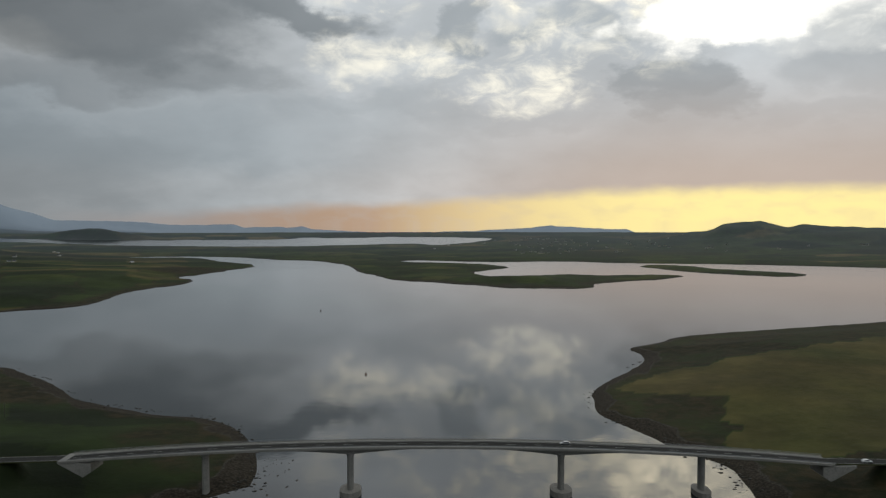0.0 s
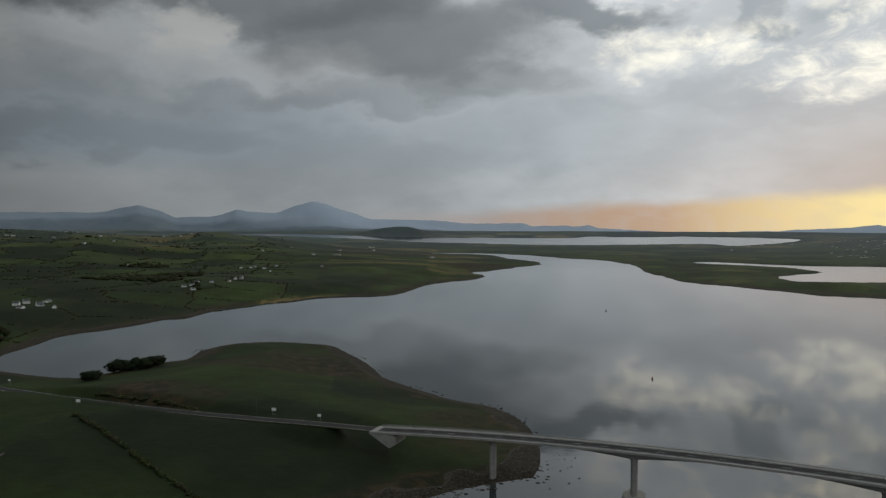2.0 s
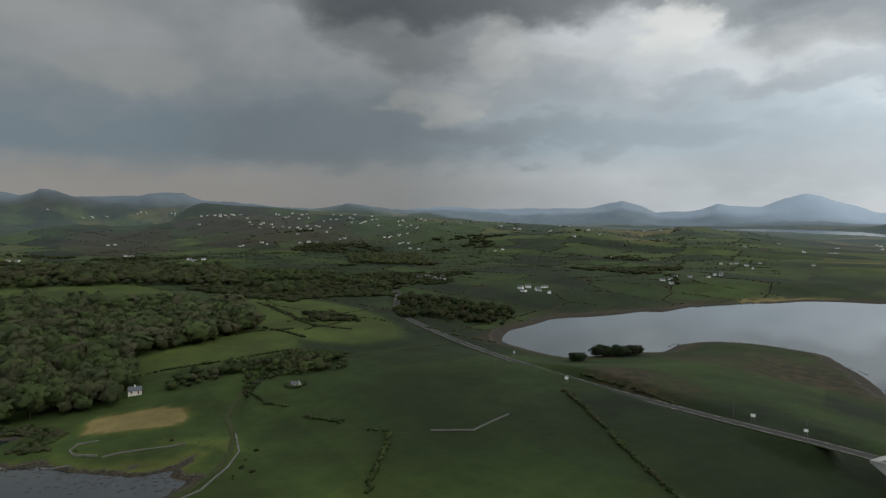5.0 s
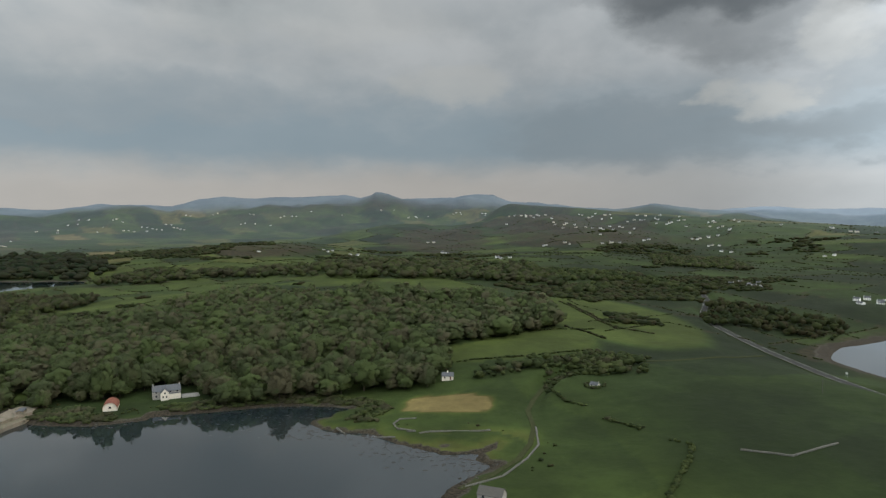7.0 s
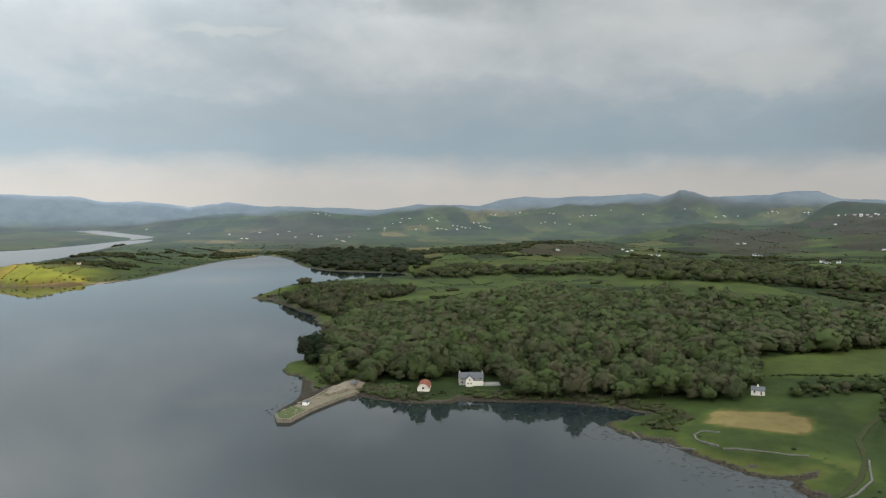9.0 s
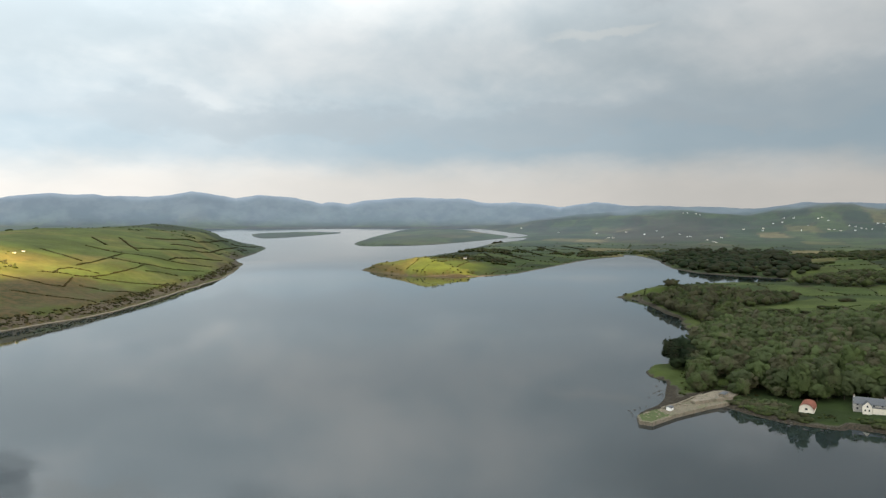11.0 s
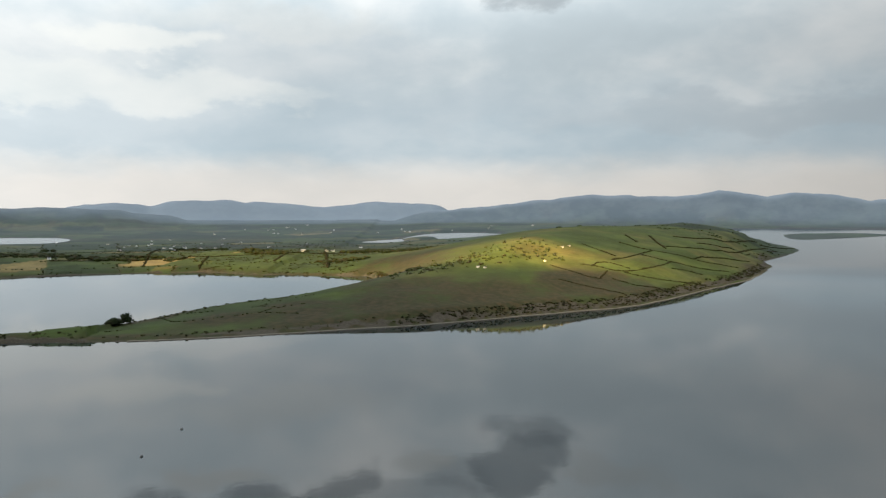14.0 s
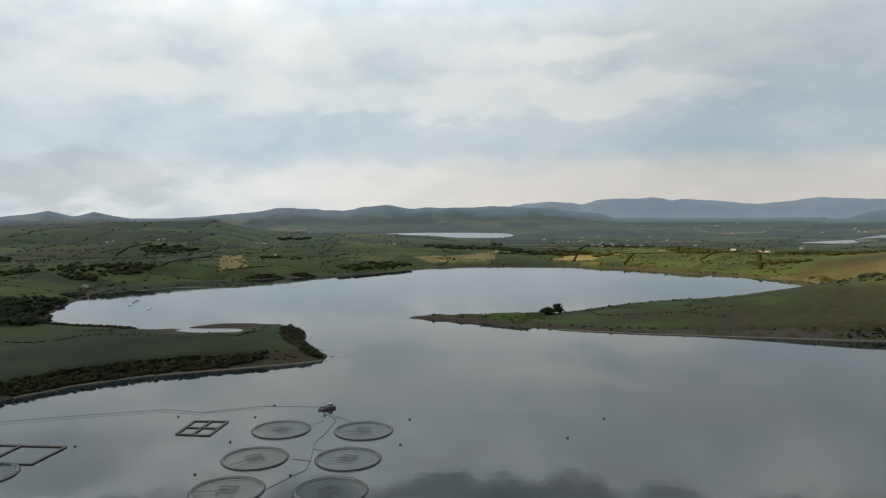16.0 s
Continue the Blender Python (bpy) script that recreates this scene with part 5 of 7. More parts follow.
CAR_SILVER = plain("silver_car_paint", (0.5, 0.5, 0.52), 0.3, 0.6, vary=0.05)
CAR_WHITE = plain("white_car_paint", (0.75, 0.75, 0.75), 0.3, vary=0.05)
build_car(54, BRIDGE_Y + 1.8, deck_z(54), 180, CAR_SILVER, "silver car driving over the bridge")
build_car(186, BRIDGE_Y - 1.8, 14.5, 0, CAR_WHITE, "white van-like car leaving the bridge")


# ---- trees, woods and hedges ----
def lump(seed, rough=0.35, subdivisions=1):
    """A leafy lump: an uneven ball."""
    rng = np.random.default_rng(seed)
    bm = bmesh.new()
    bmesh.ops.create_icosphere(bm, subdivisions=subdivisions, radius=1.0)
    co = np.array([v.co[:] for v in bm.verts])
    faces = np.array([[v.index for v in f.verts] for f in bm.faces])
    bm.free()
    return co * (1 + rough * (rng.random(len(co)) - 0.5))[:, None], faces


def crown_form(seed, subdivisions=1, clumps=30, size=0.23, leaves=0):
    """A whole crown: an uneven dome set all over with small ragged clumps of foliage."""
    rng = np.random.default_rng(seed)
    co, faces = lump(seed, 0.35, subdivisions)
    lobes = 1 + 0.2 * np.sin(2 * np.arctan2(co[:, 1], co[:, 0]) + seed) + 0.12 * np.sin(5 * co[:, 2] + seed)
    co = co * (0.84 * lobes)[:, None]
    verts, tris, start = [co], [faces], len(co)
    way = rng.normal(size=(clumps, 3)) + (0, 0, 0.35)
    way /= np.linalg.norm(way, axis=1)[:, None]
    swell = 1 + 0.2 * np.sin(2 * np.arctan2(way[:, 1], way[:, 0]) + seed) + 0.12 * np.sin(5 * way[:, 2] + seed)
    for k in range(clumps):
        ball, tri = lump(seed * 50 + k, 0.9, 0)
        verts.append(ball * (size * (0.6 + 0.8 * rng.random())) * (1, 1, 0.8) + way[k] * swell[k] * (0.78 + 0.24 * rng.random()))
        tris.append(tri + start)
        start += len(ball)
    if leaves:
        out = rng.normal(size=(leaves, 3)) + (0, 0, 0.3)
        out /= np.linalg.norm(out, axis=1)[:, None]
        reach = (1 + 0.2 * np.sin(2 * np.arctan2(out[:, 1], out[:, 0]) + seed) + 0.12 * np.sin(5 * out[:, 2] + seed)) * (0.80 + 0.34 * rng.random(leaves) ** 1.5)
        spray = (out * reach[:, None])[:, None, :] + rng.normal(size=(leaves, 3, 3)) * (0.028 + 0.03 * rng.random((leaves, 1, 1)))
        verts.append(spray.reshape(-1, 3))
        tris.append(start + np.arange(leaves * 3).reshape(-1, 3))
    co, faces = np.concatenate(verts), np.concatenate(tris)
    co[:, 2] = np.where(co[:, 2] < 0, co[:, 2] * 0.8, co[:, 2])
    return co, faces


CROWNS = [crown_form(300 + k, 1, 16, 0.26, 260) for k in range(8)]
FINE_CROWNS = [crown_form(320 + k, 1, 40, 0.22, 900) for k in range(5)]
PUFFS = [crown_form(340 + k, 1, 8, 0.34, 90) for k in range(6)]
TUFTS = [lump(50 + k, 0.7, 0) for k in range(4)]
BRUSH = [crown_form(360 + k, 0, 7, 0.42) for k in range(6)]
SMALL_LUMPS = [lump(20 + k, 0.75, 1) for k in range(6)]


def gather(name, places, scales, mat, pool, seed=1, smooth=True, radial=True):
    """Many lumps in one mesh: places (n, 3), scales (n, 3)."""
    rng = np.random.default_rng(seed)
    verts, faces, normals, start = [], [], [], 0
    picks = rng.integers(0, len(pool), len(places))
    turns = rng.random(len(places)) * 6.283
    for p, s, k, t in zip(places, scales, picks, turns):
        co, tri = pool[k]
        c, w = math.cos(t), math.sin(t)
        x, y = co[:, 0] * c - co[:, 1] * w, co[:, 0] * w + co[:, 1] * c
        verts.append(np.stack([x * s[0] + p[0], y * s[1] + p[1], co[:, 2] * s[2] + p[2]], -1))
        faces.append(tri + start)
        normals.append(np.stack([x / s[0], y / s[1], co[:, 2] / s[2]], -1))
        start += len(co)
    verts, faces = np.concatenate(verts), np.concatenate(faces)
    mesh = bpy.data.meshes.new(name)
    mesh.vertices.add(len(verts))
    mesh.vertices.foreach_set("co", verts.ravel().astype(np.float32))
    mesh.loops.add(faces.size)
    mesh.loops.foreach_set("vertex_index", faces.ravel().astype(np.int32))
    mesh.polygons.add(len(faces))
    mesh.polygons.foreach_set("loop_start", np.arange(0, faces.size, 3, dtype=np.int32))
    mesh.update(calc_edges=True)
    mesh.polygons.foreach_set("use_smooth", np.full(len(faces), smooth))
    if smooth and radial:
        normals = np.concatenate(normals)
        normals /= np.linalg.norm(normals, axis=1)[:, None] + 1e-9
        mesh.normals_split_custom_set_from_vertices(normals.tolist())
    tint = mesh.attributes.new("tint", "FLOAT", "POINT")
    tint.data.foreach_set("value", np.repeat(rng.random(len(places)), [len(pool[k][0]) for k in picks]).astype(np.float32))
    mesh.materials.append(mat)
    return new(name, mesh)


def tree_templates(mat, label, group):
    """Broadleaf trees built once: trunk with limbs and a crown of many lumps."""
    made = []
    for k, (height, spread) in enumerate(((15, 7.4), (17, 8.2), (13, 7.0), (17, 6.8), (14, 8.4))):
        rng = np.random.default_rng(100 + k)
        tree = thing("tree", 0, 0, 0, 0, label, "tree", group)
        bm = bmesh.new()
        low = [(0, 0, -0.6), (0.1, 0, height * 0.25), (0.15, 0.1, height * 0.6)]
        for a, b, r0, r1 in ((low[0], low[1], 0.38, 0.28), (low[1], low[2], 0.28, 0.12)):
            bmesh.ops.create_cone(bm, segments=7, radius1=r0, radius2=r1, depth=(Vector(b) - Vector(a)).length, cap_ends=True,
                                  matrix=Matrix.Translation((Vector(a) + Vector(b)) / 2) @ (Vector(b) - Vector(a)).to_track_quat("Z", "Y").to_matrix().to_4x4())
        for j in range(5):
            t = j * 1.3 + k
            a, b = Vector((0.1, 0, height * (0.25 + 0.07 * j))), Vector((math.cos(t) * spread * 0.6, math.sin(t) * spread * 0.6, height * (0.5 + 0.07 * j)))
            bmesh.ops.create_cone(bm, segments=5, radius1=0.13, radius2=0.04, depth=(b - a).length, matrix=Matrix.Translation((a + b) / 2) @ (b - a).to_track_quat("Z", "Y").to_matrix().to_4x4())
        part("trunk", bm, BARK, tree)
        places = [(0, 0, height * 0.56)] + [(spread * 0.55 * math.cos(t), spread * 0.55 * math.sin(t), height * (0.36 + 0.1 * rng.random())) for t in (k, k + 2.2, k + 4.3)]
        scales = [(spread, spread, height * 0.47)] + [(spread * 0.55, spread * 0.55, height * 0.26)] * 3
        crown = gather("crown", np.array(places), np.array(scales), mat, FINE_CROWNS[k:] + FINE_CROWNS[:k], 200 + k)
        crown.parent = tree
        made.append(tree)
    return made


def pine_template():
    tree = thing("pine_tree", 0, 0, 0, 0, "tall dark pine with tiered branches at the shore", "tree", "pines")
    part("trunk", tube([(0, 0, -0.5), (0.1, 0, 7), (0.0, 0, 15.5)], 0.24, 7), BARK, tree)
    rng = np.random.default_rng(7)
    places, scales = [], []
    for tier in range(7):
        h = 4.5 + tier * 1.7
        reach = 3.2 - 0.36 * tier
        for j in range(6):
            t = j * 1.047 + tier * 0.5 + rng.random() * 0.5
            f = 0.45 + 0.5 * rng.random()
            places.append((math.cos(t) * reach * f, math.sin(t) * reach * f, h + rng.random() * 0.5))
            scales.append((1.25, 1.25, 0.42))
    crown = gather("crown", np.array(places), np.array(scales), DARK_LEAVES, SMALL_LUMPS, 9)
    crown.parent = tree
    return tree


def scatter(outline, spacing, seed, keep=0.85):
    """Jittered places inside a plan outline, with ground heights and metres inland."""
    rng = np.random.default_rng(seed)
    a = np.array(outline, float)
    gx, gy = np.meshgrid(np.arange(a[:, 0].min(), a[:, 0].max(), spacing), np.arange(a[:, 1].min(), a[:, 1].max(), spacing))
    x, y = (gx + rng.random(gx.shape) * spacing * 0.9).ravel(), (gy + rng.random(gx.shape) * spacing * 0.9).ravel()
    ok = inside(outline, x, y) & (rng.random(x.shape) < keep)
    x, y = x[ok], y[ok]
    z, inland = land_height(x, y)
    ok = inland > 6
    return x[ok], y[ok], z[ok]


CLEARINGS = [(-466, -140, 17), (-446, -166, 12), (-432, -190, 16), (-482, 46, 9), (-441, 138, 8), (-765, 143, 10), (-455, -125, 12), (-452, -141, 14), (-434, -170, 11)]


WAYSIDE = [(-511, 119), (-533, 170), (-509, 202), (-462, 155), (-463, 125), (-446, 107)]
QUAY_SHRUBS = [(-432, -211), (-450, -180), (-429, -162), (-409, -164), (-404, -200)]


def clear_of(x, y):
    ok = np.ones(x.shape, bool)
    for cx, cy, r in CLEARINGS:
        ok &= np.hypot(x - cx, y - cy) > r + 5
    return ok


def build_woods():
    templates = tree_templates(LEAVES, "leafy broadleaf tree in fresh spring green at the wood's edge", "wood edge trees")
    dark_trees = tree_templates(DARK_LEAVES, "dark low tree at the edge of the water", "lagoon trees")
    pine = pine_template()
    rng = np.random.default_rng(5)
    used = [False] * len(templates)
    for name, outline, spacing, height, spread, mat, label in (
            ("oak_wood", OAK_WOOD, 8.2, 14.5, 8.2, LEAVES, "dense broadleaf wood in spring green and brown"),
            ("stream_trees", STREAM_BELT, 6.5, 5.5, 3.6, OLIVE_LEAVES, "belt of scrubby trees along a stream"),
            ("point_wood", POINT_WOOD, 9.0, 11, 6.0, OLIVE_LEAVES, "dark low wood on the point"),
            ("back_wood", BACK_WOOD, 14.0, 12, 8.5, OLIVE_LEAVES, "dark mixed wood behind the pastures"),
            ("inlet_wood", INLET_WOOD, 22.0, 13, 11, DARK_LEAVES, "dark conifer plantation above the inlet"),
            ("east_bank_wood", EAST_BANK, 9.0, 7, 5.0, DARK_LEAVES, "dark wood on the steep bank of the lagoon"),
            ("road_wood", ROAD_WOOD, 9.0, 8, 4.6, HEDGE_LEAVES, "dark scrub wood beside the road")):
        x, y, z = scatter(outline, spacing, len(name))
        ok = clear_of(x, y)
        for meadow in MEADOWS:
            ok &= ~inside(meadow, x, y)
        x, y, z = x[ok], y[ok], z[ok]
        near = np.hypot(x, y)
        order = np.argsort(near)
        single = set(order[:290].tolist()) if name == "oak_wood" else set()
        places, scales = [], []
        for i in range(len(x)):
            size = 0.55 + 0.75 * rng.random() ** 1.7
            if i in single:
                k = int(rng.integers(0, len(templates)))
                m = pose(x[i], y[i], z[i], 0, 0, rng.random() * 360) @ Matrix.Scale(size * 0.95, 4)
                if not used[k]:
                    templates[k].matrix_basis, used[k] = m, True
                else:
                    tree = copy_thing(templates[k], pose(0, 0, 0))
                    tree.matrix_basis = m
                continue
            wide = spread * size * (0.9 + 0.3 * rng.random())
            places.append((x[i], y[i], z[i] + height * size * 0.5))
            scales.append((wide, wide, height * size * 0.52))
        wood = gather(name, np.array(places), np.array(scales), mat, CROWNS if name == "oak_wood" else PUFFS if near.min() < 1200 else SMALL_LUMPS, len(name))
        tagged(wood, label, "woodland", kind="stuff")
    spots = [(-507, -291), (-499, -284), (-516, -298)]
    for i, (x, y) in enumerate(spots):
        m = pose(x, y, height_at(x, y), 0, 0, 40 * i) @ Matrix.Scale(1.1 + 0.1 * i, 4)
        if i == 0:
            pine.matrix_basis = m
        else:
            copy_thing(pine, pose(0, 0, 0)).matrix_basis = m
    for i, (x, y, s) in enumerate(((-512, -281, 1.0), (-520, -290, 1.15), (-503, -276, 0.8), (-526, -303, 1.0), (-498, -268, 0.7), (-494, -280, 0.65))):
        tree = copy_thing(dark_trees[i % 5], pose(0, 0, 0))
        tree.matrix_basis = pose(x, y, height_at(x, y), 0, 0, 50 * i) @ Matrix.Scale(s, 4)
        tagged(tree, "tall dark evergreen tree at the wood's corner", "tree", "wood corner trees")
    # dark shore trees beside the lagoon
    for i, (x, y) in enumerate(((-436, 369), (-447, 402), (-444, 408), (-441, 416), (-438, 421), (-434, 429), (339, -752), (345, -760), (334, -770), (349, -770))):
        tree = dark_trees[i] if i < 5 else copy_thing(dark_trees[i % 5], pose(0, 0, 0))
        tree.matrix_basis = pose(x, y, height_at(x, y) - 1.2, 0, 0, 70 * i) @ Matrix.Diagonal((0.85, 0.85, 0.55 + 0.06 * (i % 3), 1))


build_woods()


def sampled(lines, step):
    out = []
    for line in lines:
        for a, b in zip(line, line[1:]):
            count = max(1, int(math.hypot(b[0] - a[0], b[1] - a[1]) / step))
            out += [(a[0] + (b[0] - a[0]) * i / count, a[1] + (b[1] - a[1]) * i / count) for i in range(count)]
    return np.array(out, float)


def build_hedges():
    rng = np.random.default_rng(12)
    # near hedges along known lines
    for k, line in enumerate(HEDGE_LINES):
        p = sampled([line], 1.3) + rng.normal(0, 0.45, (len(sampled([line], 1.3)), 2))
        p = p[rng.random(len(p)) < 0.85]
        z = land_height(p[:, 0], p[:, 1])[0]
        s = 0.6 + 0.9 * rng.random((len(p), 1)) ** 2 * np.ones((1, 3))
        hedge = gather("hedge", np.column_stack([p, z + 0.5]), s * (1.35, 1.35, 1.0), OLIVE_LEAVES, PUFFS, 30 + k)
        tagged(hedge, "ragged dark green hedge between pastures", "hedge", "near hedges")
    # far hedges along the field edges
    n = 260000
    r = 620 * np.exp(rng.random(n) * math.log(2900 / 620.0))
    a = np.radians(-40 + 290 * rng.random(n))
    x, y = -np.sin(a) * r, np.cos(a) * r
    edge = field_cells(x, y)[1]
    near = edge < 0.006 * r
    x, y = x[near], y[near]
    for _ in range(3):
        e0, ex, ey = field_cells(x, y)[1], field_cells(x + 0.5, y)[1], field_cells(x, y + 0.5)[1]
        gx, gy = (ex - e0) * 2, (ey - e0) * 2
        step = np.clip(e0 / (gx * gx + gy * gy + 0.05), 0, 6)
        x, y = x - gx * step, y - gy * step
    keep = field_cells(x, y)[1] < 1.5
    x, y = x[keep], y[keep]
    r = np.hypot(x, y)
    z, inland = land_height(x, y)
    keep = (inland > 14) & (z < 130) & (fbm(x, y, 90, 2, 55) > -0.22) & ((r < 2300) | (np.degrees(np.arctan2(-x, y)) % 360 > 34)) & (np.abs(np.degrees(np.arctan2(-x, y)) + 5) > 40)
    for outline in (OAK_WOOD, POINT_WOOD):
        keep &= ~inside(outline, x, y)
    keep &= ~((y < -700) & (y > -1900) & (x < 150) & (x > -900))
    x, y, z, r = x[keep][:21000], y[keep][:21000], z[keep][:21000], r[keep][:21000]
    base = (0.55 + 0.8 * rng.random(len(x))) * np.clip(r / 1300, 0.75, 1.5) * np.where(np.hypot((x + 300) / 900, (y + 1500) / 800) < 1, 1.05, 1.0)
    hedges = gather("field_hedges", np.column_stack([x, y, z + 0.35 * base]), np.column_stack([base * 1.5, base * 1.5, base * 0.95]), HEDGE_LEAVES, TUFTS, 33)
    tagged(hedges, "dark hedges and scrub round the small fields", "hedge", kind="stuff")
    # woods and scrub of the far country
    n = 130000
    r = 700 * np.exp(rng.random(n) * math.log(2500 / 700.0))
    a = np.radians(-40 + 290 * rng.random(n))
    x, y = -np.sin(a) * r, np.cos(a) * r
    dark = fbm(x, y, 240, 4, 63)
    z, inland = land_height(x, y)
    hill = np.hypot((x + 300) / 900, (y + 1500) / 800) < 1
    keep = (dark > np.where(hill, 0.5, 0.26)) & (inland > 25) & (z < 120) & ((r < 2000) | (np.degrees(np.arctan2(-x, y)) % 360 > 38)) & (np.degrees(np.arctan2(-x, y)) > 42) | ((dark > 0.36) & (np.degrees(np.arctan2(-x, y)) < -110) & (inland > 25) & (z < 120))
    x, y, z, r = x[keep][:9500], y[keep][:9500], z[keep][:9500], r[keep][:9500]
    base = (1.8 + 2.2 * rng.random(len(x))) * np.clip(r / 1500, 0.8, 1.5)
    scrub = gather("far_woods", np.column_stack([x, y, z + base * 0.5]), np.column_stack([base * 1.9, base * 1.9, base * 0.9]), HEDGE_LEAVES, SMALL_LUMPS, 37, radial=False)
    tagged(scrub, "patches of dark woodland and scrub over the country", "woodland", kind="stuff")
    # bushes along the banks
    n = 90000
    r = 320 * np.exp(rng.random(n) * math.log(2200 / 320.0))
    a = np.radians(-40 + 290 * rng.random(n))
    x, y = -np.sin(a) * r, np.cos(a) * r
    sd = shore_distance(x, y)
    ok = (sd > 9) & (sd < 24) & (fbm(x, y, 70, 3, 71) > np.where(y < -400, -0.3, -0.12))
    x, y, r = x[ok], y[ok], r[ok]
    z, inland = land_height(x, y)
    keep = (inland > 7) & ((np.hypot(x + 380, y - 40) > 75) | (rng.random(x.shape) < 0.15)) & (np.hypot(x - 592, y + 476) > 75) & (along(ROAD, x, y)[0] > 12) & (along(TRACK, x, y)[0] > 8) & (np.abs(y - 307) > 22) & (y < 180)
    x, y, z, r = x[keep][:5000], y[keep][:5000], z[keep][:5000], r[keep][:5000]
    base = (0.45 + 0.85 * rng.random(len(x)) ** 1.5) * np.clip(r / 800, 0.75, 1.6)
    for name, where, count in (("lagoon_scrub", (300, 1000, -1000, -120), 3800), ("hill_shore_scrub", (-900, 500, -1600, -560), 1300), ("wood_shore_scrub", (-480, -405, -230, 20), 700)):
        bx, by = where[0] + (where[1] - where[0]) * rng.random(160000), where[2] + (where[3] - where[2]) * rng.random(160000)
        d = shore_distance(bx, by)
        ok = (d > (8 if name == "hill_shore_scrub" else 4)) & (d < (17 if name == "wood_shore_scrub" else 24)) & ((name != "lagoon_scrub") | (by > -600) | (bx > 560)) & (np.hypot(bx - 592, by + 476) > 80) & (fbm(bx, by, 60, 3, 73) > (-0.1 if name == "hill_shore_scrub" else -0.32)) & ((name != "hill_shore_scrub") | (bx < 130))
        bx, by = bx[ok][:count], by[ok][:count]
        bz = land_height(bx, by)[0]
        size = (0.7 + 1.1 * rng.random(len(bx))) * {"wood_shore_scrub": 1.0, "lagoon_scrub": 1.15, "hill_shore_scrub": 0.8}[name]
        ob = gather(name, np.column_stack([bx, by, bz + size * 0.3]), np.column_stack([size * 1.5, size * 1.5, size * 0.85]), OLIVE_LEAVES if name == "wood_shore_scrub" else DARK_SCRUB, PUFFS if name == "wood_shore_scrub" else BRUSH, count)
        tagged(ob, "dense dark scrub on the steep bank above the water", "scrub", kind="stuff")
    bx, by, bz = scatter(QUAY_SHRUBS, 2.6, 88)
    size = 0.9 + 1.3 * rng.random(len(bx))
    free = clear_of(bx, by) | (np.hypot(bx + 432, by + 190) < 16) & (np.hypot(bx + 446, by + 166) > 11)
    bx, by, bz, size = bx[free], by[free], bz[free], size[free]
    shrubs = gather("quay_shrubs", np.column_stack([bx, by, bz + size * 0.4]), np.column_stack([size * 1.3, size * 1.3, size]), LEAVES, PUFFS, 89)
    tagged(shrubs, "thick green shrubs between the quay and the house", "scrub", kind="stuff")
    bx, by, bz = scatter(WAYSIDE, 3.2, 90)
    size = 0.8 + 1.5 * rng.random(len(bx)) ** 1.5
    ok = np.hypot(bx + 441, by - 138) > 4.5
    ring = np.arange(11) * 0.42 - 2.6
    extra = np.column_stack([-441 + 6.0 * np.cos(ring), 138 + 6.0 * np.sin(ring)])
    bx, by, bz = np.append(bx, extra[:, 0]), np.append(by, extra[:, 1]), np.append(bz, land_height(extra[:, 0], extra[:, 1])[0])
    size, ok = np.append(size, 0.9 + 0.8 * rng.random(11)), np.append(ok, np.ones(11, bool))
    bushes = gather("wayside_bushes", np.column_stack([bx, by, bz + size * 0.4])[ok], np.column_stack([size * 1.3, size * 1.3, size])[ok], OLIVE_LEAVES, PUFFS, 91)
    tagged(bushes, "tangled bushes round the old stone cottage", "scrub", kind="stuff")
    bank = gather("bank_scrub", np.column_stack([x, y, z + base * 0.4]), np.column_stack([base * 1.5, base * 1.5, base]), HEDGE_LEAVES, PUFFS, 39)
    tagged(bank, "low dark scrub along the banks of the bay", "scrub", kind="stuff")


build_hedges()


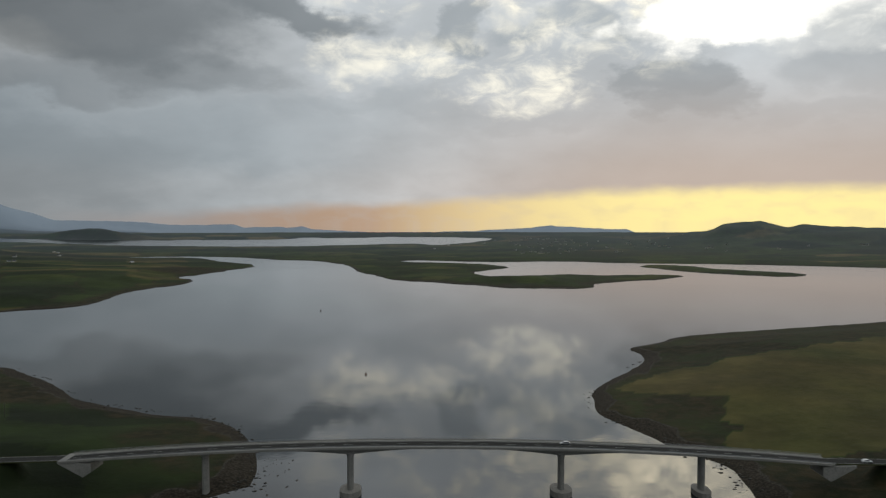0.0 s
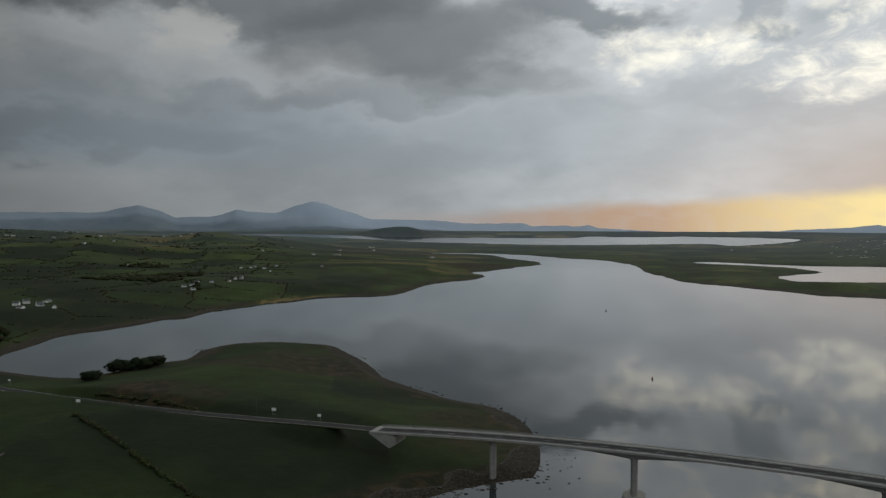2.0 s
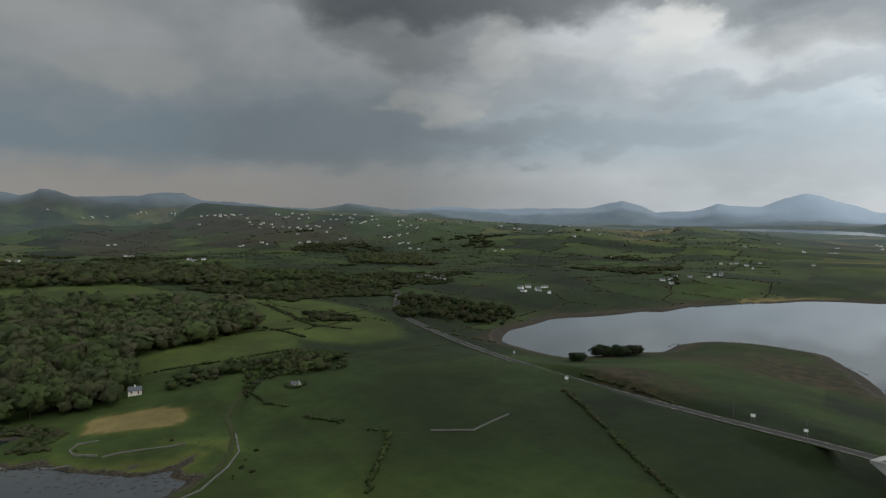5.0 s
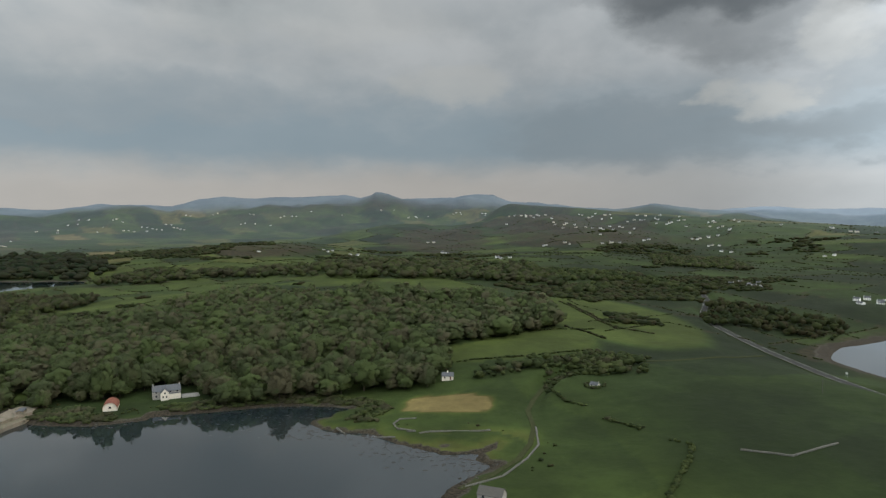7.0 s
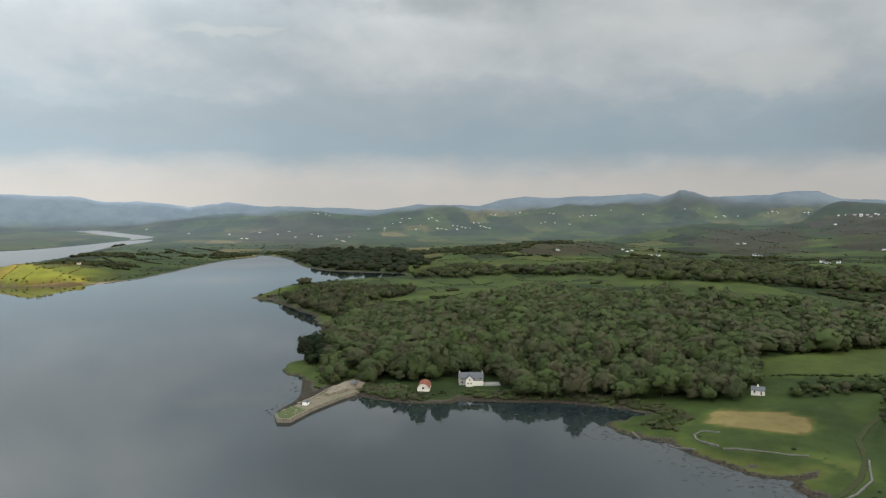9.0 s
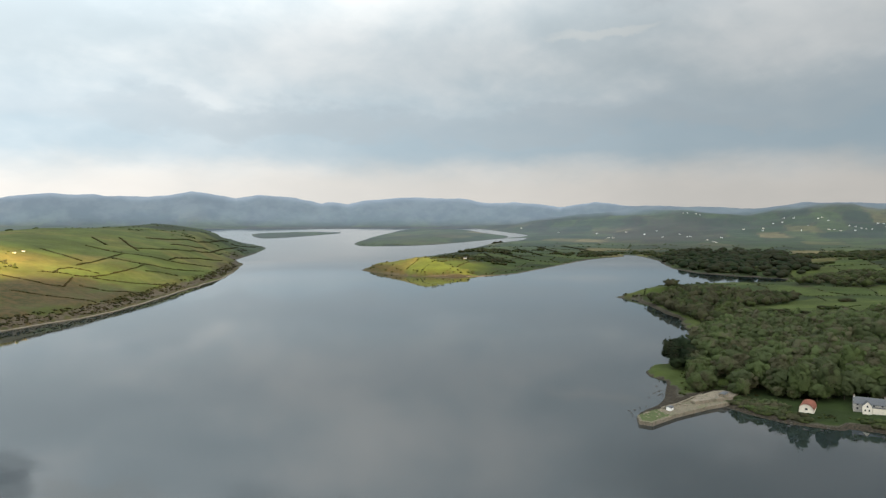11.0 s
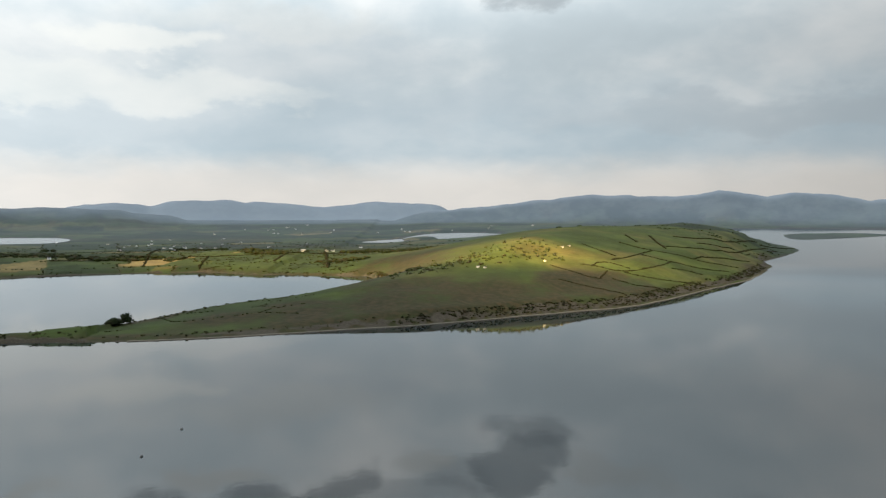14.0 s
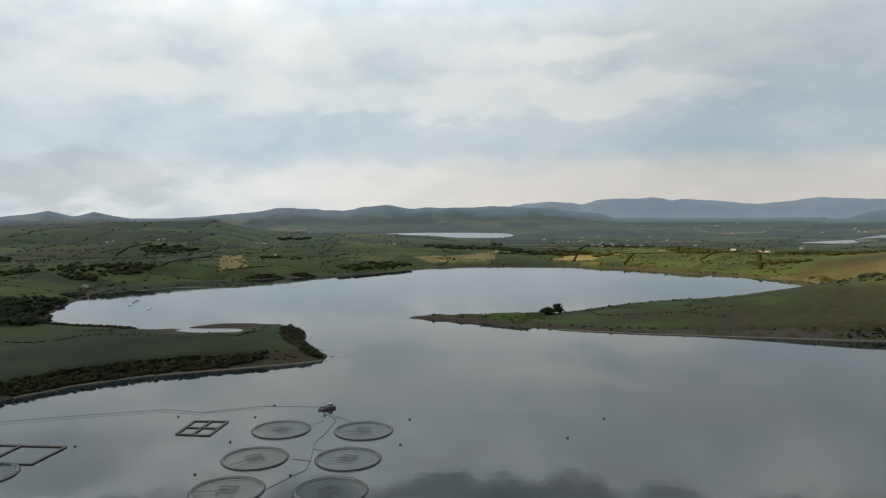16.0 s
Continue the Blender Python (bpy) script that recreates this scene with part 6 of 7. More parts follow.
def build_hill_hedges():
    """Hedge banks that part the fields of the hill, the point and the country behind the lagoon."""
    rng = np.random.default_rng(64)
    for lines, size, label in ((HILL_HEDGES + HILL_HEDGES_SOUTH, 1.0, "dark hedge bank parting the fields of the hill"), (FIELD_HEDGES + FIELD_HEDGES_SOUTH, 1.2, "dark hedge between the farm fields"),
                               ([POINT_TREES], 2.6, "row of dark bushy trees along the back of the point")):
        for line in lines:
            far = math.hypot(*line[0])
            size_here = size * min(max(far / 1450, 0.7), 1.7)
            p = sampled([line], 1.7 * size_here)
            p = p + rng.normal(0, 0.5, p.shape)
            z, inland = land_height(p[:, 0], p[:, 1])
            keep = (inland > 8) & (rng.random(len(p)) < 0.93)
            if keep.sum() < 5:
                continue
            s = (0.75 + 0.9 * rng.random(len(p)) ** 2.5) * size_here
            hedge = gather("hedge", np.column_stack([p, z + 0.4 * s])[keep], np.column_stack([s * 1.35, s * 1.35, s])[keep], DARK_SCRUB, BRUSH, len(p))
            tagged(hedge, label, "hedge", "hill hedges" if size == 1.0 else "field hedges" if size == 1.2 else "point trees")
    # scattered gorse and thorn on the sunny shoulder of the hill
    c = np.array(HILL_LANE, float)
    k = rng.integers(0, len(c) - 1, 260)
    f = rng.random((260, 1))
    p = c[k] + (c[k + 1] - c[k]) * f + np.column_stack([rng.normal(0, 14, 260), -np.abs(rng.normal(0, 70, 260))])
    z = land_height(p[:, 0], p[:, 1])[0]
    s = 0.8 + 1.7 * rng.random(260) ** 2
    gorse = gather("hill_thorn", np.column_stack([p, z + 0.4 * s]), np.column_stack([s * 1.4, s * 1.4, s]), OLIVE_LEAVES, BRUSH, 77)
    tagged(gorse, "thorn and gorse bushes scattered over the sunlit shoulder", "scrub", kind="stuff")
    # belts of dark trees between the western fields
    for i, outline in enumerate(STREAM_FIELD_BELTS):
        x, y, z = scatter(outline, 11.0, 120 + i)
        s = 3.6 + 3.2 * rng.random(len(x))
        belt = gather("tree_belt", np.column_stack([x, y, z + s * 0.6]), np.column_stack([s, s, s * 0.75]), OLIVE_LEAVES, PUFFS, 130 + i)
        tagged(belt, "dark belt of trees between pastures", "woodland", kind="stuff")


build_hill_hedges()


WEED_ROCK = plain("weedy_rock", (0.028, 0.024, 0.017), 0.6, vary=0.5, scale=1.5)
SHINGLE = plain("pale_shingle", (0.15, 0.137, 0.115), 0.95, vary=0.35, scale=0.6, dirt=(0.10, 0.09, 0.07), dirt_amount=0.6, specular=0.1)


def build_shingle():
    """Narrow beaches of pale shingle at the foot of the banks."""
    for points, half, label in ((HILL_SHORE[5:22], 1.3, "pale shingle beach at the foot of the hill"), (EAST_LAGOON[29:35], 1.0, "narrow shingle beach under the lagoon headland"), (INLET_SHORE[14:17] + [(-968, -1013)], 1.6, "pale beach along the point")):
        p = sampled([points], 7.0)
        d = np.gradient(p, axis=0)
        side = np.column_stack([-d[:, 1], d[:, 0]]) / np.hypot(d[:, 0], d[:, 1])[:, None]
        if shore_distance(*(p + side * 12).T).mean() < 0:
            side = -side
        out = np.full(len(p), 3.0)
        for _ in range(4):
            out = np.clip(out + 0.8 * (half - land_height(*(p + side * out[:, None]).T)[1]), -14, 14)
        line = p + side * np.convolve(np.pad(out, 2, "edge"), np.ones(5) / 5, "valid")[:, None]
        beach = part("shingle_beach", ribbon([(x, y, 0.75) for x, y in line], half, 0.0, 0.8, 6.0), SHINGLE)
        tagged(beach, label, "beach", kind="structure")
    bar = part("shingle_bar", ribbon([(x, y, 0.5) for x, y in [(993, -660), (988, -689), (987, -718), (951, -748), (901, -785)]], 3.2, 0.0, 1.2, 6.0), WEED_ROCK)
    tagged(bar, "thin dark bar of weedy stones in the lagoon", "rocks")


build_shingle()


def build_walls():
    rng = np.random.default_rng(15)
    stones = []
    for k in range(6):
        bm = bmesh.new()
        add_box(bm, -0.42, 0.42, -0.3, 0.3, -0.25, 0.25, bevel=0.07)
        for v in bm.verts:
            v.co += Vector(rng.normal(0, 0.05, 3))
        mesh = bpy.data.meshes.new("stone")
        bm.to_mesh(mesh)
        bm.free()
        mesh.materials.append(DARK_STONE)
        stones.append(mesh)
    for line in STONE_WALLS:
        p = sampled([line], 0.9)
        z = land_height(p[:, 0], p[:, 1])[0]
        wall = thing("stone_wall", p[0][0], p[0][1], z[0], 0, "low dry stone wall of pale rough stones", "wall", "dry stone walls")
        core = [(x - p[0][0], y - p[0][1], h - z[0] + 0.35) for (x, y), h in zip(p, z)]
        part("core", ribbon(core, 0.14, -0.15, 0.9, 3.0), DARK_STONE, wall)
        for (x, y, h) in core[:140]:
            for up in (0.0, 0.32):
                ob = new("stone", stones[int(rng.integers(0, 6))])
                ob.parent = wall
                ob.matrix_basis = pose(x + rng.normal(0, 0.08), y + rng.normal(0, 0.08), h - 0.2 + up, 0, 0, rng.random() * 360)


build_walls()


# ---- houses ----
def build_house(name, wide, deep, eaves, pitch, walls, roof, label, chimneys=(-1, 1), windows=3, storeys=1, porch=False, group="houses"):
    """A gabled house about its middle, long side along x."""
    house = thing(name, 0, 0, 0, 0, label, "house", group)
    a, b = wide / 2, deep / 2
    ridge = eaves + b * pitch
    bm = bmesh.new()
    foot = -1.5
    left, right = ([bm.verts.new((s * a, y, z)) for y, z in ((-b, foot), (b, foot), (b, eaves), (0, ridge), (-b, eaves))] for s in (-1, 1))
    for k in range(5):
        bm.faces.new((left[k], left[(k + 1) % 5], right[(k + 1) % 5], right[k]))
    bm.faces.new(left[::-1])
    bm.faces.new(right)
    bmesh.ops.recalc_face_normals(bm, faces=bm.faces)
    part("wall", bm, walls, house)
    over = 0.35
    bm = bmesh.new()
    section = ((-b - over, eaves - over * pitch + 0.05), (0, ridge + 0.05), (b + over, eaves - over * pitch + 0.05), (b + over, eaves - over * pitch + 0.25), (0, ridge + 0.28), (-b - over, eaves - over * pitch + 0.25))
    left, right = ([bm.verts.new((s * (a + 0.2), y, z)) for y, z in section] for s in (-1, 1))
    for k in range(6):
        bm.faces.new((left[k], left[(k + 1) % 6], right[(k + 1) % 6], right[k]))
    bm.faces.new(left[::-1])
    bm.faces.new(right)
    bmesh.ops.recalc_face_normals(bm, faces=bm.faces)
    part("roof", bm, roof, house)
    for s in chimneys:
        x = s * (a - 0.5)
        chimney = part("chimney", box(x - 0.4, x + 0.4, -0.45, 0.45, ridge - 0.6, ridge + 1.2, bevel=0.03), walls, house)
        part("chimney_pot", tube([(x, 0, ridge + 1.2), (x, 0, ridge + 1.6)], 0.16, 8), RUST, chimney)
    for storey in range(storeys):
        z = 0.95 + 2.6 * storey
        for k in range(windows):
            x = -a + wide * (k + 0.5) / windows
            for s in (-1, 1):
                if storey == 0 and k == windows // 2 and s < 0:
                    part("door", box(x - 0.5, x + 0.5, -b - 0.05, -b + 0.05, 0.0, 2.1), DOOR_PAINT, house)
                    continue
                y = s * b
                part("window", box(x - 0.5, x + 0.5, y - 0.04, y + 0.04, z, z + 1.25), GLASS, house)
    if porch:
        part("porch", box(-1.3, 1.3, -b - 1.8, -b + 0.05, -0.5, 2.4, bevel=0.05), walls, house)
    return house


def build_far_houses():
    rng = np.random.default_rng(21)
    kinds = [
        build_house("cottage", 11, 6.5, 2.9, 0.85, LIMEWASH, SLATE, "white rendered cottage with a dark slate roof"),
        build_house("house", 13, 8, 5.2, 0.8, LIMEWASH, SLATE, "two-storey white house with a dark slate roof", storeys=2),
        build_house("bungalow", 16, 8, 2.9, 0.6, LIMEWASH, SLATE, "long white bungalow with a dark roof", chimneys=(0,), windows=5),
        build_house("farmhouse", 12, 7, 3.4, 0.8, CREAM, SLATE, "cream farmhouse with a dark roof", windows=3),
        build_house("barn", 18, 9, 4.0, 0.45, PALE_STONE, STEEL, "grey farm barn with a metal roof", chimneys=(), windows=2),
        build_house("cottage", 11, 6.5, 2.9, 0.85, LIMEWASH, SLATE, "small white house far off on the slope", chimneys=(1,), windows=1),
        build_house("house", 13, 7, 3.3, 0.8, CREAM, SLATE, "pale house far off among fields", chimneys=(-1,), windows=1),
    ]
    used = [False] * 7
    spots = []
    for places in (FARMS_NORTH_WEST, FARMS_WEST, FARMS_SOUTH_WEST, FARMS_SOUTH, FARMS_EAST, TOWN_NORTH, VILLAGE_UPPER, VILLAGE_LOWER, FARMS_FAR_WEST):
        for x, y in places:
            spots.append((x, y))
            if rng.random() < 0.3 and not (y < -900 and -320 < x < 0):
                t = rng.random() * 6.283
                spots.append((x + 24 * math.cos(t), y + 24 * math.sin(t)))
    # the village on the western slope, the town in the north and the far shore
    for cx, cy, sx, sy, count in ((620, 3120, 330, 200, 26), (-1900, -3850, 700, 90, 22), (-1100, 3300, 300, 60, 6), (200, -3700, 500, 200, 16),
                                  (-1700, 1700, 450, 350, 16), (1000, -2700, 300, 200, 10)):
        spots += [(cx + rng.normal() * sx, cy + rng.normal() * sy) for _ in range(count)]
    arr = np.array(spots)
    z, inland = land_height(arr[:, 0], arr[:, 1])
    for (x, y), h, d in zip(spots, z, inland):
        r = math.hypot(x, y)
        if d < 10 or r > 4150 or h > 165:
            continue
        k = int(rng.choice(5, p=(0.34, 0.2, 0.26, 0.1, 0.1)))
        if y < -900 and -320 < x < 0:
            k = 3
        if r > 2150:
            k = 5 + k % 2
        m = pose(x, y, h, 0, 0, math.degrees(math.atan2(-x, y)) + rng.normal() * 45)
        size = (0.85 + 0.25 * rng.random()) * min(max(0.62, r / 2900), 0.78) * (0.6 if y < -900 and -320 < x < 0 else 1)
        m = m @ Matrix.Scale(size, 4)
        if not used[k]:
            kinds[k].matrix_basis, used[k] = m, True
        else:
            copy_thing(kinds[k], pose(0, 0, 0)).matrix_basis = m


build_far_houses()


def build_shore_house():
    """White house with a projecting gable among the trees."""
    z = height_at(-467, -140)
    house = build_house("shore_house", 17, 6.5, 4.6, 0.95, STONE, SLATE, "stone and white house with slate roof and two tall chimneys", windows=4, storeys=2)
    house.matrix_basis = pose(-468.5, -139.5, z + 0.4, 0, 0, -68.3 + 180)
    bm = bmesh.new()
    a, eaves, ridge = 2.4, 4.0, 6.6
    near, far = ([bm.verts.new((x - 1.5, y, h)) for x, h in ((-a, -1.5), (a, -1.5), (a, eaves), (0, ridge), (-a, eaves))] for y in (-6.8, -2.0))
    for k in range(5):
        bm.faces.new((near[k], near[(k + 1) % 5], far[(k + 1) % 5], far[k]))
    bm.faces.new(near[::-1])
    bm.faces.new(far)
    bmesh.ops.recalc_face_normals(bm, faces=bm.faces)
    wing = part("gable_wing", bm, CREAM, house, "cream rendered gable wing")
    for x in (-2.6, -0.5):
        part("window", box(x - 0.4, x + 0.4, -6.86, -6.76, 1.0, 2.2), GLASS, wing)
    part("window", box(-1.95, -1.05, -6.86, -6.76, 3.4, 4.5), GLASS, wing)
    bm = bmesh.new()
    for s in (-1, 1):
        p = [bm.verts.new(v) for v in ((-1.5, -7.0, ridge + 0.15), (-1.5, 0, ridge + 0.15), (-1.5 + s * (a + 0.3), 0, eaves - 0.15), (-1.5 + s * (a + 0.3), -7.0, eaves - 0.15))]
        q = [bm.verts.new(v.co + Vector((0, 0, 0.2))) for v in p]
        for k in range(4):
            bm.faces.new((p[k], p[(k + 1) % 4], q[(k + 1) % 4], q[k]))
        bm.faces.new(p[::-1])
        bm.faces.new(q)
    bmesh.ops.recalc_face_normals(bm, faces=bm.faces)
    part("wing_roof", bm, SLATE, wing)
    part("lean_to", box(1.2, 8.3, -5.2, -3.2, -1.5, 3.0, bevel=0.06), CREAM, house, "cream lean-to along the front")
    part("lean_to_roof", box(1.0, 8.5, -5.5, -3.1, 3.0, 3.2), SLATE, house)
    part("terrace", box(9, 20, -6.0, 1.5, -1.5, 0.5, bevel=0.1), CONCRETE, house, "pale paved terrace")


def build_boathouse():
    """Barrel-roofed shed."""
    x, y = -446, -166
    shed = thing("boat_shed", x, y, height_at(x, y) - 0.3, 104, "round-roofed boat shed of rusty red iron with a pale end wall", "shed")
    arc = [(4.2 * math.cos(t), 1.8 + 3.6 * math.sin(t)) for t in (math.pi * k / 14 for k in range(15))]
    bm = bmesh.new()
    rows = [[bm.verts.new((u, v, w)) for u, w in arc + [(k[0] * 0.96, 1.8 + (k[1] - 1.8) * 0.96) for k in arc[::-1]]] for v in (-7, 7)]
    count = len(rows[0])
    for k in range(count):
        bm.faces.new((rows[0][k], rows[0][(k + 1) % count], rows[1][(k + 1) % count], rows[1][k]))
    bmesh.ops.recalc_face_normals(bm, faces=bm.faces)
    part("roof", bm, RUST, shed, "rusty red corrugated iron barrel roof")
    bm = bmesh.new()
    for v in (-6.4, 6.2):
        ring = [(-4.0, -1.5)] + [(u * 0.95, 1.8 + (w - 1.8) * 0.95) for u, w in arc[::-1]] + [(4.0, -1.5)]
        lo, hi = [bm.verts.new((u, v, w)) for u, w in ring], [bm.verts.new((u, v + 0.25, w)) for u, w in ring]
        for k in range(len(ring)):
            bm.faces.new((lo[k], lo[(k + 1) % len(ring)], hi[(k + 1) % len(ring)], hi[k]))
        bm.faces.new(lo)
        bm.faces.new(hi[::-1])
    bmesh.ops.recalc_face_normals(bm, faces=bm.faces)
    part("end_wall", bm, CREAM, shed, "pale rendered end wall")
    part("side_wall", box(-4.1, -3.8, -6.4, 6.4, -1.5, 1.9), CREAM, shed)
    part("side_wall", box(3.8, 4.1, -6.4, 6.4, -1.5, 1.9), CREAM, shed)
    part("window", box(-0.7, 0.7, -6.46, -6.4, 1.6, 2.9), GLASS, shed)
    part("window", box(-0.7, 0.7, 6.45, 6.51, 1.6, 2.9), GLASS, shed)


GROUND_GRASS = plain("quay_grass", (0.055, 0.075, 0.02), 0.95, vary=0.5, scale=0.8)
QUAY_STONE = plain("quay_gravel", (0.145, 0.122, 0.086), 0.95, vary=0.4, scale=0.5, dirt=(0.07, 0.09, 0.03), dirt_amount=0.75)


BROWN_STONE = plain("brown_quay_stone", (0.185, 0.155, 0.115), 0.9, vary=0.45, scale=0.9, bump=0.6, dirt=(0.04, 0.045, 0.02), dirt_amount=0.7)


def build_quay():
    outline = [(-449, -209), (-452, -224), (-430, -228), (-400, -227), (-378, -229), (-362, -230), (-353, -223), (-355, -216), (-380, -216), (-410, -212), (-430, -207)]
    quay = thing("stone_quay", -400, -218, 0, 0, "old stone quay with a rough parapet wall in the bay", "quay")
    shift = [(x + 400, y + 218) for x, y in outline]
    part("platform", extrude_outline(shift, -3, 2.3), QUAY_STONE, quay, "pale worn stone and gravel surface")
    wall = [(p[0] + 400, p[1] + 218, 2.2) for p in ((-449, -222), (-430, -228), (-400, -226.5), (-385, -228))]
    part("parapet", ribbon(wall, 0.5, 1.0, 1.2), BROWN_STONE, quay, "rough stone parapet")
    terrace = [(-449, -210), (-451, -222), (-440, -225), (-424, -225.5), (-410, -223), (-409, -219), (-425, -214), (-438, -209)]
    part("terrace", extrude_outline([(x + 400, y + 218) for x, y in terrace], 2.2, 4.1), BROWN_STONE, quay, "raised stone terrace at the quay's root")
    for a, b, c, d, h in ((12, 15, -9.6, -8.6, 3.3), (6, 11, -9.4, -8.5, 3.6), (-6, 4, -9.3, -8.3, 3.1), (30, 34, -11, -10, 3.0), (-3, -1, -8, -3, 2.9), (18, 19, -9, -4, 2.8)):
        part("broken_wall", box(a, b, c, d, 2.2, h, bevel=0.15), BROWN_STONE, quay)
    part("grass_top", extrude_outline([(20, -11.5), (37, -11.5), (45, -5), (43, 0.5), (24, 1)], 2.2, 2.5), GROUND_GRASS, quay, "rough grass on the quay head")
    rng = np.random.default_rng(3)
    face = []
    for a, b in zip(shift, shift[1:] + shift[:1]):
        length = math.hypot(b[0] - a[0], b[1] - a[1])
        count = int(length / 1.6)
        turn = math.degrees(math.atan2(b[1] - a[1], b[0] - a[0]))
        for k in range(count):
            f = (k + 0.5) / count
            face.append((a[0] + (b[0] - a[0]) * f, a[1] + (b[1] - a[1]) * f, turn))
    block = bpy.data.meshes.new("block")
    bm = box(-0.76, 0.76, -0.3, 0.3, -0.36, 0.36, bevel=0.06)
    bm.to_mesh(block)
    bm.free()
    block.materials.append(BROWN_STONE)
    for x, y, turn in face[:130]:
        for z in (0.35, 1.1, 1.85):
            ob = new("block", block)
            ob.parent = quay
            ob.matrix_basis = pose(x + rng.normal() * 0.05, y + rng.normal() * 0.05, z, 0, 0, turn + rng.normal() * 2)
    at = np.column_stack([rng.uniform(-46, 40, 170), rng.uniform(-11, 4, 170)])
    size = 0.2 + 0.6 * rng.random(170) ** 2
    keep = inside(shift, at[:, 0], at[:, 1])
    rubble = gather("rubble", np.column_stack([at, 2.4 + 1.7 * (at[:, 0] < -10)])[keep], np.column_stack([size * 1.3, size, size * 0.7])[keep], BROWN_STONE, SMALL_LUMPS, 5, radial=False)
    rubble.parent = quay
    tagged(rubble, "loose stones and weeds", kind="stuff")
    hut = build_house("quay_hut", 4.2, 2.8, 1.9, 0.25, LIMEWASH, SLATE, "small white flat-roofed hut on the quay", chimneys=(), windows=2, group="quay huts")
    hut.matrix_basis = pose(-386, -223, 2.3, 0, 0, 5)
    store = build_house("quay_store", 8, 3.4, 1.6, 0.2, BROWN_STONE, SLATE, "low brown stone store at the quay's root", chimneys=(), windows=2, group="quay huts")
    store.matrix_basis = pose(-436, -214, 4.1, 0, 0, 10)


def build_near_cottages():
    cottage = build_house("wood_cottage", 8.0, 5.0, 2.6, 0.8, CREAM, SLATE, "small pale cottage with a grey roof at the wood's edge", chimneys=(0,), windows=2)
    cottage.matrix_basis = pose(-481, 46, height_at(-481, 46) + 0.3, 0, 0, 84)
    ruin = build_house("stone_cottage", 10, 6, 2.6, 0.8, PALE_STONE, SLATE, "pale stone cottage half hidden by bushes", chimneys=(1,), windows=2)
    ruin.matrix_basis = pose(-441, 138, height_at(-441, 138) - 0.8, 0, 0, 40) @ Matrix.Scale(0.6, 4)
    lodge = build_house("grey_lodge", 15, 8, 4.6, 0.9, STONE, SLATE, "grey stone lodge with steep slate roof among trees", windows=4, storeys=2)
    lodge.matrix_basis = pose(-765, 143, height_at(-765, 143) + 0.3, 0, 0, 80)
    shed = build_house("bay_cottage", 11, 6, 2.4, 0.85, STONE, TIMBER, "old stone cottage with a worn brown roof beside the bay", chimneys=(), windows=2)
    shed.matrix_basis = pose(-287, 46, height_at(-287, 46), 0, 0, 60)


build_shore_house()
build_boathouse()
build_quay()
build_near_cottages()


# ---- fish farm and things afloat ----
PALE_PIPE = plain("weathered_grey_pipe", (0.20, 0.20, 0.19), 0.6, vary=0.3)


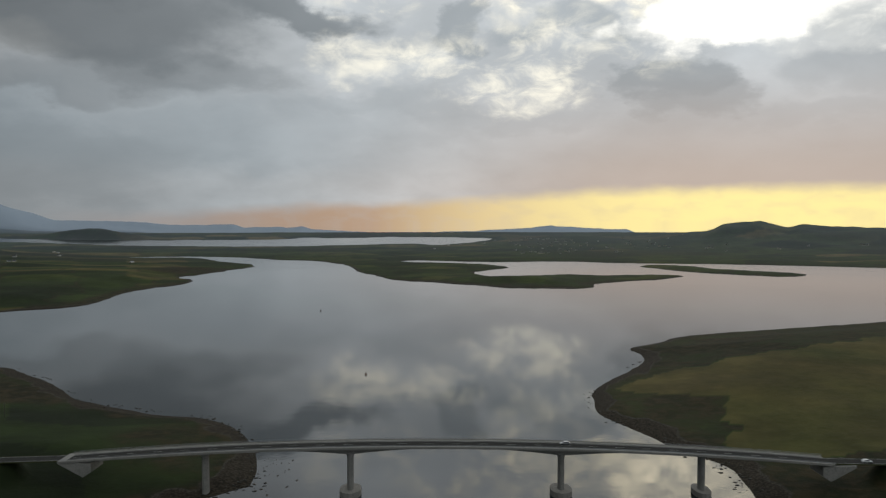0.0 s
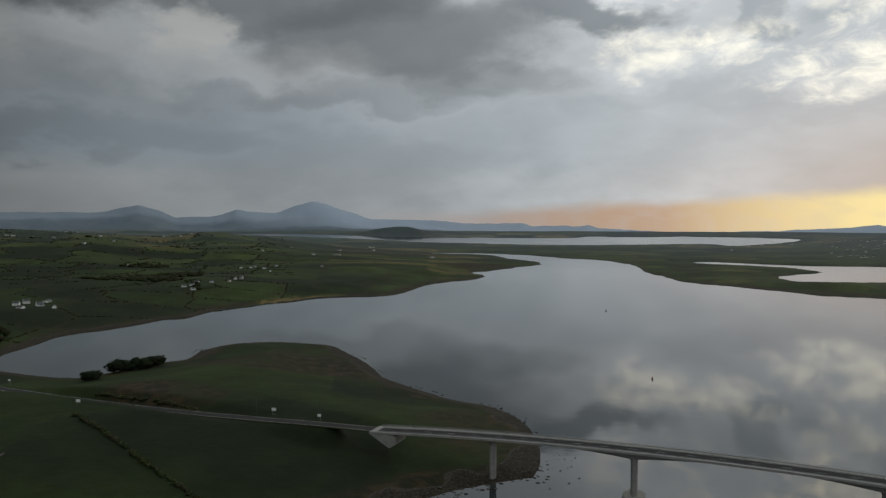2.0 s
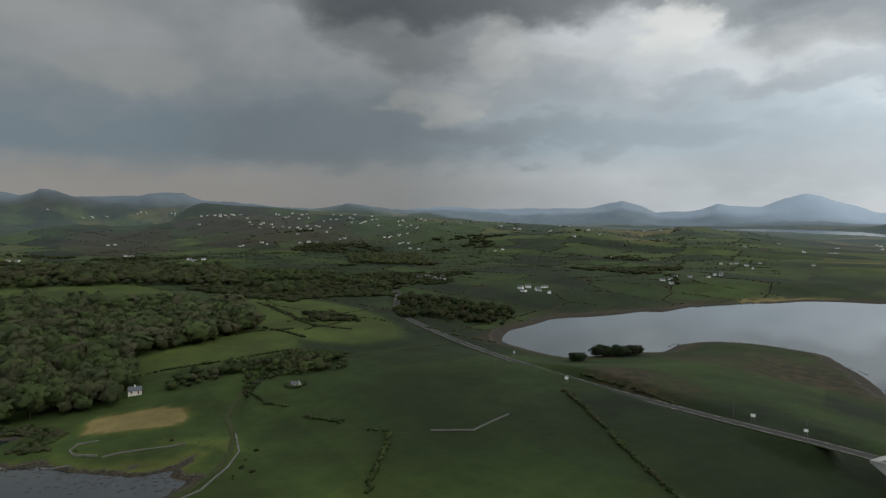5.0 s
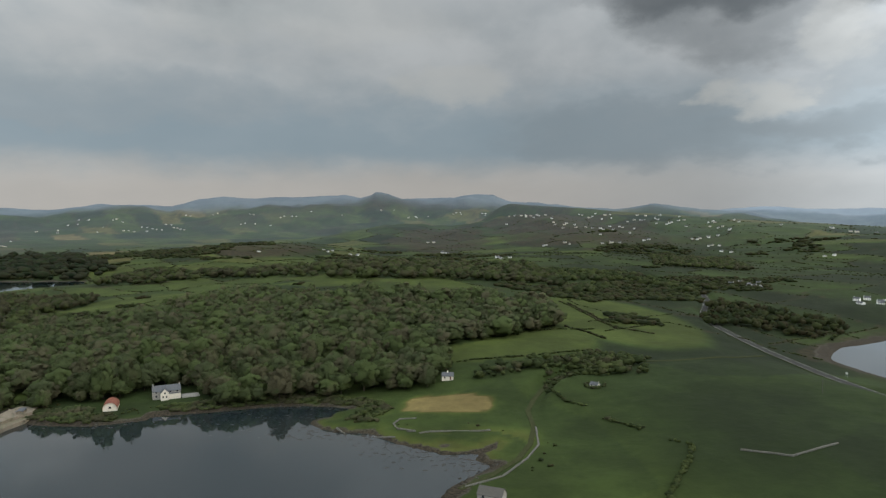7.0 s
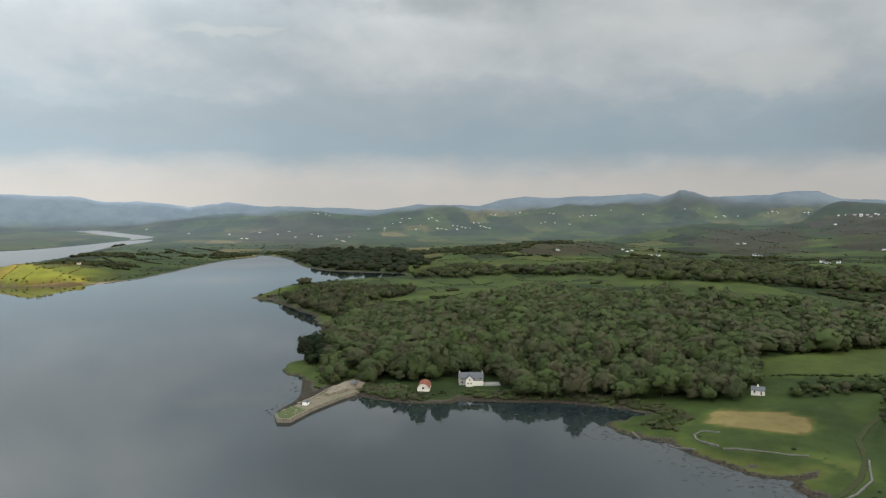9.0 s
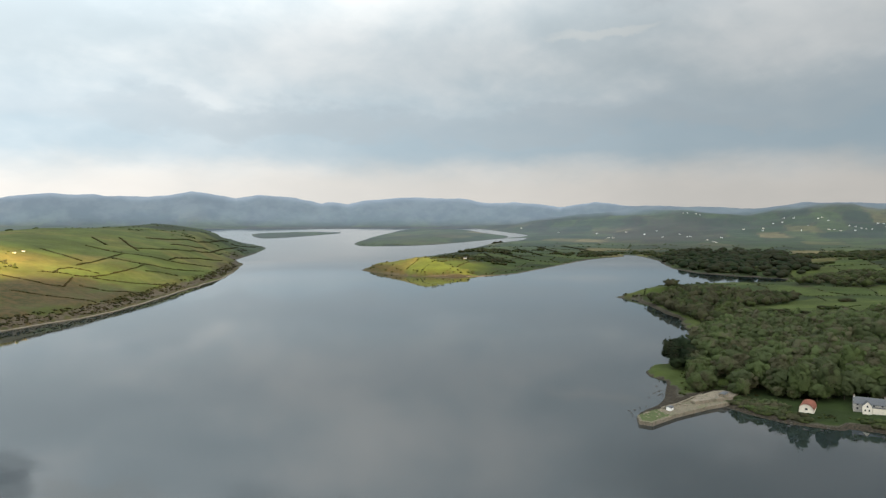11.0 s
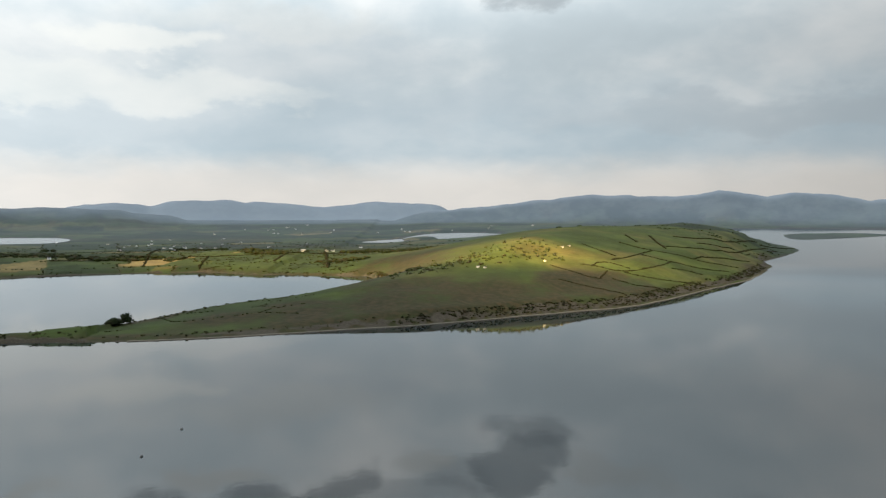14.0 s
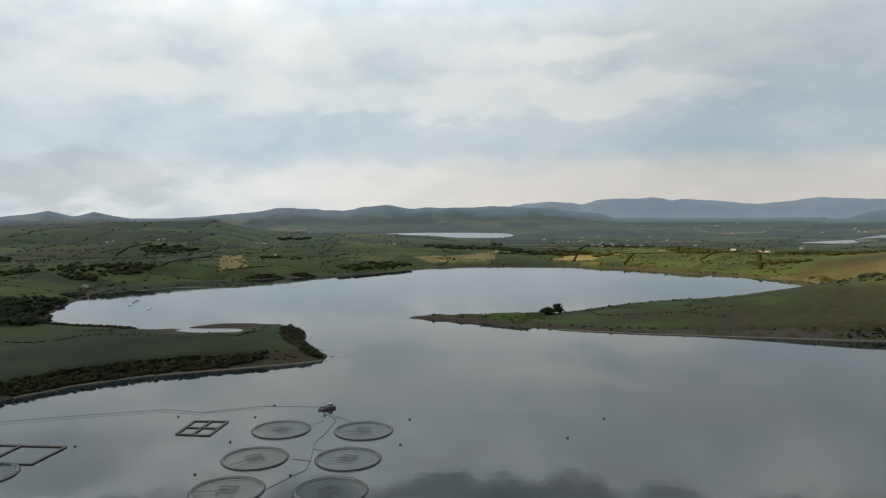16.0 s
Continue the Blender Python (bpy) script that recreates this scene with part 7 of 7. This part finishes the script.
def build_fish_farm():
    cage = thing("fish_cage", 285, -276, 0, 0, "round floating fish cage with black pipe rings and green netting", "fish cage", "fish cages")
    part("outer_ring", tube(ring_points(16.1, 0.15), 0.34, 6, True), BLACK_PIPE, cage, smooth=True)
    part("inner_ring", tube(ring_points(15.2, 0.15), 0.3, 6, True), PALE_PIPE, cage, "weathered grey inner ring", smooth=True)
    part("handrail", tube(ring_points(15.3, 1.15), 0.11, 5, True), PALE_PIPE, cage)
    for k in range(24):
        t = 2 * math.pi * k / 24
        c, s = math.cos(t), math.sin(t)
        part("stanchion", tube([(15.2 * c, 15.2 * s, 0.1), (15.3 * c, 15.3 * s, 1.2)], 0.1, 5), BLACK_PIPE, cage)
    bm = bmesh.new()
    hub = bm.verts.new((0, 0, 0.55))
    rings = []
    for radius, z in ((4.5, 0.62), (10, 0.72), (15.2, 1.1)):
        rings.append([bm.verts.new((x, y, z)) for x, y, _ in ring_points(radius, 0, 32)])
    for k in range(32):
        j = (k + 1) % 32
        bm.faces.new((hub, rings[0][k], rings[0][j]))
        for a, b in zip(rings, rings[1:]):
            bm.faces.new((a[k], b[k], b[j], a[j]))
    part("bird_net", bm, NET, cage, "thin green bird net")
    frame_bm = bmesh.new()
    for q in (-3.6, 3.6):
        add_tube(frame_bm, [(-4.2, q, 0.75), (4.2, q, 0.75)], 0.12, 5)
        add_tube(frame_bm, [(q, -4.2, 0.75), (q, 4.2, 0.75)], 0.12, 5)
    for q in (-1.2, 1.2):
        add_tube(frame_bm, [(-3.6, q, 0.78), (3.6, q, 0.78)], 0.07, 5)
        add_tube(frame_bm, [(q, -3.6, 0.78), (q, 3.6, 0.78)], 0.07, 5)
    part("net_support", frame_bm, BLACK_PIPE, cage, "square pipe frame holding the net")
    part("feed_hose", tube([(0, 0, 0.9), (8, 3, 0.95), (15.2, 4, 1.1)], 0.09, 5), BLACK_PIPE, cage)
    for x, y, t in ((245, -299, 40), (262, -236, 70), (223, -260, 15), (241, -201, 30), (203, -225, 80), (352, -152, 0)):
        copy_thing(cage, pose(x, y, 0, 0, 0, t))
    # square pontoons of planks on floats
    for name, corners, bars in (("pontoon", ((327, -239), (339, -260), (322, -270), (310, -247)), 1), ("pontoon", ((400, -172), (357, -195), (346, -172), (388, -150)), 1)):
        c = [Vector((x, y, 0)) for x, y in corners]
        mid = sum(c, Vector()) / 4
        raft = thing(name, mid.x, mid.y, 0, 0, "square floating walkway of dark timber with open wells", "pontoon", "pontoons")
        segments = [(c[k], c[(k + 1) % 4]) for k in range(4)] + [((c[0] + c[1]) / 2, (c[2] + c[3]) / 2), ((c[1] + c[2]) / 2, (c[3] + c[0]) / 2)]
        if mid.x > 345:
            segments = segments[:5]
        for a, b in segments:
            a, b = a - mid, b - mid
            walkway = part("walkway", ribbon([(a.x, a.y, 0.55), (b.x, b.y, 0.55)], 0.75, 0, 0.2), TIMBER, raft)
            part("float", ribbon([(a.x, a.y, 0.35), (b.x, b.y, 0.35)], 0.55, 0, 0.7), BLACK_PIPE, walkway)
        for p in c:
            q = p - mid
            part("post", tube([(q.x, q.y, 0.4), (q.x, q.y, 1.6)], 0.08, 6), STEEL, raft)
    # work barge
    barge = thing("work_barge", 292, -321, 0, 70, "small dark steel work barge with a wheelhouse", "boat")
    hull = [(-5.2, 1.9), (3.6, 1.9), (5.6, 0.7), (5.6, -0.7), (3.6, -1.9), (-5.2, -1.9)]
    part("hull", extrude_outline(hull, -0.6, 1.0), TIMBER, barge, "dark worn steel hull")
    part("wheelhouse", box(-3.6, -1.0, -1.2, 1.2, 1.0, 3.2, bevel=0.12), STEEL, barge, "grey wheelhouse")
    part("window", box(-1.02, -0.96, -0.9, 0.9, 2.1, 2.8), GLASS, barge)
    part("crane", tube([(2.0, 0, 1.0), (2.0, 0, 3.2), (4.2, 0, 4.2)], 0.12), STEEL, barge)
    part("bulwark", ribbon([(-5.0, 1.8, 1.4), (3.5, 1.8, 1.4)], 0.08, 0, 0.45), TIMBER, barge)
    part("bulwark", ribbon([(-5.0, -1.8, 1.4), (3.5, -1.8, 1.4)], 0.08, 0, 0.45), TIMBER, barge)
    for pts, r in (([(433, -199), (405, -233), (374, -267), (351, -274), (329, -305), (298, -322)], 0.08), ([(433, -190), (400, -231), (372, -262), (350, -270), (327, -300), (325, -309)], 0.05),
                   ([(287, -313), (272, -307), (260, -285), (253, -268), (238, -250), (230, -238), (229, -222), (228, -212)], 0.13), ([(286, -313), (276, -300), (278, -292)], 0.08), ([(286, -313), (262, -309), (259, -306)], 0.08),
                   ([(248, -262), (236, -262)], 0.12), ([(236, -248), (246, -245)], 0.12)):
        ob = part("feed_pipe" if r > 0.13 else "mooring_line", tube([(x, y, 0.1) for x, y in pts], r, 5), BLACK_PIPE if r > 0.13 else ROPE)
        tagged(ob, "floating black feed pipe between the cages" if r > 0.13 else "dark floating mooring line on the water", "pipe" if r > 0.13 else "rope", "fish farm lines")
    # buoys
    buoy = thing("buoy", 355, -261, 0, 0, "small dark mooring buoy afloat", "buoy", "mooring buoys")
    bm = bmesh.new()
    bmesh.ops.create_uvsphere(bm, u_segments=12, v_segments=8, radius=0.75)
    part("float", bm, BLACK_PIPE, buoy, smooth=True)
    part("ring", tube([(0, 0, 0.6), (0, 0, 1.1)], 0.1), STEEL, buoy)
    for x, y in ((316, -285), (325, -309), (354, -198), (236, -330), (214, -291), (292, -246), (231, -229), (269, -206), (141, -393), (145, -348), (283, -309)):
        copy_thing(buoy, pose(x, y, 0))
    for x, y, s in ((-61, 552, 0.55), (-166, 951, 0.6)):
        mark = thing("channel_buoy", x, y, 0, 0, "tall dark channel marker buoy in the narrows", "buoy", "channel buoys")
        part("float", extrude_outline([(1.2 * s * math.cos(t), 1.2 * s * math.sin(t)) for t in (k * math.pi / 6 for k in range(12))], -0.4, 0.8), RUST, mark)
        bm = bmesh.new()
        bmesh.ops.create_cone(bm, segments=10, radius1=0.8 * s, radius2=0.25 * s, depth=2.6 * s, matrix=Matrix.Translation((0, 0, 2.0 * s)), cap_ends=True)
        part("tower", bm, BLACK_PIPE, mark)
        part("top_mark", tube([(0, 0, 3.2 * s), (0, 0, 4.0 * s)], 0.35 * s, 8), RUST, mark)
    # moored boats in the lagoon
    first = None
    for x, y, t in ((851, -555, 30), (887, -590, 60), (796, -544, 10), (872, -575, 100)):
        if first:
            copy_thing(first, pose(x, y, 0, 0, 0, t))
            continue
        first = thing("moored_boat", x, y, 0, t, "small white motor boat at its mooring", "boat", "moored boats")
        part("hull", extrude_outline([(-3.2, 1.1), (1.4, 1.15), (3.6, 0), (1.4, -1.15), (-3.2, -1.1)], -0.3, 0.95), LIMEWASH, first)
        part("cabin", box(-0.8, 1.4, -0.8, 0.8, 0.95, 2.0, bevel=0.15), LIMEWASH, first)
        part("window", box(1.38, 1.44, -0.6, 0.6, 1.3, 1.8), GLASS, first)


build_fish_farm()


# ---- shore rocks and weed ----
def build_rocks():
    rng = np.random.default_rng(44)
    n = 90000
    r = 300 * np.exp(rng.random(n) * math.log(1400 / 300.0))
    a = np.radians(-40 + 290 * rng.random(n))
    x, y = -np.sin(a) * r, np.cos(a) * r
    sd = shore_distance(x, y)
    ok = (sd > -7) & (sd < 6)
    x, y, r = x[ok], y[ok], r[ok]
    z, inland = land_height(x, y)
    ok = (np.hypot(x - 592, y + 476) > 60) & (inland > -9) & (inland < 5) & (fbm(x, y, 60, 3, 91) > -0.1)
    x, y, z, r = x[ok][:4200], y[ok][:4200], z[ok][:4200], r[ok][:4200]
    s = 0.25 + 0.7 * rng.random(len(x)) ** 2
    rocks = gather("shore_rocks", np.column_stack([x, y, np.maximum(z, -0.1)]), np.column_stack([s * 1.4, s * 1.1, s * 0.55]), WEED_ROCK, [lump(80 + k, 0.8, 0) for k in range(4)], 45, radial=False)
    tagged(rocks, "dark weedy rocks along the tide line", "rocks", kind="stuff")
    # weed on the mud of the small bay and off the points
    places = []
    for cx, cy, sx, sy, count in ((-366, 28, 18, 20, 420), (-348, 48, 14, 10, 160), (-390, -20, 8, 26, 160), (-80, 345, 6, 24, 26), (-425, -255, 9, 9, 50), (392, -465, 8, 26, 90), (-425, -55, 8, 36, 60)):
        places += [(cx + rng.normal() * sx, cy + rng.normal() * sy) for _ in range(count)]
    p = np.array(places)
    z = land_height(p[:, 0], p[:, 1])[0]
    p, z = p[z < 0.3], z[z < 0.3]
    s = 0.15 + 0.5 * rng.random(len(p)) ** 2
    weed = gather("floating_weed", np.column_stack([p, np.full(len(p), 0.0)]), np.column_stack([s * 1.2, s * 2.6, s * 0.06]), WEED_ROCK, SMALL_LUMPS, 46)
    tagged(weed, "brown seaweed lying in the shallows", "seaweed", kind="stuff")


build_rocks()
